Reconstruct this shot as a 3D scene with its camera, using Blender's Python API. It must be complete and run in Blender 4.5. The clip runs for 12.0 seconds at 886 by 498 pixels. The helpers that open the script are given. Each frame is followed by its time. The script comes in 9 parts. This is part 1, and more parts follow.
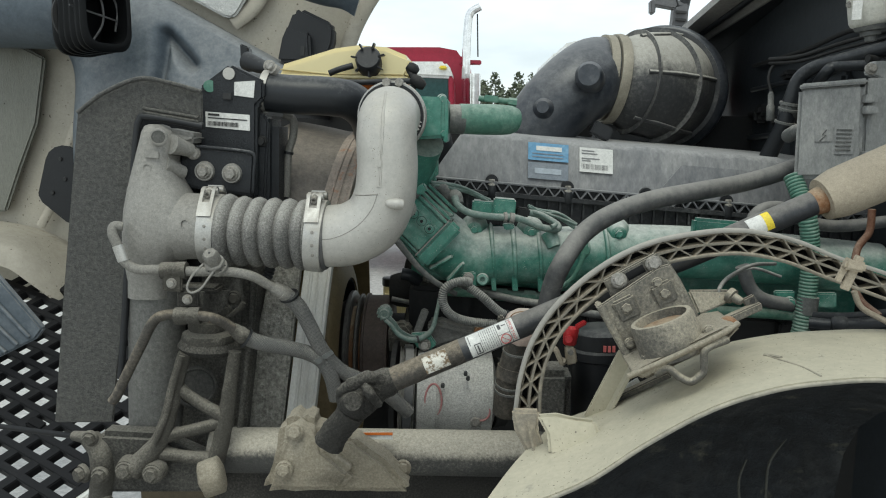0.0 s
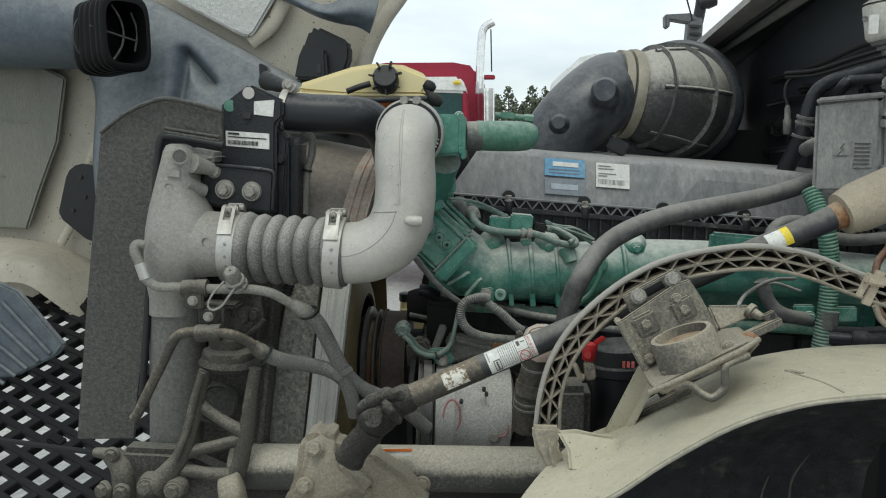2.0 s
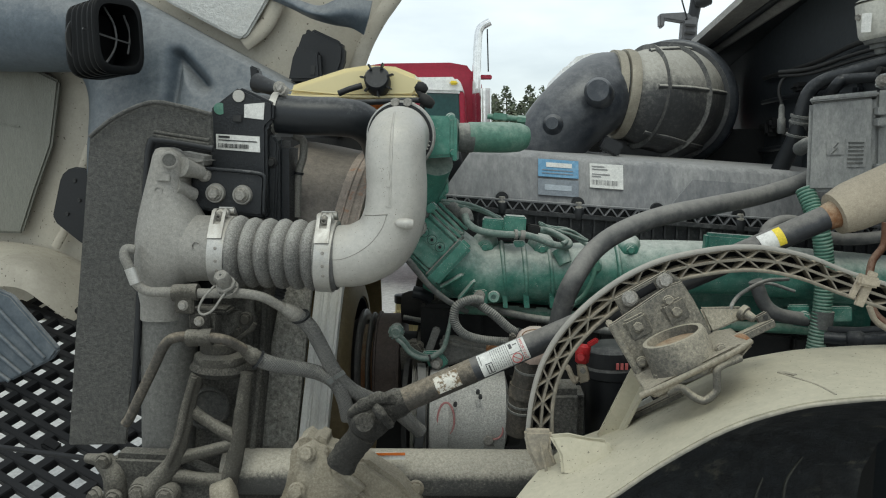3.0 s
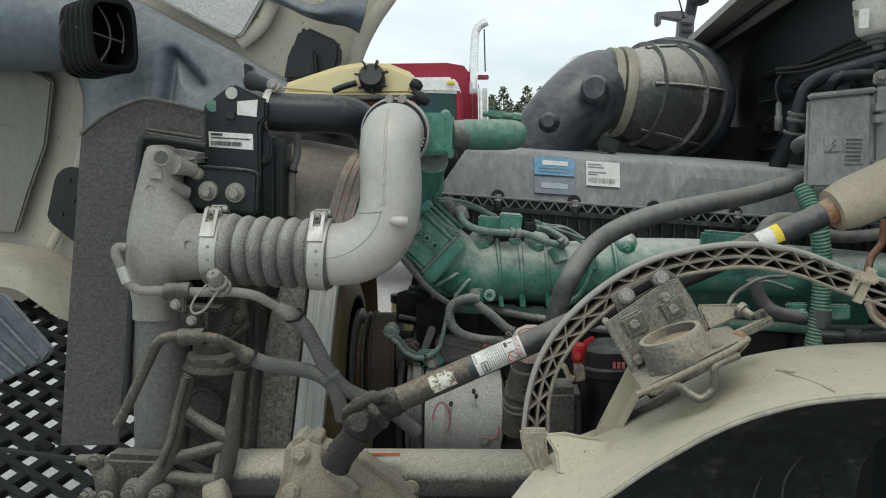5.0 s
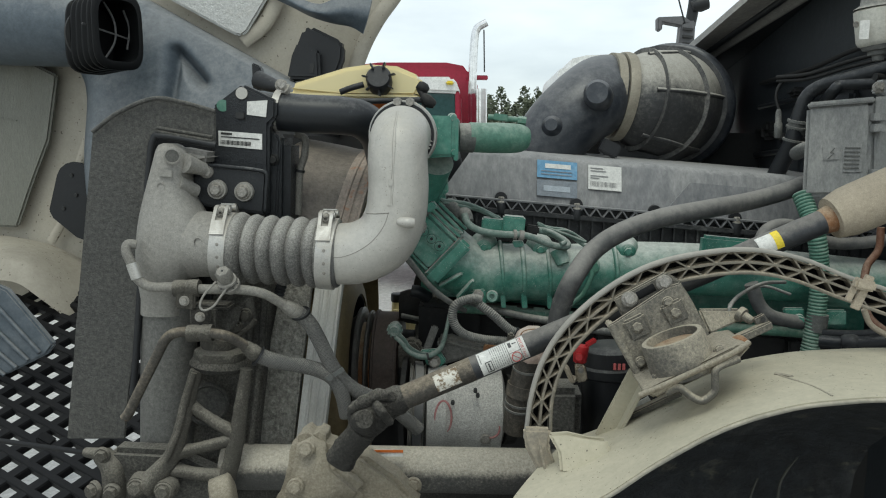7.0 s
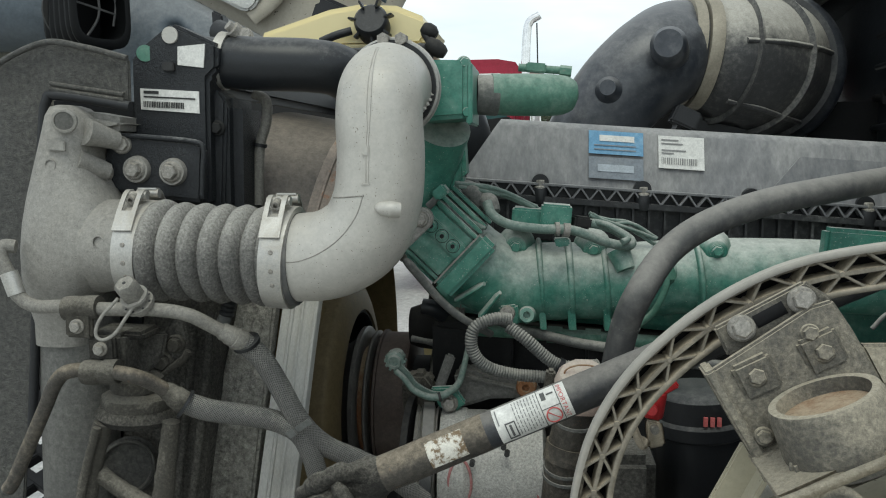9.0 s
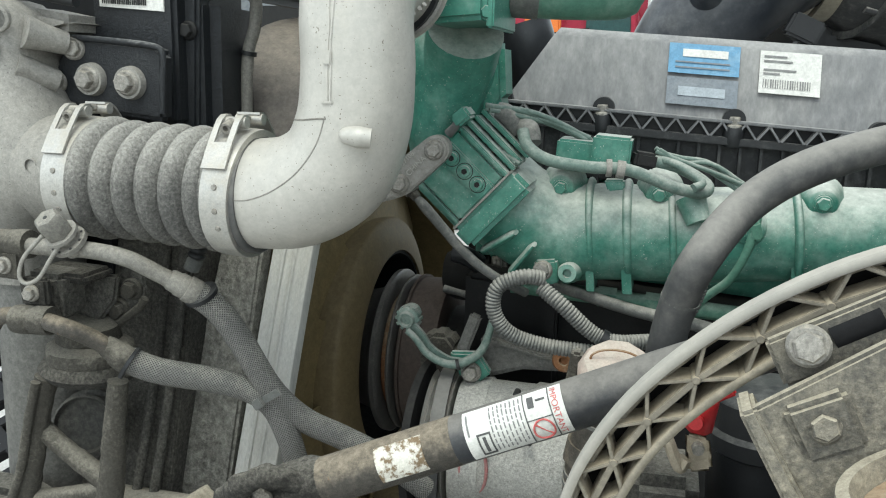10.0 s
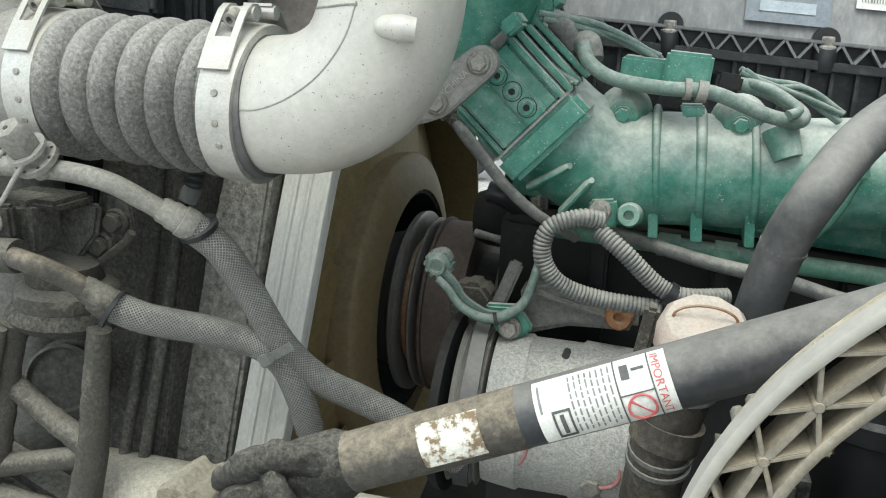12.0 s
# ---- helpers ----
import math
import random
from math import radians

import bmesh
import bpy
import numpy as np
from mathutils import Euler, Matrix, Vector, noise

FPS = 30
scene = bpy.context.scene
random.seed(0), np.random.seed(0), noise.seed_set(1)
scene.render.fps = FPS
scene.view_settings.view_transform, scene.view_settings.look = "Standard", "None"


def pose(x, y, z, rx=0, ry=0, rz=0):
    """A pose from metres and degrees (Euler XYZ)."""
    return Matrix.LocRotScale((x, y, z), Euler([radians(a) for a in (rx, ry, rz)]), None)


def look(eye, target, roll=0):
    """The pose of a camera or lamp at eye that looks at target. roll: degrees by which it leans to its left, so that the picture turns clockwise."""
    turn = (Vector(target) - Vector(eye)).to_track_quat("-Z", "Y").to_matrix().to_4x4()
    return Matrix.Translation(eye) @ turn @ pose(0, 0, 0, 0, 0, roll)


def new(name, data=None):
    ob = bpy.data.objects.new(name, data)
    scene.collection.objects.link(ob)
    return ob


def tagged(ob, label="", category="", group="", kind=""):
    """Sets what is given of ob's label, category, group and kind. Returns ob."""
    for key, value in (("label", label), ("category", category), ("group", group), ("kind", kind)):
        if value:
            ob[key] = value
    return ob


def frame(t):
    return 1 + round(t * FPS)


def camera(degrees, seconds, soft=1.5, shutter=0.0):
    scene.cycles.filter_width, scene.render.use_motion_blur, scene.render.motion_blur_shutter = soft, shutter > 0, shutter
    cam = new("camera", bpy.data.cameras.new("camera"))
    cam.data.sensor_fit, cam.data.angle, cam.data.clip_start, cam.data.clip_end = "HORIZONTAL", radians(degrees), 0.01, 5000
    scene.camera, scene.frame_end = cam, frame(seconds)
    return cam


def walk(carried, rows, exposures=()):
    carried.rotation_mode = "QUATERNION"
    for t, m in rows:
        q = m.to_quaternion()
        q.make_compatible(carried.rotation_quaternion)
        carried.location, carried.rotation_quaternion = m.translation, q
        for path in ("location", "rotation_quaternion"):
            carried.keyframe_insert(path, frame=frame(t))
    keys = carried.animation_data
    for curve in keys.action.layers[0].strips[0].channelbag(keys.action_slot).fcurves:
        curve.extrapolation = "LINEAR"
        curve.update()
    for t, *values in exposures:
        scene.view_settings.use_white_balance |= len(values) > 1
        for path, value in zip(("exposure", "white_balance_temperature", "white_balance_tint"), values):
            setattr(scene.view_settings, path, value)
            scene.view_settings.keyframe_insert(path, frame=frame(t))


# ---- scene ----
cam = camera(58.0, 12.0, soft=1.1)
PATH = [
    (0, (0.0878, -0.0258, 1.7298), (0.0034, 2.2870, 1.3838), 1.02),
    (0.5, (0.0900, -0.0318, 1.7297), (0.0105, 2.2827, 1.3940), 0.78),
    (1, (0.0837, -0.0308, 1.7415), (0.0114, 2.2839, 1.4058), 0.64),
    (1.5, (0.0764, -0.0303, 1.7376), (-0.0312, 2.2865, 1.4271), 0.54),
    (2, (0.0811, -0.0324, 1.7351), (-0.0459, 2.2840, 1.4288), 0.56),
    (2.5, (0.0885, -0.0250, 1.7388), (-0.0362, 2.2913, 1.4307), 0.37),
    (3, (0.0929, -0.0234, 1.7386), (-0.0309, 2.2932, 1.4323), 0.19),
    (5, (0.0970, -0.0110, 1.7320), (-0.0200, 2.3062, 1.4281), 0.10),
    (5.5, (0.0903, -0.0194, 1.7345), (-0.0214, 2.2972, 1.4242), 0.32),
    (6, (0.0843, -0.0307, 1.7346), (-0.0247, 2.2868, 1.4300), 0.58),
    (6.5, (0.0831, -0.0312, 1.7359), (-0.0219, 2.2863, 1.4295), 0.88),
    (7, (0.0799, -0.0344, 1.7385), (-0.0227, 2.2832, 1.4318), 0.98),
    (7.2, (0.0760, -0.0331, 1.7352), (-0.0236, 2.2854, 1.4353), 0.94),
    (8.8, (0.0629, 0.3088, 1.6863), (-0.0766, 2.6296, 1.4213), -0.30),
    (9, (0.1253, 0.4100, 1.6724), (-0.1485, 2.7160, 1.3841), -0.07),
    (9.5, (0.2134, 0.5652, 1.6633), (-0.3432, 2.7984, 1.2409), -0.83),
    (10, (0.2161, 0.6525, 1.6621), (-0.3921, 2.8542, 1.1543), 0.98),
    (10.5, (0.2174, 0.7153, 1.6410), (-0.4021, 2.9028, 1.0874), 1.73),
    (11, (0.2059, 0.7620, 1.6231), (-0.4133, 2.9324, 1.0054), 1.65),
    (11.5, (0.1995, 0.7840, 1.6169), (-0.4172, 2.9504, 0.9828), 1.93),
    (12, (0.1426, 0.7723, 1.6117), (-0.4579, 2.9407, 0.9689), 2.23),
]
walk(cam, [(t, look(eye, target, roll)) for t, eye, target, roll in PATH],
     [(0, 0.28, 6600, -2), (1.5, 0.16, 6600, -2), (7.2, 0.13, 6600, -2), (9.0, 0.22, 6600, -2), (9.5, 0.63, 6600, -2), (10.0, 0.98, 6600, -2), (10.5, 1.14, 6600, -2), (12.0, 1.15, 6600, -2)])

# ---- sky and light: bright overcast day ----
world = bpy.data.worlds.new("sky")
scene.world = world
world.use_nodes = True
wn, wl = world.node_tree.nodes, world.node_tree.links
wn.clear()
sky = wn.new("ShaderNodeTexSky")
sky.sky_type, sky.sun_disc, sky.sun_elevation, sky.sun_rotation = "NISHITA", False, radians(52), radians(200)
sky_dim = wn.new("ShaderNodeMix")
sky_dim.data_type, sky_dim.blend_type = "RGBA", "MULTIPLY"
sky_dim.inputs["Factor"].default_value = 1.0
sky_dim.inputs["B"].default_value = (0.16, 0.16, 0.16, 1)
wl.new(sky.outputs["Color"], sky_dim.inputs["A"])
sky_place = wn.new("ShaderNodeTexCoord")
sky_map = wn.new("ShaderNodeMapping")
sky_map.inputs["Scale"].default_value = (1.0, 1.0, 3.2)
wl.new(sky_place.outputs["Generated"], sky_map.inputs["Vector"])
cloud_noise = wn.new("ShaderNodeTexNoise")
cloud_noise.inputs["Scale"].default_value, cloud_noise.inputs["Detail"].default_value = 2.3, 6
wl.new(sky_map.outputs["Vector"], cloud_noise.inputs["Vector"])
cloud_ramp = wn.new("ShaderNodeValToRGB")
cloud_ramp.color_ramp.elements[0].position, cloud_ramp.color_ramp.elements[0].color = 0.36, (0.615, 0.64, 0.735, 1)
cloud_ramp.color_ramp.elements[1].position, cloud_ramp.color_ramp.elements[1].color = 0.62, (0.99, 1.0, 1.075, 1)
wl.new(cloud_noise.outputs["Fac"], cloud_ramp.inputs["Fac"])
sky_mix = wn.new("ShaderNodeMix")
sky_mix.data_type = "RGBA"
sky_mix.inputs["Factor"].default_value = 0.85
wl.new(sky_dim.outputs["Result"], sky_mix.inputs["A"])
wl.new(cloud_ramp.outputs["Color"], sky_mix.inputs["B"])
background = wn.new("ShaderNodeBackground")
background.inputs["Strength"].default_value = 1.07
wl.new(sky_mix.outputs["Result"], background.inputs["Color"])
wl.new(background.outputs["Background"], wn.new("ShaderNodeOutputWorld").inputs["Surface"])
sun = new("sun", bpy.data.lights.new("sun", "SUN"))
sun.data.energy, sun.data.angle, sun.data.color = 1.0, radians(30), (1.0, 0.97, 0.92)
sun.matrix_world = look((0, -3, 6), (0, 0, 0))


# ---- materials ----
def mat(name, base, rough=0.6, metal=0.0, dust=(0.30, 0.28, 0.24), amount=0.35, grain=90.0, relief=0.25, coarse=9.0, top=0.35, wear=None, wear_amount=0.0, spec=0.4, depth=0.002, stretch=(1, 1, 1), speck=0.35, pits=0.0, soft=1.5, fleck=None, fleck_size=190.0):
    """A surface with grain, blotches and dust; top: how much more dust lies on what faces up; wear: a third colour in patches; pits: how lumpy and specked caked dirt is; fleck: the colour of small sparse spots."""
    m = bpy.data.materials.new(name)
    m.use_nodes = True
    n, l = m.node_tree.nodes, m.node_tree.links
    bsdf = n["Principled BSDF"]
    geo = n.new("ShaderNodeNewGeometry")
    fit = n.new("ShaderNodeMapping")
    fit.inputs["Scale"].default_value = stretch
    l.new(geo.outputs["Position"], fit.inputs["Vector"])

    def noise_at(scale, detail, roughness=0.6):
        t = n.new("ShaderNodeTexNoise")
        t.inputs["Scale"].default_value, t.inputs["Detail"].default_value, t.inputs["Roughness"].default_value = scale, detail, roughness
        l.new(fit.outputs["Vector"], t.inputs["Vector"])
        return t.outputs["Fac"]

    def sums(op, a, b):
        t = n.new("ShaderNodeMath")
        t.operation = op
        for i, v in enumerate((a, b)):
            if isinstance(v, (int, float)):
                t.inputs[i].default_value = v
            else:
                l.new(v, t.inputs[i])
        return t.outputs[0]

    def blend(fac, a, b):
        t = n.new("ShaderNodeMix")
        t.data_type = "RGBA"
        l.new(fac, t.inputs["Factor"])
        for key, v in (("A", a), ("B", b)):
            if isinstance(v, tuple):
                t.inputs[key].default_value = (*v, 1)
            else:
                l.new(v, t.inputs[key])
        return t.outputs["Result"]

    big, fine = noise_at(coarse, 5), noise_at(grain, 4, 0.7)
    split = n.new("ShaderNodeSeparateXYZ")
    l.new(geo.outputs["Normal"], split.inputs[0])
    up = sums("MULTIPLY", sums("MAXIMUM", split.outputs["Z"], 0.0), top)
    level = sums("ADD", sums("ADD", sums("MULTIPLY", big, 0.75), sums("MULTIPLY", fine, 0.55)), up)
    ramp = n.new("ShaderNodeMapRange")
    ramp.interpolation_type = "SMOOTHSTEP"
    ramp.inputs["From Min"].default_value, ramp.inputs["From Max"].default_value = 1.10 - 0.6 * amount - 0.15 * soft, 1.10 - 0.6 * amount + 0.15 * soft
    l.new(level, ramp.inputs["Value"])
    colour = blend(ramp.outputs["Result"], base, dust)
    tone = n.new("ShaderNodeMapRange")
    tone.inputs["From Min"].default_value, tone.inputs["From Max"].default_value = 0.25, 0.75
    tone.inputs["To Min"].default_value, tone.inputs["To Max"].default_value = 1 - speck, 1 + speck
    l.new(sums("ADD", sums("MULTIPLY", fine, 0.5), sums("MULTIPLY", noise_at(grain * 3.5, 3, 0.75), 0.5)), tone.inputs["Value"])
    shade = n.new("ShaderNodeVectorMath")
    shade.operation = "SCALE"
    l.new(colour, shade.inputs[0])
    l.new(tone.outputs["Result"], shade.inputs["Scale"])
    colour = shade.outputs[0]
    if pits:
        lumps = noise_at(grain * 1.1, 6, 0.8)
        patch = n.new("ShaderNodeMapRange")
        patch.inputs["From Min"].default_value, patch.inputs["From Max"].default_value = 0.36, 0.64
        patch.inputs["To Min"].default_value, patch.inputs["To Max"].default_value = 1 - pits, 1 + 0.75 * pits
        l.new(lumps, patch.inputs["Value"])
        again = n.new("ShaderNodeVectorMath")
        again.operation = "SCALE"
        l.new(colour, again.inputs[0])
        l.new(patch.outputs["Result"], again.inputs["Scale"])
        colour = again.outputs[0]
    if wear:
        spot = n.new("ShaderNodeMapRange")
        spot.inputs["From Min"].default_value, spot.inputs["From Max"].default_value = 0.72 - 0.3 * wear_amount, 0.8 - 0.3 * wear_amount
        l.new(sums("ADD", sums("MULTIPLY", noise_at(coarse * 2.3, 6, 0.7), 0.8), sums("MULTIPLY", fine, 0.2)), spot.inputs["Value"])
        colour = blend(spot.outputs["Result"], colour, wear)
    if fleck:
        spots = n.new("ShaderNodeMapRange")
        spots.inputs["From Min"].default_value, spots.inputs["From Max"].default_value = 0.70, 0.73
        l.new(sums("ADD", sums("MULTIPLY", noise_at(fleck_size, 1, 0.4), 0.8), sums("MULTIPLY", noise_at(fleck_size * 0.12, 3), 0.24)), spots.inputs["Value"])
        colour = blend(spots.outputs["Result"], colour, fleck)
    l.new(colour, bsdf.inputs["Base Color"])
    gloss = n.new("ShaderNodeMapRange")
    gloss.inputs["To Min"].default_value, gloss.inputs["To Max"].default_value = rough, min(1.0, rough + 0.3)
    l.new(ramp.outputs["Result"], gloss.inputs["Value"])
    l.new(gloss.outputs["Result"], bsdf.inputs["Roughness"])
    if metal:
        shine = n.new("ShaderNodeMapRange")
        shine.inputs["To Min"].default_value, shine.inputs["To Max"].default_value = metal, metal * 0.25
        l.new(ramp.outputs["Result"], shine.inputs["Value"])
        l.new(shine.outputs["Result"], bsdf.inputs["Metallic"])
    bsdf.inputs["Specular IOR Level"].default_value = spec
    bump = n.new("ShaderNodeBump")
    bump.inputs["Strength"].default_value, bump.inputs["Distance"].default_value = relief, depth
    l.new(sums("ADD", fine, sums("MULTIPLY", lumps, 1.5)) if pits else fine, bump.inputs["Height"])
    l.new(bump.outputs["Normal"], bsdf.inputs["Normal"])
    return m


DUST = (0.33, 0.30, 0.25)
M = {
    "cast": mat("cast_aluminium", (0.272, 0.262, 0.240), 0.5, 0.15, (0.262, 0.249, 0.222), 0.45, 140, 0.3, 7, pits=0.18, fleck=(0.14, 0.13, 0.12), fleck_size=520),
    "pipe": mat("smooth_cast_pipe", (0.452, 0.436, 0.402), 0.42, 0.2, (0.42, 0.398, 0.352), 0.4, 60, 0.06, 6, wear=(0.24, 0.21, 0.17), wear_amount=0.16, speck=0.14, pits=0.06, fleck=(0.20, 0.18, 0.15), fleck_size=480),
    "steel": mat("zinc_steel", (0.47, 0.46, 0.435), 0.42, 0.7, (0.36, 0.335, 0.29), 0.4, 160, 0.15, 20),
    "bolt": mat("dull_bolt_steel", (0.30, 0.285, 0.26), 0.5, 0.5, (0.27, 0.25, 0.21), 0.4, 200, 0.3, 30, wear=(0.25, 0.13, 0.07), wear_amount=0.25, pits=0.35),
    "bellows": mat("dusty_grey_rubber", (0.125, 0.123, 0.118), 0.75, 0, (0.44, 0.424, 0.388), 0.52, 300, 1.0, 9, 0.5, pits=0.36, depth=0.0025, soft=2.2),
    "rubber": mat("black_rubber", (0.016, 0.018, 0.021), 0.36, 0, (0.12, 0.118, 0.115), 0.26, 120, 0.12, 14, 0.25),
    "hose": mat("greyed_rubber_hose", (0.06, 0.062, 0.065), 0.55, 0, (0.235, 0.225, 0.208), 0.40, 50, 0.08, 7, 0.5, soft=2.4, speck=0.15),
    "conduit": mat("grey_plastic_conduit", (0.105, 0.108, 0.104), 0.6, 0, (0.30, 0.29, 0.262), 0.36, 110, 0.1, 14, 0.5, pits=0.1, soft=1.8),
    "green": mat("green_engine_paint", (0.052, 0.200, 0.150), 0.34, 0, (0.44, 0.465, 0.425), 0.27, 36, 0.12, 5, 0.66, wear=(0.20, 0.21, 0.19), wear_amount=0.10, pits=0.12, soft=2.4, fleck=(0.40, 0.42, 0.38), fleck_size=520),
    "greenhose": mat("green_painted_rubber", (0.075, 0.185, 0.135), 0.5, 0, (0.23, 0.30, 0.25), 0.5, 60, 0.1, 6, 0.3, wear=(0.25, 0.24, 0.21), wear_amount=0.2),
    "cover": mat("dusty_grey_plastic", (0.145, 0.148, 0.155), 0.5, 0, (0.27, 0.268, 0.262), 0.42, 45, 0.08, 6, 0.4, wear=(0.07, 0.072, 0.075), wear_amount=0.1, stretch=(1, 1, 0.35)),
    "black": mat("black_plastic", (0.014, 0.015, 0.017), 0.45, 0, (0.10, 0.10, 0.095), 0.22, 130, 0.15, 10, 0.3),
    "module": mat("black_module_housing", (0.016, 0.018, 0.021), 0.42, 0, (0.17, 0.17, 0.165), 0.2, 260, 0.5, 16, 0.3, pits=0.5),
    # grimy metal, also the painted dark of gaps and ring shadows
    "soot_and_shade": mat("grimy_metal_and_gap_shade", (0.013, 0.013, 0.013), 0.65, 0.1, (0.05, 0.047, 0.042), 0.3, 110, 0.3, 12, 0.3),
    "grit": mat("mud_caked_black", (0.062, 0.060, 0.054), 0.75, 0, (0.36, 0.34, 0.295), 0.44, 210, 1.0, 5, 0.45, depth=0.006, pits=0.38, soft=2.6),
    "mud": mat("mud_caked_iron", (0.080, 0.074, 0.062), 0.8, 0, (0.27, 0.25, 0.21), 0.44, 260, 1.0, 14, 0.55, wear=(0.16, 0.085, 0.04), wear_amount=0.2, depth=0.003, pits=0.26, soft=1.7),
    "frame": mat("dusty_frame_rail", (0.065, 0.064, 0.06), 0.7, 0, (0.46, 0.425, 0.355), 0.24, 200, 0.6, 5, 1.15, pits=0.25, soft=2.0, speck=0.3),
    "shield": mat("dusty_dark_shield", (0.066, 0.065, 0.060), 0.42, 0, (0.118, 0.112, 0.096), 0.42, 130, 0.8, 4, 0.5, pits=0.55, depth=0.004, soft=2.2, spec=0.55),
    "cream": mat("cream_moulded_panel", (0.44, 0.405, 0.335), 0.5, 0, (0.27, 0.248, 0.205), 0.46, 30, 0.1, 2.5, 0.25, wear=(0.25, 0.215, 0.165), wear_amount=0.3, speck=0.16, soft=2.0, fleck=(0.13, 0.115, 0.09), fleck_size=90),
    "fender": mat("dusty_cream_fender", (0.40, 0.372, 0.285), 0.6, 0, (0.475, 0.437, 0.335), 0.45, 40, 0.1, 4, 0.35, wear=(0.24, 0.225, 0.195), wear_amount=0.36, speck=0.14, soft=2.6, fleck=(0.17, 0.155, 0.125), fleck_size=260),
    "lip": mat("scuffed_fender_lip", (0.20, 0.19, 0.16), 0.55, 0, (0.36, 0.33, 0.26), 0.40, 40, 0.08, 6, 0.5, soft=2.6),
    "well": mat("black_wheel_liner", (0.010, 0.012, 0.014), 0.5, 0, (0.06, 0.058, 0.053), 0.40, 30, 0.9, 5, 0.3, depth=0.01, spec=0.3, pits=0.7, soft=1.6, wear=(0.075, 0.072, 0.054), wear_amount=0.5),
    "wellpanel": mat("dusty_olive_liner", (0.035, 0.036, 0.030), 0.6, 0, (0.105, 0.102, 0.078), 0.42, 60, 0.5, 6, 0.3, pits=0.3, soft=2.2),
    "duct": mat("blue_grey_duct_plastic", (0.085, 0.105, 0.125), 0.36, 0, (0.20, 0.205, 0.205), 0.3, 30, 0.04, 3, 0.5, soft=2.5),
    "air": mat("black_intake_plastic", (0.028, 0.033, 0.042), 0.28, 0, (0.16, 0.16, 0.16), 0.30, 50, 0.1, 5, 0.35, soft=2.4, spec=0.55),
    "band": mat("tan_steel_band", (0.33, 0.30, 0.24), 0.5, 0.3, (0.27, 0.245, 0.195), 0.4, 60, 0.1, 9),
    "airdome": mat("dusty_dome_plastic", (0.050, 0.051, 0.053), 0.5, 0, (0.37, 0.355, 0.315), 0.25, 90, 0.12, 5, 1.2, soft=2.4),
    "sideplate": mat("speckled_grey_plate", (0.26, 0.252, 0.225), 0.7, 0, (0.48, 0.46, 0.41), 0.5, 110, 1.0, 8, 0.3, depth=0.005, pits=0.5, soft=2.0),
    "lattice": mat("black_grille_and_pocket_shade", (0.009, 0.009, 0.010), 0.55, 0, (0.05, 0.048, 0.045), 0.12, 90, 0.2, 8, 0.12, spec=0.2),
    "core": mat("brown_radiator_core", (0.085, 0.068, 0.042), 0.75, 0, (0.12, 0.10, 0.07), 0.4, 90, 0.4, 8, 0.2),
    "tankgrey": mat("dull_and_shaded_grey", (0.135, 0.133, 0.124), 0.55, 0.1, (0.185, 0.178, 0.160), 0.45, 140, 0.3, 8, pits=0.3),
    "clod": mat("oily_dirt", (0.034, 0.032, 0.028), 0.7, 0, (0.22, 0.205, 0.175), 0.34, 240, 1.0, 9, 0.4, depth=0.004, pits=0.55, soft=2.0),
    "clay": mat("dried_clay", (0.30, 0.262, 0.195), 0.85, 0, (0.53, 0.475, 0.375), 0.50, 230, 1.0, 6, 0.45, wear=(0.09, 0.08, 0.065), wear_amount=0.3, depth=0.004, pits=0.22, soft=2.2, speck=0.2),
    "pulley": mat("rusty_pulley", (0.072, 0.055, 0.048), 0.45, 0.25, (0.115, 0.09, 0.078), 0.35, 90, 0.2, 12),
    "galv": mat("muddy_steel_plate", (0.100, 0.095, 0.084), 0.5, 0.12, (0.37, 0.332, 0.258), 0.44, 240, 0.5, 16, 0.62, wear=(0.33, 0.262, 0.165), wear_amount=0.2, pits=0.22, soft=2.0, speck=0.35),
    "clutch": mat("dull_grey_clutch", (0.11, 0.106, 0.10), 0.4, 0.35, (0.15, 0.142, 0.13), 0.35, 110, 0.2, 12),
    "tube": mat("dusty_metal_tube", (0.205, 0.198, 0.18), 0.55, 0.25, (0.275, 0.258, 0.225), 0.45, 240, 0.4, 12, pits=0.24, soft=2.6),
    "cable": mat("green_dusted_cable", (0.13, 0.19, 0.165), 0.6, 0, (0.29, 0.31, 0.28), 0.45, 120, 0.15, 15, 0.35),
    "faint": mat("faded_print", (0.36, 0.40, 0.44), 0.6, 0, (0.3, 0.33, 0.36), 0.3, 90, 0.0, 14, 0),
    "fadedink": mat("worn_black_print", (0.085, 0.085, 0.085), 0.6, 0, (0.22, 0.22, 0.215), 0.34, 160, 0.0, 30, 0),
    "greyink": mat("faded_grey_ink", (0.20, 0.20, 0.20), 0.6, 0, (0.33, 0.33, 0.33), 0.3, 90, 0.0, 14, 0),
    "arch": mat("grey_moulded_rib_plastic", (0.19, 0.172, 0.140), 0.6, 0, (0.37, 0.32, 0.24), 0.32, 70, 0.15, 6, 0.6, pits=0.14, soft=2.2),
    "strut": mat("black_cylinder_paint", (0.040, 0.042, 0.047), 0.36, 0.1, (0.175, 0.165, 0.150), 0.20, 60, 0.10, 6, 0.6, soft=2.2, wear=(0.15, 0.10, 0.06), wear_amount=0.12, pits=0.18, speck=0.2),
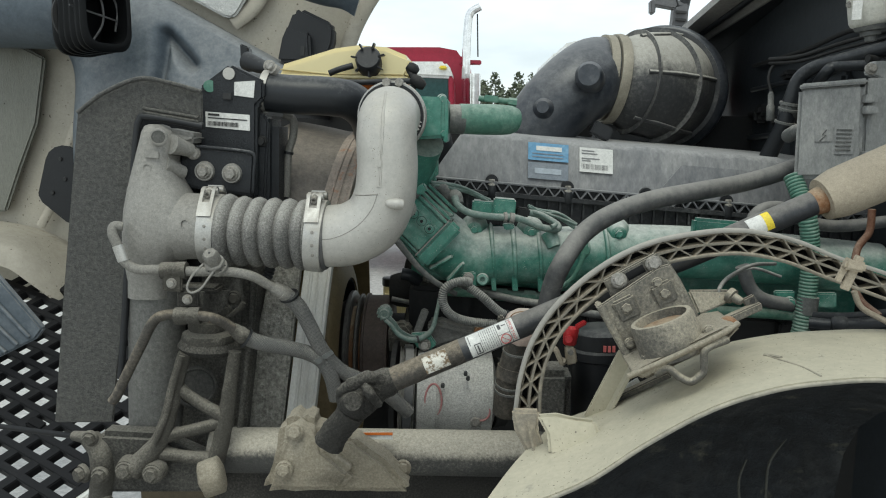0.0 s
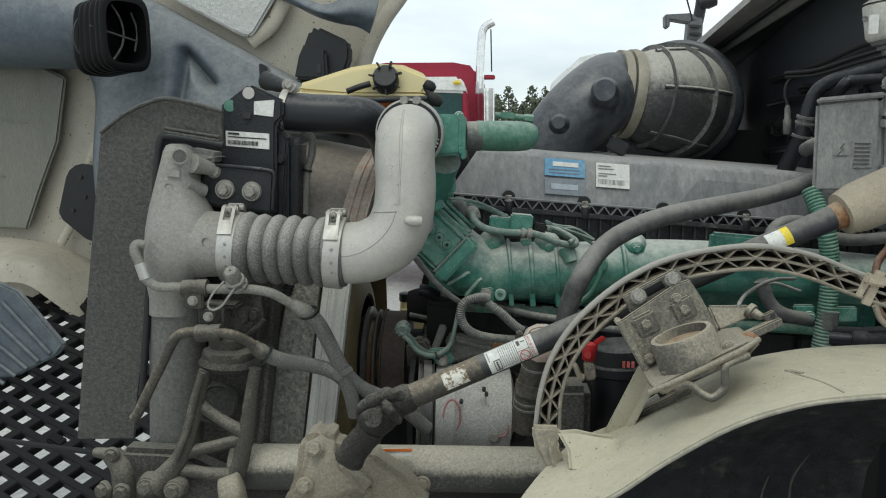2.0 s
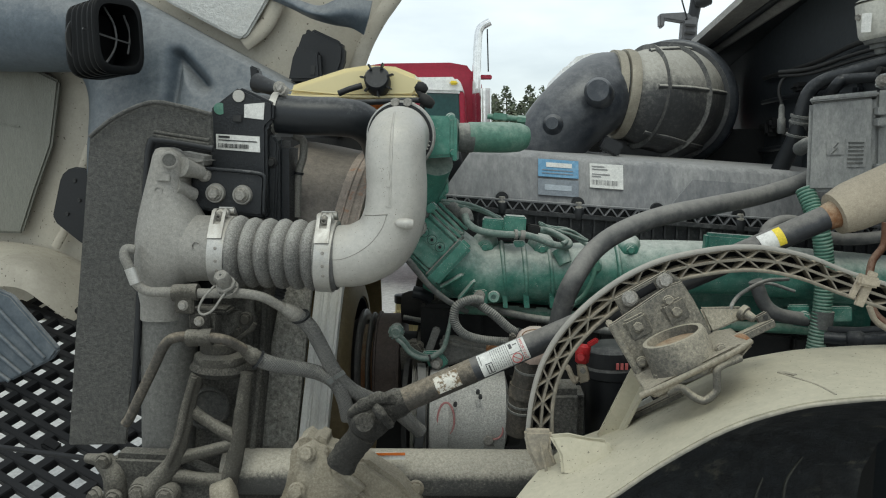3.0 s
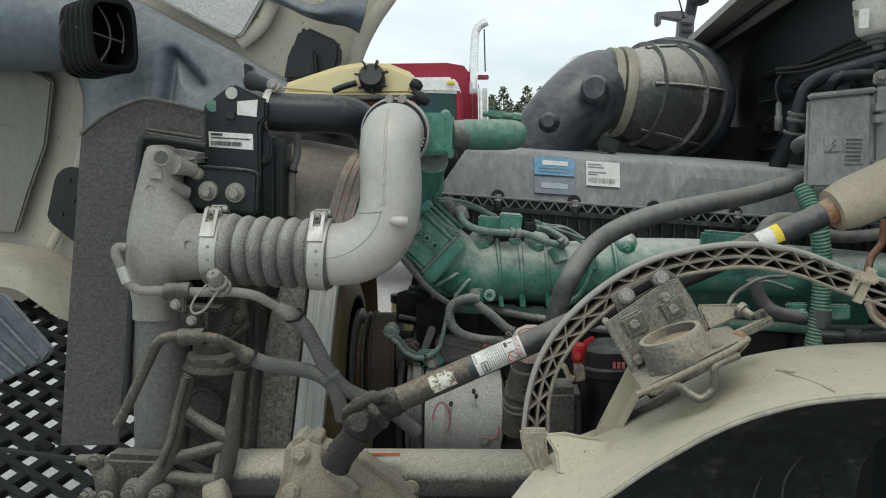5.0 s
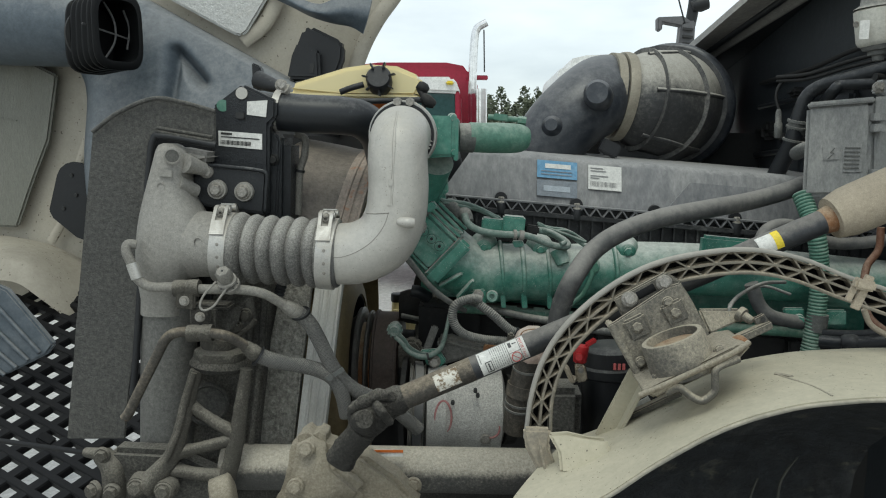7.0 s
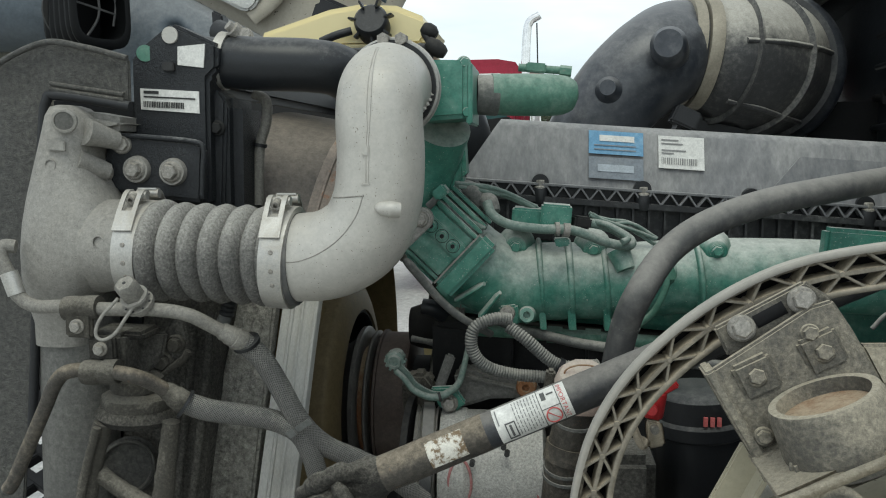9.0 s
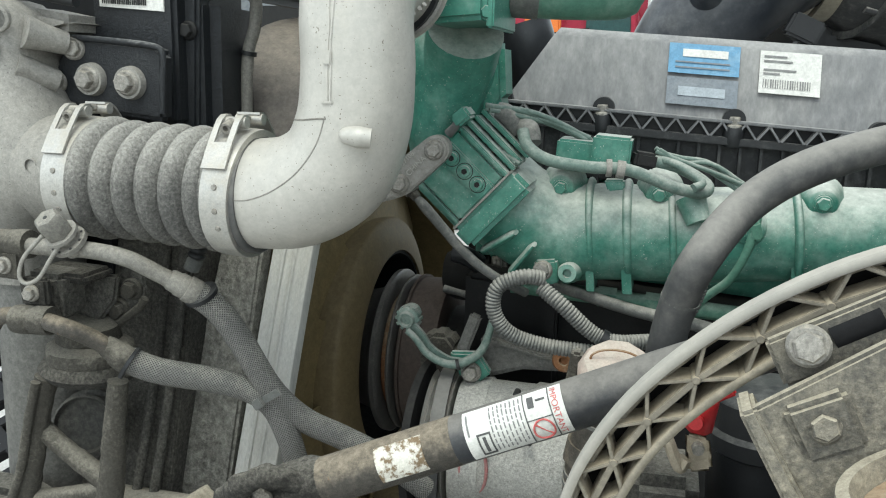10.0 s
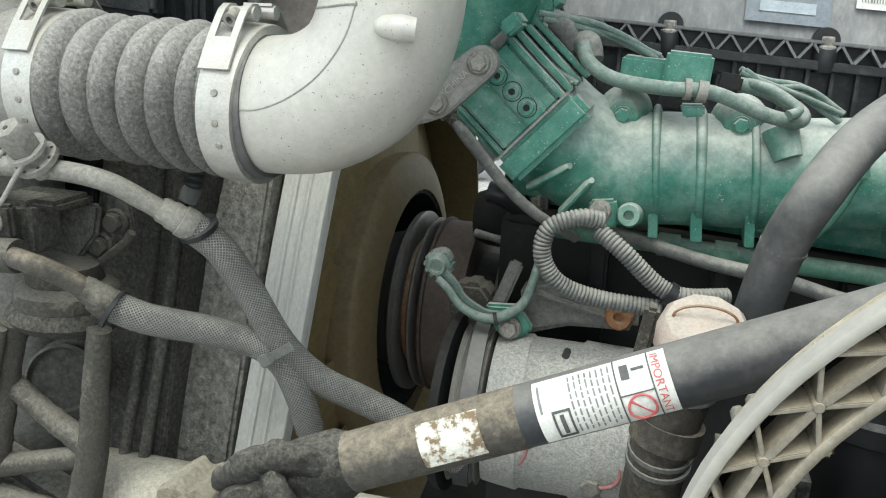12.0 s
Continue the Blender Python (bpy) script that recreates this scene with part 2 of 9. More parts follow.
    "strutdirt": mat("dirt_caked_cylinder", (0.060, 0.054, 0.046), 0.6, 0.05, (0.20, 0.17, 0.13), 0.40, 120, 0.6, 9, 0.6, depth=0.002, soft=1.8, wear=(0.20, 0.11, 0.05), wear_amount=0.35, pits=0.4),
    "ribbed": mat("dusty_black_lower_cover", (0.022, 0.023, 0.025), 0.5, 0, (0.19, 0.19, 0.185), 0.34, 90, 0.15, 8, 0.4, soft=2.0),
    "archrim": mat("worn_grey_rim_plastic", (0.30, 0.288, 0.262), 0.62, 0, (0.40, 0.375, 0.33), 0.40, 60, 0.06, 5, 0.4, soft=2.4, speck=0.1, wear=(0.07, 0.07, 0.072), wear_amount=0.12, spec=0.2),
    "altcast": mat("pitted_alternator_casting", (0.42, 0.415, 0.39), 0.65, 0.05, (0.50, 0.485, 0.45), 0.45, 260, 0.6, 14, pits=0.35),
    "wornlabel": mat("worn_label", (0.62, 0.60, 0.54), 0.6, 0, (0.5, 0.46, 0.38), 0.3, 150, 0.2, 40, wear=(0.17, 0.12, 0.07), wear_amount=0.85),
    "fanring": mat("tan_fan_plastic", (0.20, 0.152, 0.074), 0.6, 0, (0.24, 0.19, 0.10), 0.35, 60, 0.1, 8),
    "hubring": mat("brown_grey_hub_plastic", (0.17, 0.130, 0.068), 0.55, 0, (0.20, 0.157, 0.088), 0.35, 70, 0.1, 8),
    "cowl": mat("dusty_cowl_plastic", (0.30, 0.29, 0.275), 0.6, 0, (0.45, 0.43, 0.39), 0.4, 60, 0.15, 8, 0.2),
    "canister": mat("stained_white_canister", (0.50, 0.49, 0.44), 0.5, 0, (0.34, 0.31, 0.25), 0.4, 60, 0.1, 12, 0.2),
    "mouth": mat("black_duct_rubber", (0.005, 0.0055, 0.006), 0.5, 0, (0.016, 0.016, 0.017), 0.2, 60, 0.1, 8, 0.2, spec=0.15),
    "firewall": mat("grimy_firewall_paint", (0.022, 0.026, 0.030), 0.6, 0, (0.085, 0.093, 0.098), 0.28, 40, 0.4, 5, 0.3, soft=1.6),
    "boot": mat("tan_fabric_sleeve", (0.40, 0.345, 0.265), 0.85, 0, (0.30, 0.26, 0.2), 0.4, 160, 0.4, 10, pits=0.12),
    "rust": mat("rusty_steel", (0.24, 0.11, 0.05), 0.8, 0.1, (0.33, 0.26, 0.18), 0.4, 130, 0.5, 15),
    "shroud": mat("dusty_fan_shroud", (0.11, 0.098, 0.088), 0.5, 0, (0.23, 0.20, 0.168), 0.42, 80, 0.2, 7, soft=2.2, wear=(0.26, 0.15, 0.10), wear_amount=0.18),
    "rustrim": mat("rust_stained_rim", (0.22, 0.19, 0.165), 0.5, 0, (0.36, 0.30, 0.25), 0.42, 90, 0.2, 10, soft=2.0, wear=(0.33, 0.15, 0.075), wear_amount=0.55),
    "strip": mat("light_shroud_edge", (0.52, 0.515, 0.485), 0.5, 0, (0.34, 0.325, 0.29), 0.42, 130, 0.2, 15, stretch=(1, 1, 0.2)),
    "fan": mat("olive_fan_plastic", (0.205, 0.156, 0.076), 0.6, 0, (0.25, 0.195, 0.102), 0.35, 60, 0.1, 8),
    "tank": mat("yellowed_translucent_tank", (0.74, 0.64, 0.36), 0.3, 0, (0.70, 0.60, 0.34), 0.3, 12, 0.02, 4, speck=0.03),
    "white": mat("white_label", (0.64, 0.635, 0.605), 0.5, 0, (0.5, 0.485, 0.44), 0.35, 90, 0.03, 12, 0),
    "blue": mat("blue_label", (0.13, 0.30, 0.47), 0.5, 0, (0.27, 0.37, 0.44), 0.45, 90, 0.03, 14, 0),
    "pale": mat("pale_blue_label", (0.18, 0.205, 0.235), 0.5, 0, (0.235, 0.245, 0.255), 0.5, 90, 0.03, 14, 0),
    "ink": mat("black_ink_and_hole_shade", (0.03, 0.03, 0.03), 0.6, 0, (0.1, 0.1, 0.1), 0.1, 90, 0.0, 12, 0),
    "red": mat("red_paint", (0.42, 0.025, 0.03), 0.45, 0, (0.35, 0.12, 0.1), 0.2, 90, 0.05, 14, 0.2),
    "redink": mat("red_ink", (0.50, 0.12, 0.115), 0.6, 0, (0.52, 0.34, 0.31), 0.34, 90, 0.0, 14, 0),
    "wax": mat("faded_red_wax", (0.38, 0.16, 0.155), 0.6, 0, (0.42, 0.34, 0.31), 0.5, 200, 0.0, 60, 0, soft=1.5),
    "yellow": mat("yellow_label", (0.75, 0.58, 0.05), 0.5, 0, (0.5, 0.42, 0.15), 0.2, 90, 0.0, 14, 0),
    "pink": mat("faded_pink_cap", (0.55, 0.43, 0.37), 0.7, 0, (0.42, 0.37, 0.32), 0.45, 110, 0.4, 20, wear=(0.5, 0.2, 0.14), wear_amount=0.2),
    "box": mat("grey_box_plastic", (0.27, 0.275, 0.27), 0.5, 0, (0.37, 0.365, 0.35), 0.45, 80, 0.08, 6, 0.35, stretch=(1, 1, 0.5)),
    "foil": mat("quilted_foil", (0.50, 0.50, 0.48), 0.4, 0.5, (0.40, 0.385, 0.35), 0.45, 60, 0.8, 12, 0.1, depth=0.006),
    "pad": mat("beige_heat_pad", (0.20, 0.20, 0.172), 0.7, 0.1, (0.165, 0.16, 0.135), 0.45, 45, 0.6, 6, 0.1, depth=0.005, stretch=(4, 1, 1)),
    "darkgap": mat("firewall_black", (0.02, 0.023, 0.026), 0.6, 0, (0.075, 0.078, 0.08), 0.35, 50, 0.3, 5, 0.3, spec=0.08),
    "brown": mat("copper_line", (0.16, 0.075, 0.045), 0.6, 0.2, (0.28, 0.2, 0.15), 0.4, 120, 0.2, 20),
    "gravel": mat("gravel_yard", (0.40, 0.395, 0.38), 0.9, 0, (0.58, 0.57, 0.55), 0.5, 18, 0.8, 0.7, 0.0, depth=0.02),
    "truckred": mat("maroon_truck_paint", (0.28, 0.012, 0.035), 0.3, 0, (0.32, 0.10, 0.11), 0.2, 20, 0.03, 2, 0.3),
    "chrome": mat("chrome", (0.75, 0.75, 0.75), 0.15, 1.0, (0.6, 0.6, 0.6), 0.0, 4, 0.03, 6),
    "glass": mat("dark_cab_glass", (0.03, 0.07, 0.07), 0.08, 0, (0.1, 0.13, 0.13), 0.15, 20, 0.0, 3, 0.1),
    "paintwhite": mat("white_truck_paint", (0.72, 0.72, 0.70), 0.4, 0, (0.55, 0.54, 0.5), 0.3, 20, 0.03, 3),
    "orange": mat("orange_paint", (0.62, 0.16, 0.03), 0.5, 0, (0.45, 0.22, 0.12), 0.25, 40, 0.05, 6),
    "mast": mat("grey_mast_plastic", (0.12, 0.12, 0.125), 0.5, 0, (0.2, 0.2, 0.19), 0.3, 60, 0.1, 10),
    # leaf: foliage paled in its colour to give the haze of distance
    "leaf": mat("hazy_tree_foliage", (0.115, 0.135, 0.09), 0.8, 0, (0.12, 0.125, 0.085), 0.45, 3, 0.2, 0.25, 0.2),
    "bark": mat("tree_bark", (0.09, 0.07, 0.055), 0.85, 0, (0.14, 0.12, 0.1), 0.4, 12, 0.5, 2),
}


# ---- shaping ----
from mathutils.bvhtree import BVHTree


def weave():
    """Crossing threads of a braided sleeve, laid along the tube."""
    m = mat("braided_sleeve", (0.19, 0.187, 0.178), 0.8, 0, (0.34, 0.328, 0.295), 0.42, 240, 0.3, 22, 0.3)
    n, l = m.node_tree.nodes, m.node_tree.links
    bsdf = n["Principled BSDF"]
    uv = n.new("ShaderNodeUVMap")
    parts = n.new("ShaderNodeSeparateXYZ")
    l.new(uv.outputs["UV"], parts.inputs[0])

    def calc(op, a, b=0.0):
        t = n.new("ShaderNodeMath")
        t.operation = op
        for i, v in enumerate((a, b)):
            if isinstance(v, (int, float)):
                t.inputs[i].default_value = v
            else:
                l.new(v, t.inputs[i])
        return t.outputs[0]

    one = calc("ABSOLUTE", calc("SINE", calc("MULTIPLY", calc("ADD", parts.outputs["X"], parts.outputs["Y"]), 950.0)))
    two = calc("ABSOLUTE", calc("SINE", calc("MULTIPLY", calc("SUBTRACT", parts.outputs["X"], parts.outputs["Y"]), 950.0)))
    high = calc("POWER", calc("MAXIMUM", one, two), 2.0)
    gap = calc("LESS_THAN", high, 0.55)
    old = bsdf.inputs["Base Color"].links[0].from_socket
    mix = n.new("ShaderNodeMix")
    mix.data_type = "RGBA"
    l.new(gap, mix.inputs["Factor"])
    l.new(old, mix.inputs["A"])
    mix.inputs["B"].default_value = (0.06, 0.06, 0.058, 1)
    l.new(mix.outputs["Result"], bsdf.inputs["Base Color"])
    bump = n.new("ShaderNodeBump")
    bump.inputs["Strength"].default_value, bump.inputs["Distance"].default_value = 0.8, 0.0015
    l.new(high, bump.inputs["Height"])
    l.new(bump.outputs["Normal"], bsdf.inputs["Normal"])
    return m


M["braid"] = weave()


def V(p):
    return Vector(p)


def smooth_path(pts, steps=6):
    """A smooth line through the points."""
    pts = [V(p) for p in pts]
    if len(pts) < 3:
        return pts
    ends = [2 * pts[0] - pts[1], *pts, 2 * pts[-1] - pts[-2]]
    out = []
    for i in range(1, len(ends) - 2):
        a, b, c, d = ends[i - 1:i + 3]
        for k in range(steps):
            t = k / steps
            out.append(0.5 * (2 * b + (c - a) * t + (2 * a - 5 * b + 4 * c - d) * t * t + (3 * b - 3 * c + d - a) * t ** 3))
    return out + [pts[-1]]


def sweep(pts, radii, seg=14, steps=6, caps=True, flat=1.0, flat_axis=(0, 1, 0), smooth=True, even=0):
    """A tube along the points; radii: one, or one for each point; flat squeezes it along flat_axis; even: spacing of rings."""
    line = smooth_path(pts, steps) if smooth else [V(p) for p in pts]
    if isinstance(radii, (int, float)):
        rs = [radii] * len(line)
    else:
        rs = [float(np.interp(i / (len(line) - 1) * (len(radii) - 1), range(len(radii)), radii)) for i in range(len(line))]
    if even:
        lengths = [0.0]
        for a, b in zip(line, line[1:]):
            lengths.append(lengths[-1] + (b - a).length)
        count = max(2, int(lengths[-1] / even))
        at = [lengths[-1] * k / count for k in range(count + 1)]
        xyz = [[float(np.interp(s, lengths, [p[i] for p in line])) for s in at] for i in range(3)]
        rs = [float(np.interp(s, lengths, rs)) for s in at]
        line = [V(p) for p in zip(*xyz)]
    bm = bmesh.new()
    rings, side = [], None
    squash = V(flat_axis).normalized()
    for i, p in enumerate(line):
        way = (line[min(i + 1, len(line) - 1)] - line[max(i - 1, 0)]).normalized()
        if side is None:
            side = way.orthogonal().normalized()
        side = (side - way * side.dot(way)).normalized()
        other = way.cross(side)
        ring = []
        for k in range(seg):
            a = 2 * math.pi * k / seg
            off = (side * math.cos(a) + other * math.sin(a)) * rs[i]
            if flat != 1.0:
                off -= squash * off.dot(squash) * (1 - flat)
            ring.append(bm.verts.new(p + off))
        rings.append(ring)
    uv = bm.loops.layers.uv.new("UVMap")
    far = 0.0
    for i, (a, b) in enumerate(zip(rings, rings[1:])):
        step, turn = (line[i + 1] - line[i]).length, 2 * math.pi * rs[i] / seg
        for k in range(seg):
            face = bm.faces.new((a[k], a[(k + 1) % seg], b[(k + 1) % seg], b[k]))
            for loop, (du, dv) in zip(face.loops, ((k, 0), (k + 1, 0), (k + 1, 1), (k, 1))):
                loop[uv].uv = (du * turn, far + dv * step)
        far += step
    if caps:
        bm.faces.new(rings[0][::-1])
        bm.faces.new(rings[-1])
    return bm


def ribbed(pts, r, pitch, depth, seg=14, steps=8):
    """A corrugated tube."""
    line = smooth_path(pts, steps)
    total = sum((b - a).length for a, b in zip(line, line[1:]))
    count = max(4, int(total / pitch) * 4)
    lengths = [0.0]
    for a, b in zip(line, line[1:]):
        lengths.append(lengths[-1] + (b - a).length)
    at = [total * k / count for k in range(count + 1)]
    xyz = [[float(np.interp(s, lengths, [p[i] for p in line])) for s in at] for i in range(3)]
    wave = (0.0, 0.8, 1.0, 0.8)
    return sweep(list(zip(*xyz)), [r - depth * (1 - wave[k % 4]) for k in range(count + 1)], seg, smooth=False)


def lathe(p0, p1, profile, seg=28, turn=0.0, caps=True):
    """A turned solid along p0 to p1; profile: pairs of share of the way and radius."""
    p0, p1 = V(p0), V(p1)
    way = (p1 - p0).normalized()
    side = V((0, 0, 1)) if abs(way.z) < 0.9 else V((1, 0, 0))
    side = (side - way * side.dot(way)).normalized()
    other = way.cross(side)
    bm = bmesh.new()
    rings = []
    for s, r in profile:
        c = p0.lerp(p1, s)
        rings.append([bm.verts.new(c + (side * math.cos(2 * math.pi * k / seg + turn) + other * math.sin(2 * math.pi * k / seg + turn)) * max(r, 1e-5)) for k in range(seg)])
    for a, b in zip(rings, rings[1:]):
        for k in range(seg):
            bm.faces.new((a[k], a[(k + 1) % seg], b[(k + 1) % seg], b[k]))
    if caps:
        bm.faces.new(rings[0][::-1])
        bm.faces.new(rings[-1])
    bmesh.ops.recalc_face_normals(bm, faces=bm.faces)
    return bm


def round_edges(bm, width, segments=2):
    if width:
        sharp = [e for e in bm.edges if len(e.link_faces) == 2 and e.calc_face_angle(0) > 0.5]
        bmesh.ops.bevel(bm, geom=sharp, offset=width, segments=segments, affect="EDGES", clamp_overlap=True)
    return bm


def box(centre, size, turn=(0, 0, 0), bevel=0.003):
    bm = bmesh.new()
    bmesh.ops.create_cube(bm, size=1.0)
    bmesh.ops.scale(bm, vec=size, verts=bm.verts)
    round_edges(bm, bevel)
    bmesh.ops.transform(bm, matrix=pose(*centre, *turn), verts=bm.verts)
    return bm


def plate(outline, thick, bevel=0.002, way=(0, 1, 0)):
    """A sheet or block: a flat outline carried the thickness along way."""
    bm = bmesh.new()
    off = V(way).normalized() * thick
    front = [bm.verts.new(V(p)) for p in outline]
    back = [bm.verts.new(V(p) + off) for p in outline]
    bm.faces.new(front)
    bm.faces.new(back[::-1])
    for i in range(len(front)):
        j = (i + 1) % len(front)
        bm.faces.new((front[j], front[i], back[i], back[j]))
    bmesh.ops.recalc_face_normals(bm, faces=bm.faces)
    return round_edges(bm, bevel)


def beam(a, b, w, d, bevel=0.002, up=(0, 1, 0)):
    """A straight bar from a to b, w across and d deep along up."""
    a, b = V(a), V(b)
    way = (b - a).normalized()
    deep = V(up)
    deep = (deep - way * deep.dot(way)).normalized()
    side = way.cross(deep) * w / 2
    return plate([a + side - deep * d / 2, b + side - deep * d / 2, b - side - deep * d / 2, a - side - deep * d / 2], d, bevel, deep)


def sheet(rows, thick, way=(0, 0, -1), steps=4):
    """A curved skin through rows of points, with thickness."""
    lines = [smooth_path(r, steps) for r in rows]
    cross = [smooth_path(c, steps) for c in zip(*lines)]
    bm = bmesh.new()
    off = V(way).normalized() * thick
    top = [[bm.verts.new(p) for p in c] for c in cross]
    low = [[bm.verts.new(p + off) for p in c] for c in cross]
    nu, nv = len(top), len(top[0])
    for i in range(nu - 1):
        for j in range(nv - 1):
            bm.faces.new((top[i][j], top[i + 1][j], top[i + 1][j + 1], top[i][j + 1]))
            bm.faces.new((low[i][j], low[i][j + 1], low[i + 1][j + 1], low[i + 1][j]))
    for i in range(nu - 1):
        for j in (0, nv - 1):
            bm.faces.new((top[i][j], top[i + 1][j], low[i + 1][j], low[i][j]))
    for j in range(nv - 1):
        for i in (0, nu - 1):
            bm.faces.new((top[i][j], top[i][j + 1], low[i][j + 1], low[i][j]))
    bmesh.ops.recalc_face_normals(bm, faces=bm.faces)
    return bm


def lumpy(bm, amp, scale=60.0, cuts=1):
    """Makes a surface uneven, as caked dirt and rough castings are."""
    if cuts:
        bmesh.ops.subdivide_edges(bm, edges=bm.edges, cuts=cuts, use_grid_fill=True)
    bm.normal_update()
    for v in bm.verts:
        v.co += v.normal * amp * (noise.noise(v.co * scale) + 0.5 * noise.noise(v.co * scale * 2.7))
    return bm


def joined(*bms):
    out = bmesh.new()
    for b in bms:
        me = bpy.data.meshes.new("tmp")
        b.to_mesh(me)
        b.free()
        out.from_mesh(me)
        bpy.data.meshes.remove(me)
    return out


def lay(ob, bm, material, smooth=47):
    bmesh.ops.recalc_face_normals(bm, faces=bm.faces)
    lo = V([min(v.co[i] for v in bm.verts) for i in range(3)])
    hi = V([max(v.co[i] for v in bm.verts) for i in range(3)])
    c = (lo + hi) / 2
    bmesh.ops.translate(bm, vec=-c, verts=bm.verts)
    bm.to_mesh(ob.data)
    bm.free()
    ob.data.materials.append(M[material])
    ob.data.shade_smooth()
    ob.data.set_sharp_from_angle(angle=radians(smooth))
    return c


def part(name, bm, material, parent, label="", smooth=47):
    ob = new(name, bpy.data.meshes.new(name))
    c = lay(ob, bm, material, smooth)
    ob.parent = parent
    ob.location = c - V(parent["at"])
    ob["at"] = tuple(c)
    if label:
        tagged(ob, label)
    return ob


def thing(name, at, label, category, group="", kind=""):
    """An empty at the thing's base, for its parts."""
    ob = new(name)
    ob.location = at
    ob.empty_display_size = 0.05
    ob["at"] = tuple(at)
    return tagged(ob, label, category, group, kind)


def solid(name, bm, material, label, category, group="", kind="", smooth=47):
    """A thing of one piece."""
    ob = new(name, bpy.data.meshes.new(name))
    c = lay(ob, bm, material, smooth)
    ob.location = c
    ob["at"] = tuple(c)
    return tagged(ob, label, category, group, kind)


def hex_bolt(p, way, r, high=None):
    """A flanged hexagon head that sits at p and points along way."""
    p, way = V(p), V(way).normalized()
    high = high or r * 1.1
    flange = lathe(p - way * r * 0.3, p + way * r * 0.3, [(0, r * 1.35), (0.6, r * 1.35), (1, r * 1.15)], 20)
    head = lathe(p, p + way * high, [(0, r), (0.85, r), (1, r * 0.86)], 6, 0.3)
    return joined(flange, head)


def bolt(p, way, r, parent, material="bolt", high=None):
    return part("bolt", hex_bolt(p, way, r, high), material, parent, smooth=25)


def band_clamp(name, p0, p1, r, thick, parent=None, material="steel"):
    prof = [(0, r), (0, r + thick), (1, r + thick), (1, r)]
    return lathe(p0, p1, prof, 36)


# ---- setting: yard, far trees ----
def build_ground():
    bm = bmesh.new()
    bmesh.ops.create_grid(bm, x_segments=60, y_segments=60, size=1.0)
    for v in bm.verts:
        v.co.x, v.co.y = [math.copysign(abs(c) ** 3, c) * 900 for c in (v.co.x, v.co.y)]
        v.co.z = 0.06 * noise.noise(v.co * 0.15) if v.co.length > 8 else 0.01 * noise.noise(v.co * 2)
    solid("ground", bm, "gravel", "grey gravel yard reaching the tree line", "ground", kind="structure")


build_ground()


def build_bounce_blockers():
    # Unseen floor and wall, added to keep ground bounce out of the bay.
    body = thing("underbody", (0.2, 2.1, 0.42), "unseen dark floor and wall added to cut bounce light into the bay", "underbody", kind="structure")
    part("bounce_block_floor", plate([(-0.75, 1.42, 0.46), (1.30, 1.42, 0.46), (1.30, 2.95, 0.46), (-0.75, 2.95, 0.46)], 0.03, 0.004, (0, 0, 1)), "soot_and_shade", body)
    part("bounce_block_wall", box((0.3, 2.62, 0.74), (2.1, 0.09, 0.50), (0, 0, 0), 0.01), "soot_and_shade", body)


build_bounce_blockers()


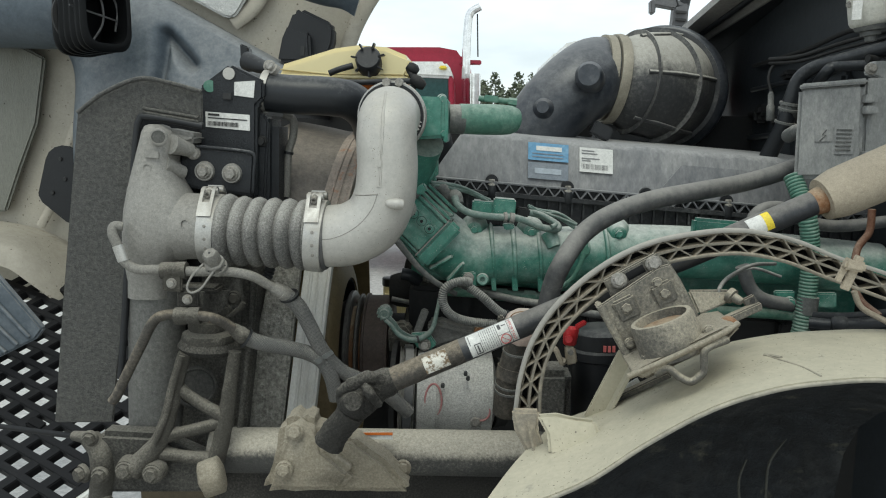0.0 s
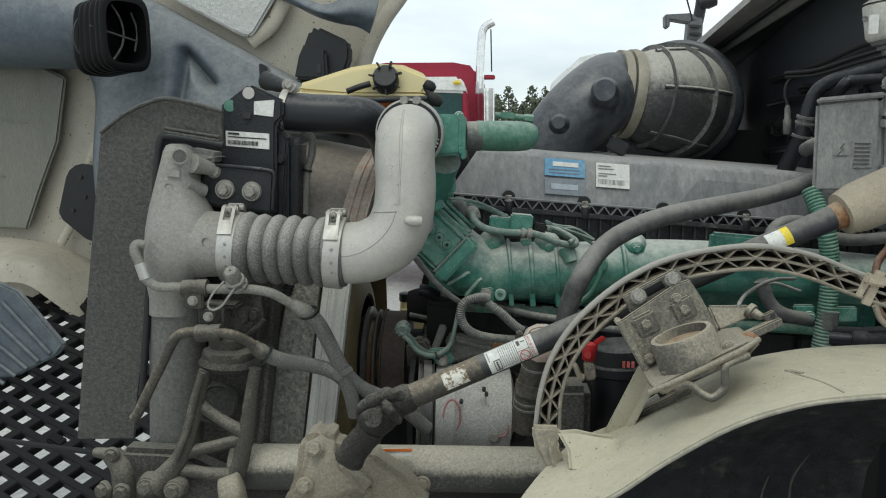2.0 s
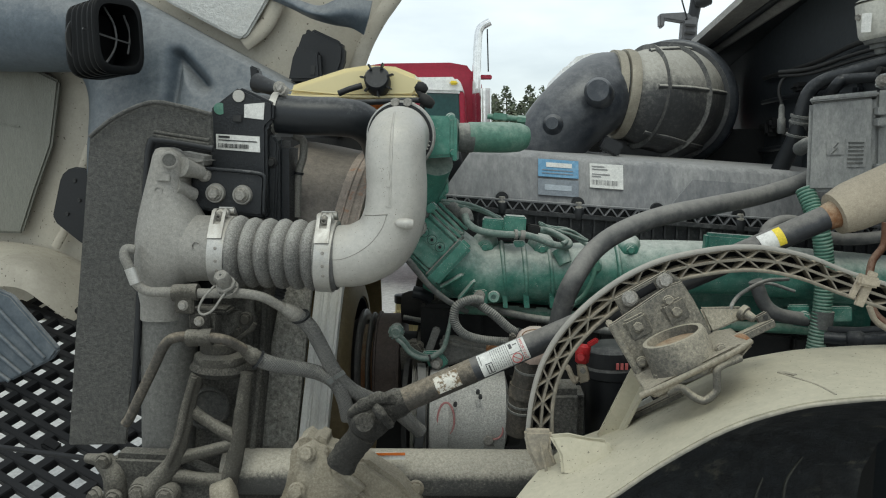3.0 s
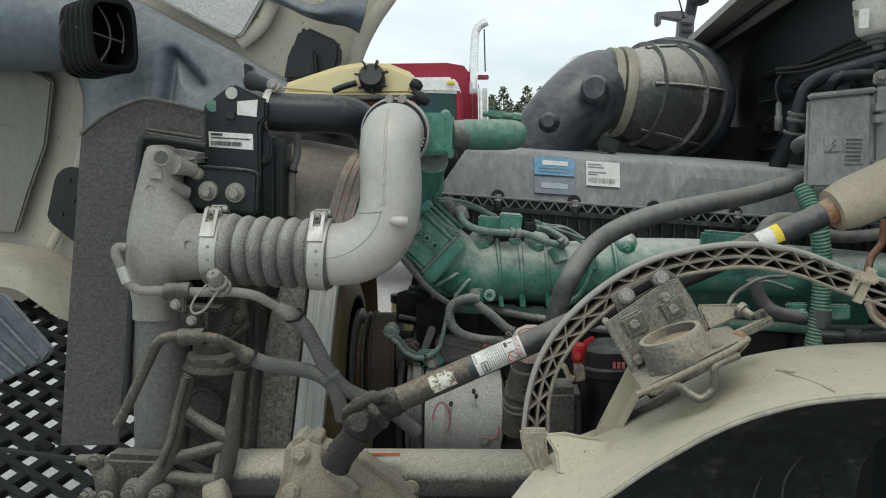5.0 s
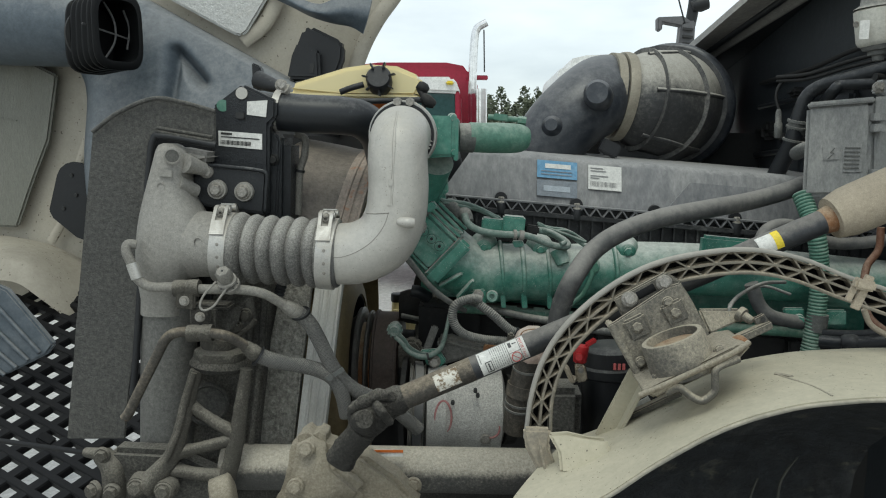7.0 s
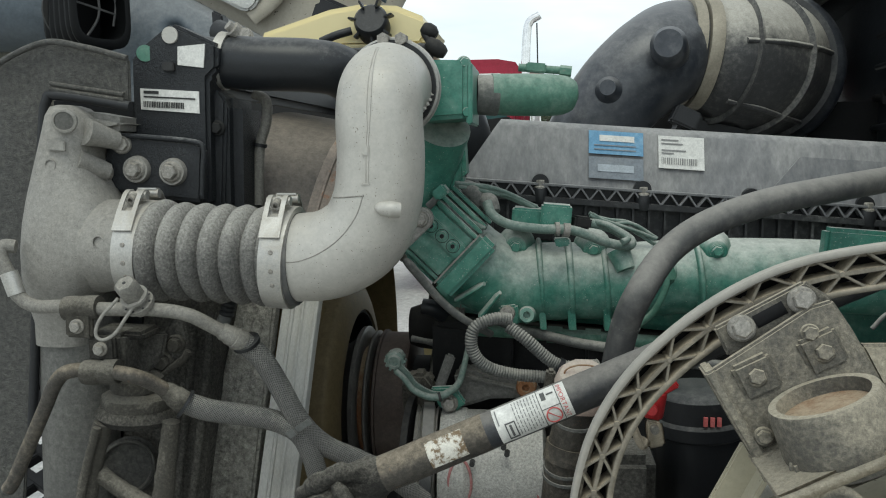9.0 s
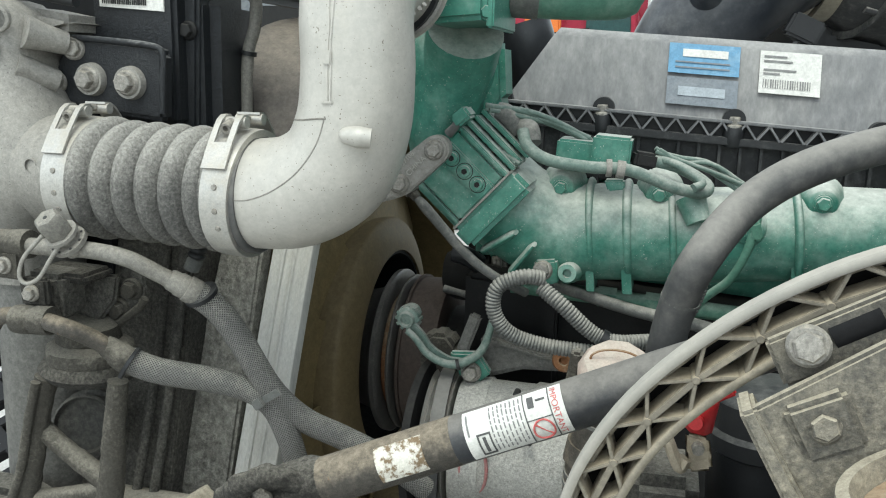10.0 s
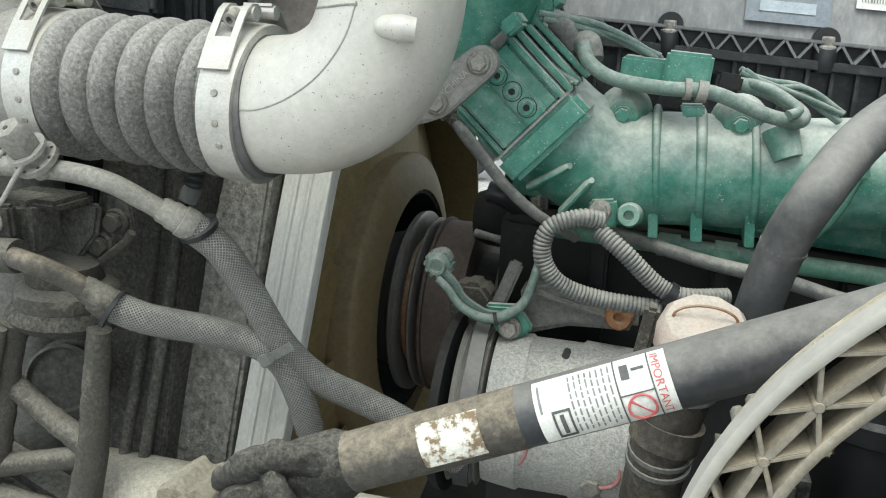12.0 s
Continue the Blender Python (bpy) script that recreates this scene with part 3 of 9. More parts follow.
def build_hood():
    hood = thing("hood", (-1.654, 3.100, 0.679), "cream fibreglass truck hood tilted open, seen from inside", "hood")
    part("side_wall", plate([(-2.385, 3.120, 2.609), (-0.131, 3.120, 2.614), (-0.258, 3.120, 2.325), (-0.327, 3.120, 2.219), (-0.388, 3.120, 2.117), (-0.427, 3.120, 2.015), (-0.476, 3.120, 1.852), (-0.476, 3.120, 1.565), (-1.412, 3.120, 1.015), (-2.519, 3.120, 0.987)], 0.03, 0.004), "cream", hood)
    part("rim", sweep([(-0.179, 3.080, 2.420), (-0.253, 3.080, 2.297), (-0.317, 3.080, 2.209), (-0.371, 3.080, 2.112), (-0.408, 3.080, 2.012), (-0.436, 3.080, 1.894)], 0.03, 14, flat=0.6), "cream", hood)
    part("fold", sweep([(-1.368, 3.080, 1.969), (-1.480, 3.080, 1.705), (-1.573, 3.080, 1.434), (-1.636, 3.080, 1.319)], 0.018, 12, flat=0.5), "cream", hood)
    part("fold", sweep([(-0.689, 3.080, 2.314), (-0.752, 3.080, 2.188), (-0.841, 3.080, 2.114)], 0.03, 12, flat=0.5), "cream", hood)
    # ledge that runs round the wheel opening
    part("ledge", sheet([[(-2.432, 3.050, 1.352), (-1.965, 3.050, 1.350), (-1.734, 3.050, 1.332), (-1.575, 3.050, 1.290), (-1.440, 3.050, 1.214)],
                         [(-2.236, 2.800, 1.288), (-1.805, 2.800, 1.287), (-1.633, 2.800, 1.301), (-1.529, 2.820, 1.258), (-1.394, 2.900, 1.096)],
                         [(-2.203, 2.750, 1.201), (-1.777, 2.750, 1.211), (-1.608, 2.750, 1.215), (-1.506, 2.750, 1.155), (-1.369, 2.800, 1.021)]], 0.012, (0, 1, 0)), "cream", hood)
    part("lower_wall", plate([(-2.536, 3.160, 1.171), (-1.115, 3.160, 1.204), (-1.125, 3.160, 1.060), (-2.568, 3.160, 1.020)], 0.02, 0), "shield", hood)
    pad = part("heat_pad", plate([(-2.384, 3.060, 2.042), (-1.781, 3.060, 2.044), (-1.658, 3.060, 2.018), (-1.571, 3.060, 1.975), (-1.617, 3.060, 1.725), (-1.694, 3.060, 1.546), (-1.761, 3.060, 1.376), (-2.438, 3.060, 1.385)], 0.025, 0.008), "pad", hood, "beige quilted heat pad")
    for k in range(2):
        p = (-1.826, 3.058, 1.831)
        part("pad_seam", box((p[0] - 0.14 - 0.10 * k, p[1], p[2] - 0.21 * k), (0.46, 0.006, 0.004), (0, 8, 0), 0), "pad", hood)
    part("foil_pad", plate([(-1.240, 3.050, 2.346), (-0.676, 3.050, 2.432), (-0.725, 3.050, 2.292), (-0.818, 3.050, 2.146), (-0.840, 3.050, 2.131), (-0.871, 3.050, 2.137), (-1.112, 3.050, 2.262)], 0.025, 0.008), "foil", hood, "silver quilted foil pad")
    lobe = [(-1.475 + 0.075 * math.cos(q), 2.980, 1.575 + 0.070 * math.sin(q)) for q in np.linspace(0.0, 2.9, 8)]
    lobe += [(-1.585, 2.980, 1.455), (-1.570, 2.980, 1.425), (-1.480, 2.980, 1.352), (-1.430, 2.980, 1.335), (-1.400, 2.980, 1.345)]
    part("bracket_plate", plate(lobe, 0.012, 0.004), "black", hood, "black bracket plate with rivets")
    for p in ((-1.487, 2.978, 1.593), (-1.473, 2.978, 1.517), (-1.524, 2.978, 1.464)):
        part("rivet", lathe((p[0], p[1] + 0.004, p[2]), (p[0], p[1] - 0.005, p[2]), [(0, 0.009), (1, 0.007)], 12), "ink", hood)
    part("flap", sheet([[(-0.790, 3.060, 2.345), (-0.690, 3.035, 2.300), (-0.600, 2.995, 2.262), (-0.520, 2.965, 2.238), (-0.440, 2.955, 2.262), (-0.330, 2.975, 2.255)],
                        [(-0.760, 3.050, 2.305), (-0.660, 3.010, 2.262), (-0.585, 2.960, 2.222), (-0.500, 2.930, 2.198), (-0.420, 2.935, 2.205), (-0.340, 2.955, 2.196)],
                        [(-0.735, 3.055, 2.280), (-0.640, 3.015, 2.236), (-0.560, 2.985, 2.196), (-0.480, 2.980, 2.172), (-0.410, 2.980, 2.160), (-0.365, 2.990, 2.136)]], 0.012, (0, 1, 0), 5), "duct", hood, "loose bent grey plastic flap")
    part("bracket_box", plate([(-0.590, 2.985, 2.150), (-0.560, 2.985, 2.162), (-0.450, 2.985, 2.112), (-0.436, 2.985, 2.092), (-0.439, 2.985, 2.040), (-0.470, 2.985, 1.962), (-0.640, 2.985, 1.962), (-0.625, 2.985, 2.060)], 0.06, 0.012), "black", hood, "black moulded bracket")
    part("bracket_face", plate([(-0.600, 2.940, 2.098), (-0.520, 2.940, 2.068), (-0.515, 2.940, 1.965), (-0.640, 2.940, 1.965), (-0.622, 2.940, 2.050)], 0.06, 0.010), "black", hood)
    part("bracket_slot", plate([(-0.552, 2.936, 2.022), (-0.535, 2.936, 2.020), (-0.538, 2.936, 1.985), (-0.555, 2.936, 1.986)], 0.01, 0.002), "ink", hood)
    duct = thing("air_duct", (-1.326, 3.000, 1.793), "blue-grey moulded air intake duct fixed to the hood", "air duct")
    # moulded face of the duct: rounded along its edges, with a forked dent pressed into it
    north_west, north_east = V((-1.384, 2.900, 2.315)), V((-0.477, 2.900, 2.321))
    south_west, south_east = V((-1.421, 2.900, 1.495)), V((-0.480, 2.900, 1.513))

    def off_line(x, y, ax, ay, bx, by):
        k = max(0.0, min(1.0, ((x - ax) * (bx - ax) + (y - ay) * (by - ay)) / ((bx - ax) ** 2 + (by - ay) ** 2)))
        return math.hypot(x - ax - k * (bx - ax), y - ay - k * (by - ay))

    eye = north_west - (V((-1.885, 3.900, 2.514)) - north_west) * 2.9
    face = bmesh.new()
    grid = []
    for r in range(151):
        y = -40 + 400 * r / 150
        left = 126 + 8 * math.sin(y / 60) - 55 * math.exp(-abs(y - 95) / 30)
        right = min(570, 262 + 1.80 * max(-22, y))
        row = []
        for q in range(161):
            x = left + (right - left) * q / 160
            p = north_west.lerp(north_east, (x - 140) / 440).lerp(south_west.lerp(south_east, (x - 140) / 440), (y + 40) / 400)
            u, e = max(0.0, min(1.0, (x - left) / 70)), max(0.0, min(1.0, (right - x) / 26))
            deep = 0.17 * (1 - math.sqrt(1 - (1 - u) ** 2)) + 0.06 * (1 - math.sqrt(1 - (1 - e) ** 2))
            arm = min(off_line(x, y, 318, 94, 300, 175), off_line(x, y, 318, 94, 358, 142))
            deep += 0.055 * math.exp(-(arm / 11) ** 2)
            deep -= 0.05 * math.exp(-((x - 260) / 90) ** 2 - ((y - 60) / 90) ** 2)
            p = p + (p - eye) * (0.045 * (150 - y) / 150)
            row.append((face.verts.new(p + V((0, deep, 0))), face.verts.new(p + V((0, 0.24, 0)))))
        grid.append(row)
    for a, b in zip(grid, grid[1:]):
        for k in range(160):
            face.faces.new((a[k][0], a[k + 1][0], b[k + 1][0], b[k][0]))
        for k in (0, 160):
            face.faces.new((a[k][0], a[k][1], b[k][1], b[k][0]))
    part("duct_face", face, "duct", duct, smooth=80)
    part("duct_tube", sweep([(-2.475, 3.020, 2.186), (-1.968, 3.000, 2.174), (-1.649, 2.980, 2.162), (-1.444, 2.960, 2.148), (-1.316, 2.960, 2.133)], [0.165, 0.165, 0.16, 0.15, 0.13], 40), "duct", duct)
    c, d = V((-1.142, 2.660, 2.093)), V((0.80, -0.60, 0.05)).normalized()
    prof = []
    for k in range(5):
        prof += [(0.18 * k, 0.104), (0.18 * k + 0.05, 0.122), (0.18 * k + 0.11, 0.122), (0.18 * k + 0.16, 0.104)]
    prof += [(0.92, 0.122), (0.97, 0.124), (1, 0.116), (1, 0.098), (0.2, 0.092)]
    mouth = lathe(c - d * 0.20, c + d * 0.01, [(q, r * 0.93) for q, r in prof], 48)
    side_way = d.cross(V((0, 0, 1))).normalized()
    for v in mouth.verts:
        off = v.co - c
        a, b = off.dot(side_way), off.z
        r = math.hypot(a, b) or 1.0
        square = 0.94 * ((abs(a) / r) ** 4 + (abs(b) / r) ** 4) ** -0.25 - 1
        v.co += side_way * ((1 + square) * 0.82 - 1) * a
        v.co.z += ((1 + square) * 1.18 - 1) * b
    part("mouth", mouth, "mouth", duct, "ribbed rubber duct mouth", 60)
    # throat: black disc painting the dark inside of the duct
    part("throat", lathe(c - d * 0.17, c - d * 0.16, [(0, 0.1), (1, 0.1)], 32), "ink", duct)
    side = d.cross(V((0, 0, 1))).normalized()
    b = c - d * 0.05
    part("grille_bar", beam(b + side * 0.096 + V((0, 0, 0.02)), b - side * 0.096 - V((0, 0, 0.02)), 0.006, 0.008, 0.001), "hose", duct)
    part("grille_bar", sweep([b + side * 0.02 + V((0, 0, 0.1)), b - side * 0.015 + V((0, 0, 0.04)), b - side * 0.015 + V((0, 0, -0.03)), b + side * 0.03 + V((0, 0, -0.1))], 0.004, 8), "hose", duct)
    part("grille_bar", sweep([b - side * 0.05 + V((0, 0, 0.08)), b - side * 0.07 + V((0, 0, 0.02)), b - side * 0.06 + V((0, 0, -0.05))], 0.004, 8), "hose", duct)
    f = thing("hood_bumper", (-0.553, 2.300, 1.883), "black rubber hood guide with a bolt", "bracket")
    part("plate", plate([(-0.430, 1.750, 1.909), (-0.411, 1.750, 1.901), (-0.407, 1.750, 1.848), (-0.428, 1.750, 1.850)], 0.03, 0.003), "black", f)
    part("guide", sweep([(-0.413, 1.740, 1.871), (-0.376, 1.720, 1.858), (-0.349, 1.700, 1.852)], [0.02, 0.016, 0.010], 14), "black", f)
    bolt((-0.349, 1.690, 1.856), (0.3, -1, 0.2), 0.010, f)

    # the grille of the open hood, through which the gravel shows
    a = V((-1.178, 2.200, 0.840))
    u, w = V((-1.218, 2.157, 0.815)) - a, V((-1.091, 2.151, 0.827)) - a
    nrm = u.cross(w).normalized()
    wide = 0.37
    g = part("grille", beam(a + w * 3.6 - u * 8, a + w * 3.6 + u * 8, 0.05, 0.02, 0.004, nrm), "paintwhite", hood, "black plastic grille in a white edge")
    for i in range(-9, 8):
        p = a + u * (i + 0.5)
        part("bar", beam(p - w * 9, p + w * 3.4, u.length * wide, 0.030, 0.003, nrm), "lattice", g)
    for j in range(-9, 4):
        p = a + w * (j + 0.5)
        part("bar", beam(p - u * 8.5, p + u * 7.5, w.length * wide, 0.026, 0.003, nrm), "lattice", g)
    part("clip", box(a + u * 0.2 - nrm * -0.012, (0.05, 0.04, 0.02), (20, 30, 0), 0.006), "lattice", g)
    part("hinge_arm", sweep([a + w * 3.55 + u * 5, (-0.798, 1.550, 0.869), (-0.584, 1.335, 1.023), (-0.583, 1.335, 1.056)], 0.016, 12), "mud", hood)
    t = thing("grille_flap", (-1.366, 2.400, 1.135), "grey ribbed plastic flap beside the grille", "panel")
    part("flap", plate([(-1.683, 2.350, 1.389), (-1.384, 2.350, 1.263), (-1.243, 2.350, 1.092), (-1.268, 2.350, 1.059), (-1.399, 2.350, 0.991), (-1.716, 2.350, 0.935)], 0.03, 0.006), "duct", t)
    for k in range(5):
        p, q = V((-1.400, 2.346, 1.250)), V((-1.262, 2.346, 1.082))
        o = V((-0.052 * (k + 0.6), 0, -0.034 * (k + 0.6)))
        part("rib", sweep([p + o, q + o * 0.75], 0.007, 8, smooth=False), "duct", t)


def build_cab():
    cab = thing("cab_firewall", (1.0, 2.2, 0.8), "dark grimy cab firewall under the cowl", "firewall", kind="structure")
    def edge(y, dx=0.0, dz=0.0):
        return (0.99 - 0.079 * (y - 1.5) + dx, y, 2.037 - 0.233 * (y - 2.56) + dz)

    part("wall", plate([(1.037, 0.9, 0.6), (0.848, 3.3, 0.6), edge(3.3), edge(0.9)], 0.05, 0.004, (1, 0, 0)), "firewall", cab)
    def lines(a, b, dz):
        return [edge(y, a + b * (y - 2), dz) for y in (3.15, 2.8, 2.4, 2.0, 1.7)]

    part("cowl_lip", sheet([lines(-0.168, -0.059, 0.0), lines(-0.150, -0.075, 0.012), lines(-0.115, -0.092, 0.008), lines(-0.075, -0.118, -0.004)], 0.012, (1, 0, 0.3), 3), "cowl", cab, "dusty grey cowl lip")
    part("seal", sweep(lines(-0.062, -0.125, -0.006), 0.010, 10), "rubber", cab)
    part("inner_lip", sheet([lines(-0.066, -0.122, -0.002), lines(-0.03, -0.15, 0.0), lines(-0.002, -0.17, -0.012)], 0.012, (1, 0, 0.3), 3), "cowl", cab)
    part("cowl", sheet([lines(-0.004, -0.17, -0.008), lines(0.02, -0.08, 0.0), lines(0.05, 0.0, 0.0)], 0.02, (1, 0, 0.3), 3), "firewall", cab)
    part("cowl_top", sheet([lines(-0.168, -0.059, 0.004), lines(0.1, -0.03, 0.05), lines(0.4, 0.0, 0.10)], 0.02, (0, 0, -1), 3), "cowl", cab)
    for y0, z0, w, h in ((1.75, 1.95, 0.16, 0.1), (1.95, 1.8, 0.12, 0.16), (2.2, 1.75, 0.18, 0.2), (1.6, 1.6, 0.2, 0.2)):
        part("panel", box((0.985 - 0.079 * (y0 - 1.5), y0, z0), (0.03, w, h), (0, 0, 0), 0.01), "firewall", cab)
    pipes = thing("firewall_pipes", (0.825, 1.800, 1.866), "dusty black hoses and lines along the firewall", "hose")
    part("hose", sweep([(0.775, 1.930, 1.640), (0.793, 1.900, 1.709), (0.805, 1.880, 1.755), (0.813, 1.870, 1.813), (0.823, 1.860, 1.858), (0.847, 1.840, 1.882), (0.887, 1.780, 1.896), (0.952, 1.700, 1.918)], [0.020, 0.020, 0.020, 0.018, 0.016, 0.015, 0.015, 0.015], 18), "rubber", pipes)
    for a, b in (((0.8055, 1.879, 1.757), (0.8062, 1.878, 1.762)), ((0.8095, 1.874, 1.787), (0.810, 1.873, 1.7915)), ((0.8110, 1.872, 1.799), (0.8117, 1.871, 1.805))):
        part("collar", lathe(a, b, [(0, 0.018), (0, 0.0235), (1, 0.0235), (1, 0.018)], 22), "conduit", pipes)
    part("hose", sweep([(0.905, 1.980, 1.800), (0.868, 1.880, 1.835), (0.856, 1.800, 1.867), (0.872, 1.790, 1.881), (0.910, 1.750, 1.882), (0.978, 1.700, 1.884)], 0.013, 14), "rubber", pipes)
    part("line", sweep([(0.802, 2.000, 1.913), (0.849, 1.930, 1.915), (0.903, 1.850, 1.936), (0.959, 1.720, 1.955)], 0.005, 8), "soot_and_shade", pipes)
    part("line", sweep([(0.803, 2.000, 1.904), (0.850, 1.930, 1.904), (0.904, 1.850, 1.923), (0.960, 1.720, 1.941)], 0.004, 8), "soot_and_shade", pipes)
    part("collar", lathe((0.810, 1.880, 1.771), (0.811, 1.872, 1.800), [(0, 0.019), (0.2, 0.021), (0.8, 0.021), (1, 0.019)], 18), "conduit", pipes)
    part("hose", sweep([(0.805, 1.850, 1.729), (0.804, 1.800, 1.740), (0.814, 1.780, 1.745)], 0.016, 14), "conduit", pipes)
    part("plug", lathe((0.805, 1.980, 1.835), (0.808, 1.980, 1.765), [(0, 0.004), (0.1, 0.007), (0.45, 0.007), (0.5, 0.0095), (0.95, 0.0095), (1, 0.008)], 14), "conduit", pipes)
    part("line", sweep([(0.805, 1.980, 1.833), (0.800, 1.990, 1.870), (0.815, 1.990, 1.902), (0.85, 1.95, 1.912)], 0.004, 8), "soot_and_shade", pipes)
    v = thing("washer_motor", (0.815, 1.550, 1.954), "off-white cylindrical canister on the firewall", "canister")
    part("body", lathe((0.813, 1.550, 2.005), (0.825, 1.550, 1.935), [(0, 0.030), (0.05, 0.036), (0.5, 0.036), (0.85, 0.036), (0.95, 0.033), (1, 0.026)], 32), "canister", v)
    part("label", box((0.782, 1.513, 1.959), (0.016, 0.004, 0.034), (0, 0, -28), 0), "white", v, "white paper label")
    part("clamp_nut", lathe((0.789, 1.550, 1.976), (0.779, 1.545, 1.973), [(0, 0.007), (1, 0.006)], 6), "bolt", v)
    part("cap", lathe((0.825, 1.550, 1.937), (0.829, 1.550, 1.907), [(0, 0.030), (0.3, 0.026), (0.35, 0.018), (0.6, 0.018), (0.65, 0.011), (0.95, 0.010), (1, 0.005)], 24), "conduit", v)
    part("neck", lathe((0.810, 1.550, 2.028), (0.813, 1.550, 2.005), [(0, 0.02), (0.7, 0.024), (1, 0.036)], 20), "conduit", v)
    part("bracket", beam((0.829, 1.580, 1.979), (1.02, 1.66, 2.0), 0.03, 0.02, 0.003), "soot_and_shade", v)
    bits = thing("firewall_fittings", (0.93, 2.0, 1.8), "black brackets, clips and valves on the firewall", "fittings")
    rng = random.Random(21)
    for k in range(10):
        y = rng.uniform(1.62, 2.35)
        z = rng.uniform(1.72, 1.98 - 0.12 * (y - 1.6))
        x = 0.985 - 0.079 * (y - 1.5)
        if k % 3:
            part("bracket", box((x - 0.02, y, z), (0.04, rng.uniform(0.02, 0.06), rng.uniform(0.02, 0.05)), (rng.uniform(-20, 20), 0, 0), 0.008), "soot_and_shade", bits)
        else:
            part("fitting", lathe((x, y, z), (x - 0.06, y - 0.02, z + 0.005), [(0, 0.014), (0.4, 0.016), (0.5, 0.010), (1, 0.008)], 12), "soot_and_shade", bits)
    for k in range(4):
        z = 1.72 + 0.07 * k
        part("line", sweep([(0.90, 2.4, z), (0.92, 2.1, z + rng.uniform(-0.03, 0.03)), (0.94, 1.85, z + 0.04), (0.955, 1.6, z + rng.uniform(0, 0.08))], rng.uniform(0.004, 0.009), 8), "soot_and_shade" if k % 2 else "rubber", bits)
    m = thing("mirror_bracket", (0.867, 3.200, 2.124), "grey moulded mirror bracket with a dark pole", "bracket")
    part("post", plate([(0.842, 3.200, 2.102), (0.849, 3.200, 2.224), (0.905, 3.200, 2.229), (0.903, 3.200, 2.102)], 0.06, 0.006), "mast", m)
    part("arm", plate([(0.757, 3.200, 2.240), (0.856, 3.200, 2.245), (0.897, 3.200, 2.220), (0.850, 3.200, 2.207), (0.778, 3.200, 2.219), (0.777, 3.200, 2.189), (0.760, 3.200, 2.189)], 0.05, 0.005), "mast", m)
    for k in range(4):
        p = (0.846, 3.190, 2.193)
        part("slot", box((p[0] + 0.027, p[1], p[2] - 0.028 * k), (0.04, 0.012, 0.01), (0, 5, 0), 0.001), "ink", m)
    part("pole", sweep([(0.892, 3.240, 2.215), (0.903, 3.240, 2.291), (0.908, 3.240, 2.398)], 0.022, 12), "black", m)
    part("lamp", lathe((0.892, 3.220, 2.283), (0.950, 3.220, 2.301), [(0, 0.02), (0.5, 0.03), (1, 0.026)], 16), "black", m)
    part("wire", sweep([(0.821, 3.200, 2.347), (0.841, 3.200, 2.284), (0.862, 3.200, 2.220)], 0.003, 6), "black", m)


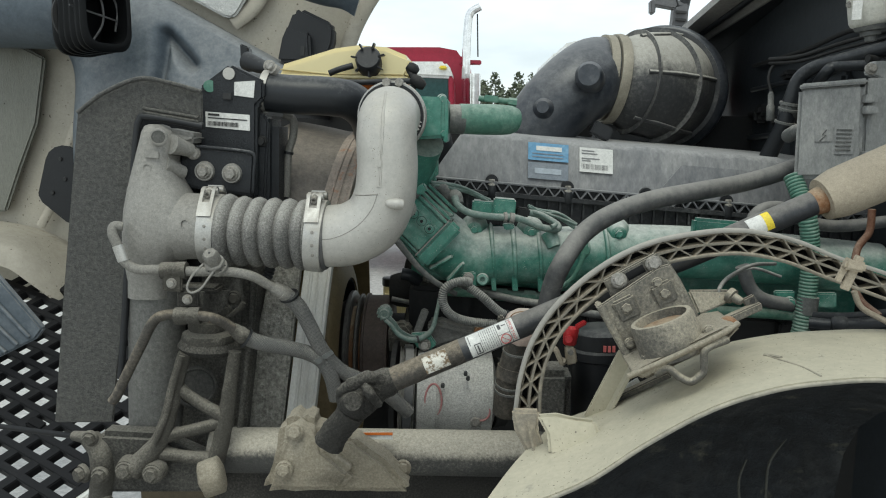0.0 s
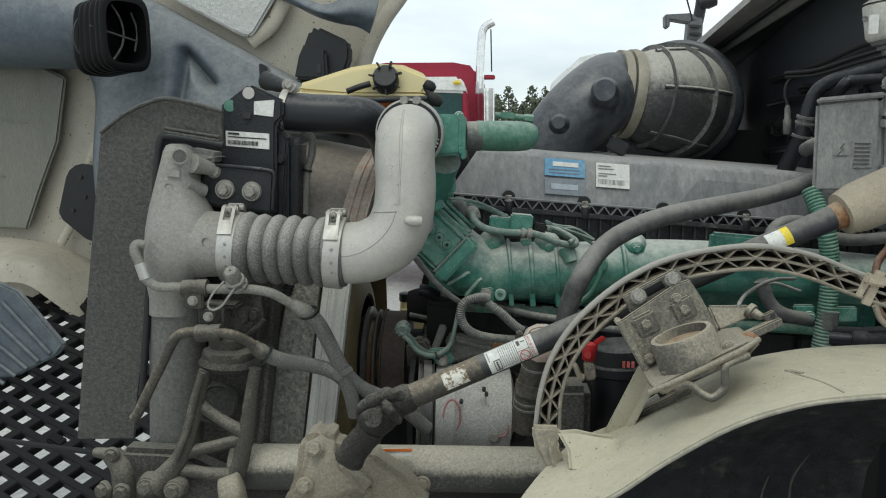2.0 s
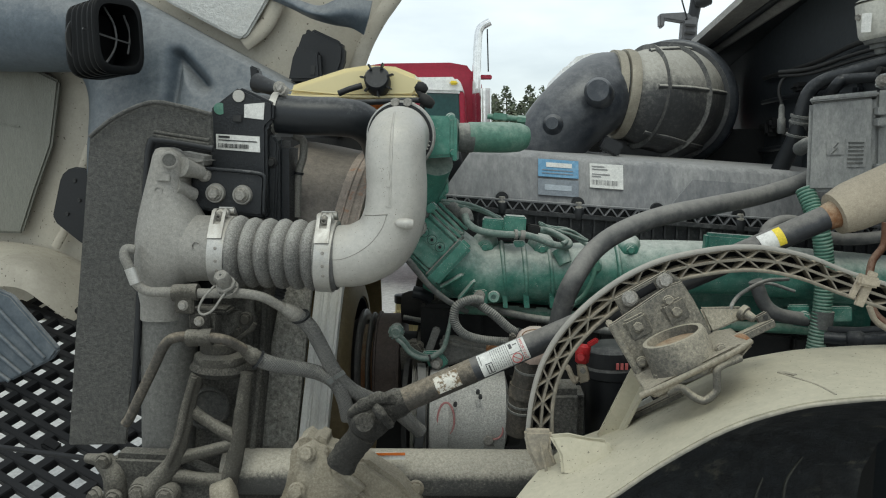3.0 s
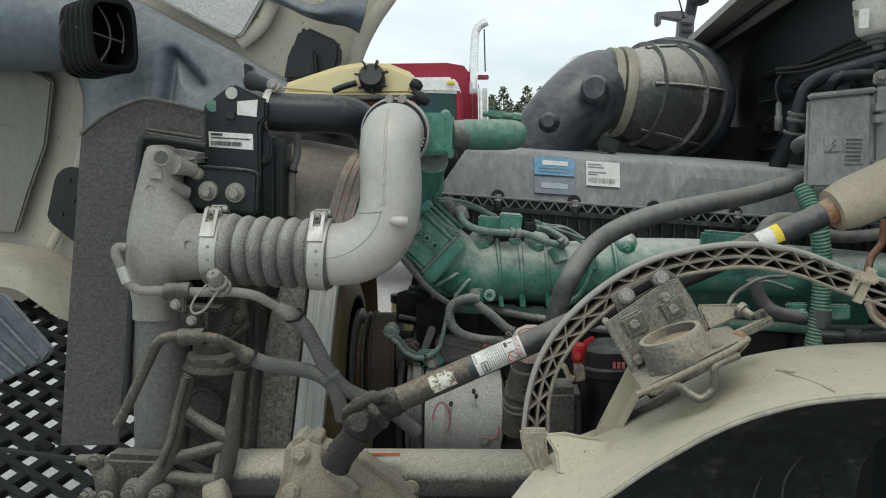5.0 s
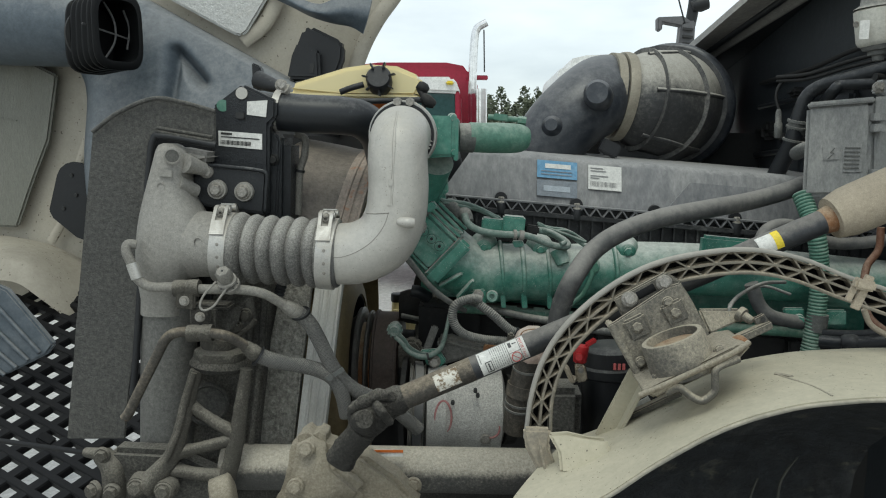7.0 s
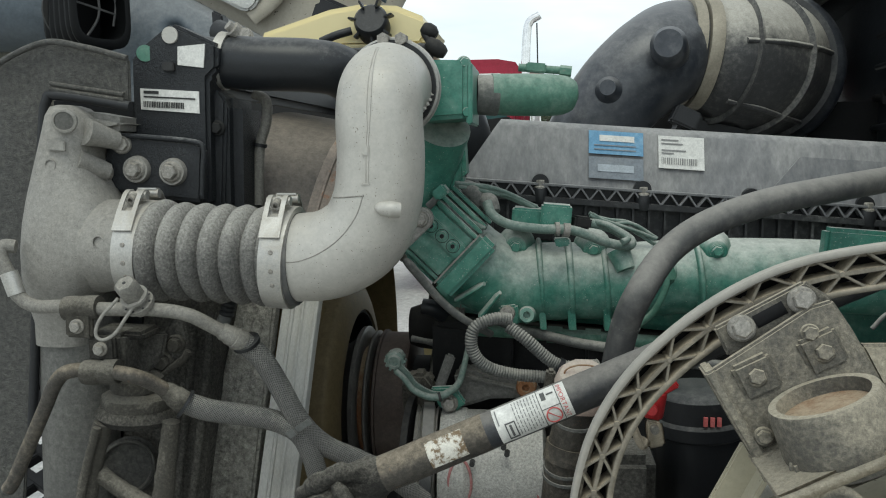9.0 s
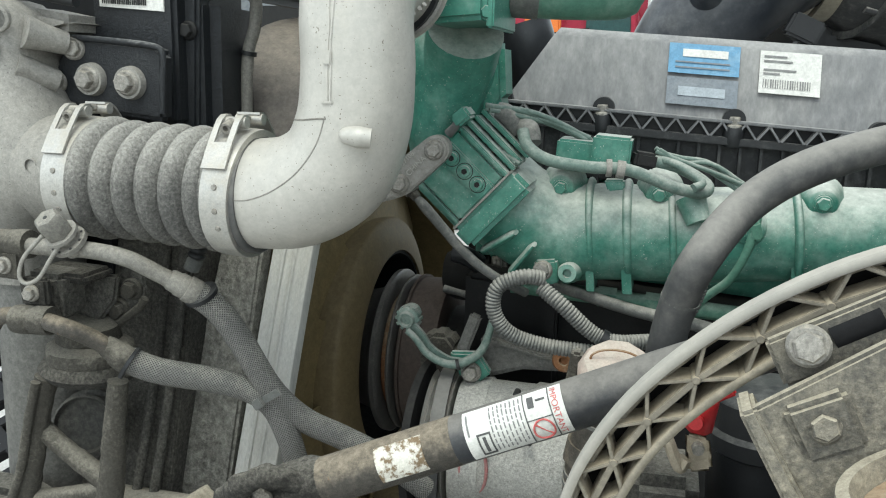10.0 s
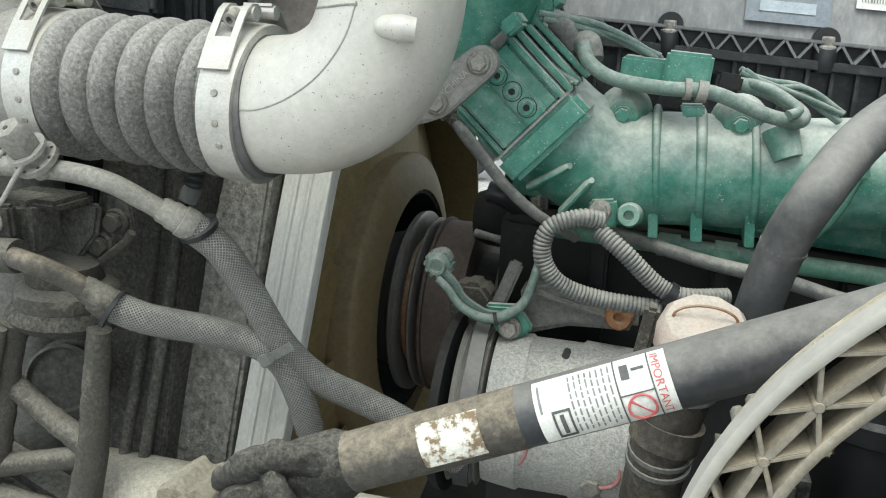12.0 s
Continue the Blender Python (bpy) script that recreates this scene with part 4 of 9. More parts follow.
def build_red_truck():
    y = 9.0
    t = thing("red_truck", (0.4, 9.5, 0.0), "maroon conventional truck parked behind, with a chrome stack", "truck")
    part("sleeper", plate([(-1.626, 9.600, 2.528), (-1.490, 9.600, 2.641), (-1.153, 9.600, 2.684), (-0.349, 9.600, 2.693), (-0.068, 9.600, 2.644), (0.028, 9.600, 2.514), (0.068, 9.600, 0.633), (-1.628, 9.600, 0.598)], 1.8, 0.16), "truckred", t)
    part("cab", plate([(-0.885, 9.000, 2.380), (-0.205, 9.000, 2.389), (-0.152, 9.000, 2.247), (-0.098, 9.000, 0.698), (-0.936, 9.000, 0.681)], 1.8, 0.05), "truckred", t)
    part("visor", plate([(-0.738, 8.900, 2.460), (-0.253, 8.900, 2.466), (-0.177, 8.900, 2.382), (-0.175, 8.900, 2.284), (-0.736, 8.900, 2.301)], 1.6, 0.03), "paintwhite", t)
    part("marker_lamp", box((-0.270, 8.880, 2.397), (0.09, 0.06, 0.04), (0, 0, 0), 0.015), "yellow", t, "amber marker lamp")
    part("windscreen", plate([(-0.640, 8.950, 2.294), (-0.214, 8.950, 2.287), (-0.194, 8.950, 1.873), (-0.654, 8.950, 1.866)], 0.05, 0.01), "glass", t, "dark green cab glass")
    part("pillar", plate([(-0.214, 8.930, 2.304), (-0.164, 8.930, 2.304), (-0.143, 8.930, 1.842), (-0.199, 8.930, 1.841)], 0.05, 0.01), "truckred", t)
    part("door_panel", plate([(-0.937, 8.930, 1.843), (-0.131, 8.930, 1.855), (-0.096, 8.930, 0.706), (-0.929, 8.930, 0.689)], 0.04, 0.01), "truckred", t)
    part("exhaust_pipe", sweep([(0.002, 9.300, 0.666), (-0.020, 9.300, 2.074), (-0.024, 9.300, 2.616), (-0.012, 9.300, 2.931), (0.018, 9.300, 3.044), (0.119, 9.300, 3.107)], [0.05, 0.05, 0.05, 0.048, 0.046, 0.044], 20, 5), "chrome", t, "chrome exhaust stack")
    part("guard", sweep([(0.082, 9.250, 0.674), (0.058, 9.250, 2.073), (0.052, 9.250, 2.359)], 0.09, 16), "chrome", t, "perforated heat guard")
    part("bracket", box((0.023, 9.400, 2.498), (0.25, 0.1, 0.05), (0, 0, 0), 0.01), "truckred", t)
    part("wire", sweep([(0.089, 9.300, 3.026), (0.106, 9.300, 2.554)], 0.008, 6, smooth=False), "black", t)
    for x in (0, 1):
        p = (-2.0 + 3.9 * x, 9.0, 0.5)
        wheel = part("wheel", lathe((p[0], 8.75, 0.5), (p[0], 9.05, 0.5), [(0, 0.3), (0, 0.48), (0.15, 0.5), (0.85, 0.5), (1, 0.48)], 32), "rubber", t)
        part("rim", lathe((p[0], 8.73, 0.5), (p[0], 8.80, 0.5), [(0, 0.27), (1, 0.28)], 28), "chrome", wheel)
    part("locker", box((-1.07, 8.92, 2.10), (0.36, 0.10, 0.30), (0, 0, 0), 0.02), "orange", t, "orange locker door")
    part("chassis", box((0.8, 9.8, 0.8), (5.0, 0.9, 0.3), (0, 0, 0), 0.03), "soot_and_shade", t)
    w = thing("white_truck", (1.3, 7.5, 0.0), "white truck cab far behind the intake", "truck")
    part("cab", plate([(0.768, 7.500, 2.173), (0.786, 7.500, 2.403), (0.834, 7.500, 2.516), (1.037, 7.500, 2.568), (1.395, 7.500, 2.587), (1.755, 7.500, 2.516), (1.843, 7.500, 0.804), (0.815, 7.500, 0.781)], 2.0, 0.08), "paintwhite", w)
    part("window", plate([(0.842, 7.480, 2.224), (0.876, 7.480, 2.413), (1.242, 7.480, 2.498), (1.253, 7.480, 2.229)], 0.05, 0.01), "foil", w, "pale reflecting windscreen")
    part("chassis", box((1.6, 8.3, 0.5), (1.5, 1.6, 1.0), (0, 0, 0), 0.05), "soot_and_shade", w)


def build_trees():
    rng = random.Random(11)
    for k in range(130):
        x = -14 + k * 0.34 + rng.uniform(-0.5, 0.5)
        y = 62 + rng.uniform(-4, 10)
        h = rng.uniform(4.4, 6.2) * (y / 62)
        bare = rng.random() < 0.22
        tree = thing("tree", (x, y, 0), "bare brownish deciduous tree at the yard's edge" if bare else "dark green conifer at the yard's edge", "tree", "trees at the yard's edge")
        part("trunk", sweep([(x, y, 0), (x + 0.1, y, h * 0.5), (x, y, h * 0.97)], [0.14, 0.09, 0.02], 6), "bark", tree)
        verts, faces = [], []
        for i in range(330):
            s = rng.random() ** 0.8
            z = h * (0.05 + 0.95 * s)
            spread = h * 0.30 * (1 - s ** 1.6) ** 0.7 * rng.uniform(0.6, 1.15) + 0.10 if not bare else h * 0.24 * math.sin(math.pi * min(1, 0.15 + s * 0.85)) + 0.1
            a, r = rng.uniform(0, 6.283), spread * rng.uniform(0.2, 1.0)
            c = (x + r * math.cos(a), y + r * math.sin(a), z - (0.25 * r if not bare else 0))
            e = rng.uniform(0.12, 0.28) * (0.55 if bare else 1)
            n = len(verts)
            verts += [tuple(q + rng.uniform(-e, e) * w for q, w in zip(c, (1, 1, 0.8))) for _ in range(4)]
            faces += [(n, n + 1, n + 2), (n, n + 2, n + 3), (n, n + 3, n + 1), (n + 1, n + 3, n + 2)]
        bm = bmesh.new()
        me = bpy.data.meshes.new("tmp")
        me.from_pydata(verts, [], faces)
        bm.from_mesh(me)
        bpy.data.meshes.remove(me)
        part("crown", bm, "bark" if bare else "leaf", tree)


build_hood()
build_cab()
build_red_truck()
build_trees()


# ---- the engine ----
EW = (1, 0, -0.066)  # the engine slopes down towards the cab


def along(p, s, dy=0.0, dz=0.0):
    return (p[0] + s, p[1] + dy, p[2] + s * EW[2] + dz)


def build_valve_cover():
    a = (0.023, 1.780, 1.616)
    cover = thing("valve_cover", a, "long dusty grey plastic valve cover on the engine", "engine cover")
    n = 1.15
    # body: sloping face, rounded shoulder, flat top
    prof = [(0.0, -0.014), (0.03, 0.10), (0.045, 0.112), (0.40, 0.125), (0.45, -0.014)]
    left = [along(a, -0.036 + 0.078 * z / 0.12, y, z) for y, z in prof]
    bm = bmesh.new()
    v0 = [bm.verts.new(p) for p in left]
    v1 = [bm.verts.new(along(a, n, y, z)) for y, z in prof]
    bm.faces.new(v0), bm.faces.new(v1[::-1])
    for i in range(len(prof)):
        j = (i + 1) % len(prof)
        bm.faces.new((v0[i], v0[j], v1[j], v1[i]))
    round_edges(bm, 0.012, 3)
    part("cover_body", bm, "cover", cover)
    # raised block towards the cab end
    part("raised_block", plate([along(a, 0.46, -0.002, 0.0), along(a, 0.53, 0.024, 0.085), along(a, 1.1, 0.024, 0.085), along(a, 1.1, -0.002, 0.0)], 0.05, 0.006), "cover", cover)
    # flange with truss ribs
    part("flange", plate([along(a, -0.045, -0.022, 0.004), along(a, n, -0.022, 0.004), along(a, n, -0.022, 0.008), along(a, -0.045, -0.022, 0.008)], 0.04, 0.001), "cover", cover)
    part("flange", plate([along(a, -0.045, -0.024, -0.024), along(a, n, -0.024, -0.024), along(a, n, -0.024, -0.014), along(a, -0.045, -0.024, -0.014)], 0.04, 0.001), "ribbed", cover)
    part("flange_web", plate([along(a, -0.045, -0.006, -0.016), along(a, n, -0.006, -0.016), along(a, n, -0.006, 0.006), along(a, -0.045, -0.006, 0.006)], 0.01, 0), "black", cover)
    step, x, up = 0.0145, -0.044, True
    while x < n - step:
        part("rib", beam(along(a, x, -0.014, -0.015 if up else 0.005), along(a, x + step, -0.014, 0.005 if up else -0.015), 0.0026, 0.018, 0), "cover", cover)
        x, up = x + step, not up
    for s in (-0.035, 0.106, 0.276, 0.452, 0.63, 0.81, 0.99):
        # black disc on the face, painting the shade of the bolt notch
        part("bolt_notch_shade", lathe(along(a, s, 0.02, 0.008), along(a, s, -0.004, 0.008), [(0, 0.015), (0.8, 0.015), (1, 0.0145)], 24), "black", cover)
        part("bolt_boss", lathe(along(a, s, -0.013, -0.026), along(a, s, -0.013, 0.001), [(0, 0.012), (0.2, 0.0135), (0.9, 0.0135), (1, 0.012)], 20), "black", cover)
        bolt(along(a, s, -0.016, 0.001), (0, 0, 1), 0.0075, cover, high=0.012)
    # lower half with upright ribs
    part("lower_body", plate([along(a, -0.045, -0.004, -0.09), along(a, n, -0.004, -0.09), along(a, n, -0.004, -0.022), along(a, -0.045, -0.004, -0.022)], 0.3, 0.003), "ribbed", cover)
    part("lower_flange", plate([along(a, -0.045, -0.02, -0.108), along(a, n, -0.02, -0.108), along(a, n, -0.02, -0.096), along(a, -0.045, -0.02, -0.096)], 0.04, 0.002), "ribbed", cover)
    for k in range(44):
        s = 0.0 + k * 0.026
        part("rib", beam(along(a, s, -0.01, -0.097), along(a, s, -0.01, -0.022), 0.004, 0.014, 0), "ribbed", cover)
    # the labels on its face
    tilt = -16.7
    def on_face(s, z, off=0.0):
        return along(a, s, 0.3 * z - off, z)
    def patch(s0, z0, s1, z1, off):
        return [on_face(s0, z0, off), on_face(s1, z0, off), on_face(s1, z1, off), on_face(s0, z1, off)]
    mark = part("label", plate(patch(0.187, 0.063, 0.278, 0.102, 0.003), 0.002, 0.0), "blue", cover, "faded blue maker's label with pale bars")
    part("print", plate(patch(0.205, 0.085, 0.263, 0.095, 0.0042), 0.001, 0), "white", mark)
    for z in (0.077, 0.070):
        part("print", plate(patch(0.196, z, 0.266, z + 0.002, 0.0042), 0.001, 0), "pale", mark)
    low = part("label", plate(patch(0.187, 0.022, 0.278, 0.058, 0.003), 0.002, 0.0), "pale", cover, "dull pale blue label with a light bar")
    part("print", plate(patch(0.202, 0.034, 0.262, 0.046, 0.0042), 0.001, 0), "faint", low)
    tag = part("label", plate(patch(0.303, 0.046, 0.378, 0.100, 0.003), 0.002, 0.0), "white", cover, "white paper label with rows of print and a bar code")
    for z, w in ((0.092, 0.028), (0.086, 0.035), (0.075, 0.04), (0.070, 0.02)):
        part("print", plate(patch(0.308, z, 0.308 + w, z + 0.0024, 0.0042), 0.001, 0), "greyink", tag)
    rng = random.Random(4)
    for k in range(20):
        s = 0.308 + k * 0.003
        part("print", plate(patch(s, 0.053, s + rng.choice((0.0008, 0.0013, 0.0018)), 0.064, 0.0042), 0.001, 0), "greyink", tag)


def build_engine_block():
    a = (-0.052, 1.720, 1.506)
    block = thing("engine_block", (a[0], a[1], 0.75), "green painted engine block, dark below the manifold", "engine")
    part("cylinder_head", plate([along(a, 0.0, 0.08, -0.12), along(a, 1.3, 0.08, -0.12), along(a, 1.3, 0.08, 0.065), along(a, 0.0, 0.08, 0.065)], 0.34, 0.01), "green", block)
    part("crankcase", plate([along(a, 0.0, 0.02, -0.62), along(a, 1.3, 0.02, -0.62), along(a, 1.3, 0.02, -0.125), along(a, 0.0, 0.02, -0.125)], 0.46, 0.01), "soot_and_shade", block)
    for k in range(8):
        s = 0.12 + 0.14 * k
        part("rib", plate([along(a, s, -0.005, -0.3), along(a, s + 0.02, -0.005, -0.3), along(a, s + 0.02, -0.005, -0.13), along(a, s, -0.005, -0.13)], 0.04, 0.004), "soot_and_shade", block)
    # Plain dark plate added to fill the gap where dark hoses hang.
    part("dark_gap_filler", plate([(-0.150, 2.130, 1.170), (-0.061, 2.130, 1.200), (0.008, 2.130, 1.124), (-0.145, 2.130, 1.050)], 0.10, 0.006), "soot_and_shade", block)
    part("hose_end", sweep([(-0.068, 1.740, 1.407), (-0.051, 1.740, 1.404), (-0.031, 1.750, 1.390)], 0.014, 14), "rubber", block)
    return block


def build_far_bottle():
    b = thing("washer_bottle", (-0.162, 2.480, 0.900), "cream plastic washer bottle with a black cap beyond the engine", "bottle")
    c = V((-0.162, 2.480, 0.90))
    part("body", box(c + V((0, 0, 0.155)), (0.088, 0.10, 0.31), (0, 2, 0), 0.016), "tank", b)
    part("neck", lathe(c + V((-0.012, 0, 0.30)), c + V((-0.012, 0, 0.335)), [(0, 0.020), (1, 0.019)], 24), "tank", b)
    part("cap", lathe(c + V((-0.012, 0, 0.332)), c + V((-0.012, 0, 0.360)), [(0, 0.020), (0.1, 0.0225), (0.9, 0.0225), (1, 0.019)], 12), "black", b, "black screw cap")
    part("shelf", box(c + V((0.0, 0.02, -0.015)), (0.14, 0.20, 0.03), (0, 0, 0), 0.006), "soot_and_shade", b)
    part("post", box(c + V((0.0, 0.08, -0.24)), (0.06, 0.04, 0.44), (0, 0, 0), 0.006), "soot_and_shade", b)


def build_intake_manifold():
    base = (0.099, 1.660, 1.468)
    man = thing("intake_manifold", base, "green painted cast intake manifold with dusty ribs", "manifold")
    # the runner: slopes up to the throttle block, then lies along the engine
    line = [(0.004, 1.675, 1.508), (0.033, 1.675, 1.486), (0.082, 1.680, 1.461), (0.154, 1.685, 1.464), (0.270, 1.690, 1.467), (0.416, 1.695, 1.477), (0.634, 1.700, 1.474), (0.960, 1.710, 1.449)]
    run_skin = BVHTree.FromBMesh(sweep(line, [0.064, 0.064, 0.064, 0.062, 0.060, 0.058, 0.056, 0.055], 40, 8))
    part("runner", sweep(line, [0.064, 0.064, 0.064, 0.062, 0.060, 0.058, 0.056, 0.055], 40, 8), "green", man)
    for p, w in (((0.133, 1.685, 1.466), 0.010), ((0.178, 1.687, 1.466), 0.012), ((0.232, 1.690, 1.465), 0.010), ((0.373, 1.693, 1.473), 0.010)):
        part("rib", lathe((p[0] - w / 2, p[1], p[2]), (p[0] + w / 2, p[1], p[2] + 0.001), [(0, 0.060), (0.15, 0.0648), (0.35, 0.0668), (0.65, 0.0668), (0.85, 0.0648), (1, 0.060)], 48), "green", man)
        part("fin", plate([(p[0] - w / 2, p[1] - 0.05, p[2] - 0.03), (p[0] + w / 2, p[1] - 0.05, p[2] - 0.03), (p[0] + w / 2 + 0.004, p[1] - 0.046, p[2] - 0.072), (p[0] - w / 2 + 0.004, p[1] - 0.046, p[2] - 0.072)], 0.05, 0.001), "green", man)
    for p, q in (((0.047, 1.598, 1.472), (0.003, 1.625, 1.442)), ((0.071, 1.592, 1.460), (0.041, 1.615, 1.420))):
        part("rib", sweep([p, V(p).lerp(V(q), 0.15), q], [0.003, 0.0048, 0.0052], 12, smooth=False, flat=3.2, flat_axis=(0, 1, 0)), "green", man)
    # swellings along the top with bolts
    for p in ((0.095, 1.660, 1.528), (0.212, 1.660, 1.520), (0.317, 1.612, 1.492), (0.395, 1.655, 1.522)):
        g, nrm, *_ = run_skin.find_nearest(V(p))
        lean = (nrm + V((0, -0.7, 0))).normalized()
        part("lug", lathe(g - lean * 0.03, g + lean * 0.009, [(0, 0.030), (0.55, 0.025), (0.75, 0.0195), (0.95, 0.0165), (1, 0.0145)], 28), "green", man)
        part("washer", lathe(g + lean * 0.008, g + lean * 0.0105, [(0, 0.011), (1, 0.011)], 20), "green", man)
        bolt(g + lean * 0.009, lean, 0.0080, man, "green", high=0.008)
    # square throttle block, set at a slant, and its joint
    c = V((-0.022, 1.640, 1.538))
    flow, cross = V((math.cos(radians(43)), 0, -math.sin(radians(43)))), V((math.sin(radians(43)), 0, math.cos(radians(43))))
    part("joint", box(c + flow * 0.056, (0.032, 0.120, 0.108), (0, 43, 0), 0.006), "green", man)
    part("throttle_block", box(c, (0.078, 0.108, 0.078), (0, 43, 0), 0.003), "green", man)
    part("gasket", box(c + flow * 0.0395, (0.0025, 0.1205, 0.100), (0, 43, 0), 0), "cast", man)
    part("pad", box(c + V((0, -0.055, 0)) + cross * 0.010, (0.077, 0.007, 0.026), (0, 43, 0), 0.002), "green", man)
    for k in (-1, 0, 1):
        p = c + V((0, -0.0585, 0)) + flow * (0.022 * k) + cross * 0.010
        part("bolt", lathe(p + V((0, 0.002, 0)), p - V((0, 0.004, 0)), [(0, 0.0095), (0.5, 0.0095), (0.5, 0.0075), (1, 0.007), (1, 0.0035), (0.6, 0.003)], 20), "green", man)
        # dark disc painting the ring of shade round the screw
        part("ring_shadow", lathe(p + V((0, 0.0015, 0)), p - V((0, 0.0006, 0)), [(0, 0.0104), (1, 0.0104)], 24), "soot_and_shade", man)
        part("socket", lathe(p, p - V((0, 0.0045, 0)), [(0, 0.0034), (1, 0.0034)], 6), "soot_and_shade", man)
    for k in range(4):
        p = c + cross * (0.043 + 0.009 * k) + V((0, -0.045 + 0.012 * k, 0))
        part("plate_edge", box(p, (0.08, 0.03, 0.006), (0, 43, 0), 0.0015), "green", man)
    for k in range(2):
        p = c - cross * (0.044 + 0.010 * k) + V((0, -0.035 + 0.02 * k, 0))
        part("plate_edge", box(p, (0.08, 0.03, 0.006), (0, 43, 0), 0.0015), "green", man)
    # sensor box on top, with plug
    part("sensor_base", box((0.111, 1.660, 1.568), (0.05, 0.05, 0.03), (0, 4, 0), 0.003), "green", man)
    part("sensor_box", box((0.153, 1.645, 1.571), (0.046, 0.045, 0.038), (0, 4, 0), 0.003), "green", man)
    part("plug", box((0.191, 1.640, 1.563), (0.026, 0.03, 0.018), (0, 8, 12), 0.003), "soot_and_shade", man)
    part("boss", lathe((0.112, 1.645, 1.417), (0.111, 1.600, 1.425), [(0, 0.014), (0.9, 0.013), (1, 0.011), (1, 0.0055), (0.8, 0.005)], 18), "green", man)
    part("bracket", plate([(0.068, 1.610, 1.434), (0.096, 1.610, 1.438), (0.102, 1.610, 1.410), (0.082, 1.610, 1.404), (0.070, 1.610, 1.415)], 0.02, 0.003), "green", man)
    bolt((0.082, 1.594, 1.428), (0, -1, 0.2), 0.009, man)
    part("stub", sweep([(0.248, 1.640, 1.520), (0.259, 1.630, 1.492)], [0.018, 0.014], 16, smooth=False), "green", man)
    part("plate", box((0.611, 1.635, 1.525), (0.14, 0.03, 0.06), (0, 4, 0), 0.006), "green", man)
    part("conduit", ribbed([(0.272, 1.560, 1.475), (0.269, 1.560, 1.455), (0.264, 1.560, 1.430), (0.257, 1.560, 1.407), (0.247, 1.560, 1.386)], 0.008, 0.004, 0.0014), "conduit", man)
    part("clip", plate([(0.149, 1.592, 1.542), (0.172, 1.592, 1.543), (0.173, 1.592, 1.532), (0.154, 1.592, 1.529)], 0.02, 0.002), "green", man)
    # lower rail
    part("fuel_rail", sweep([(0.028, 1.685, 1.382), (0.150, 1.688, 1.376), (0.272, 1.690, 1.369), (0.965, 1.710, 1.333)], 0.011, 14), "greenhose", man)
    for p in ((0.155, 1.688, 1.376), (0.216, 1.689, 1.373), (0.609, 1.699, 1.352)):
        part("fitting", lathe((p[0] - 0.012, p[1], p[2]), (p[0] + 0.012, p[1], p[2] - 0.001), [(0, 0.014), (1, 0.014)], 6), "greenhose", man)


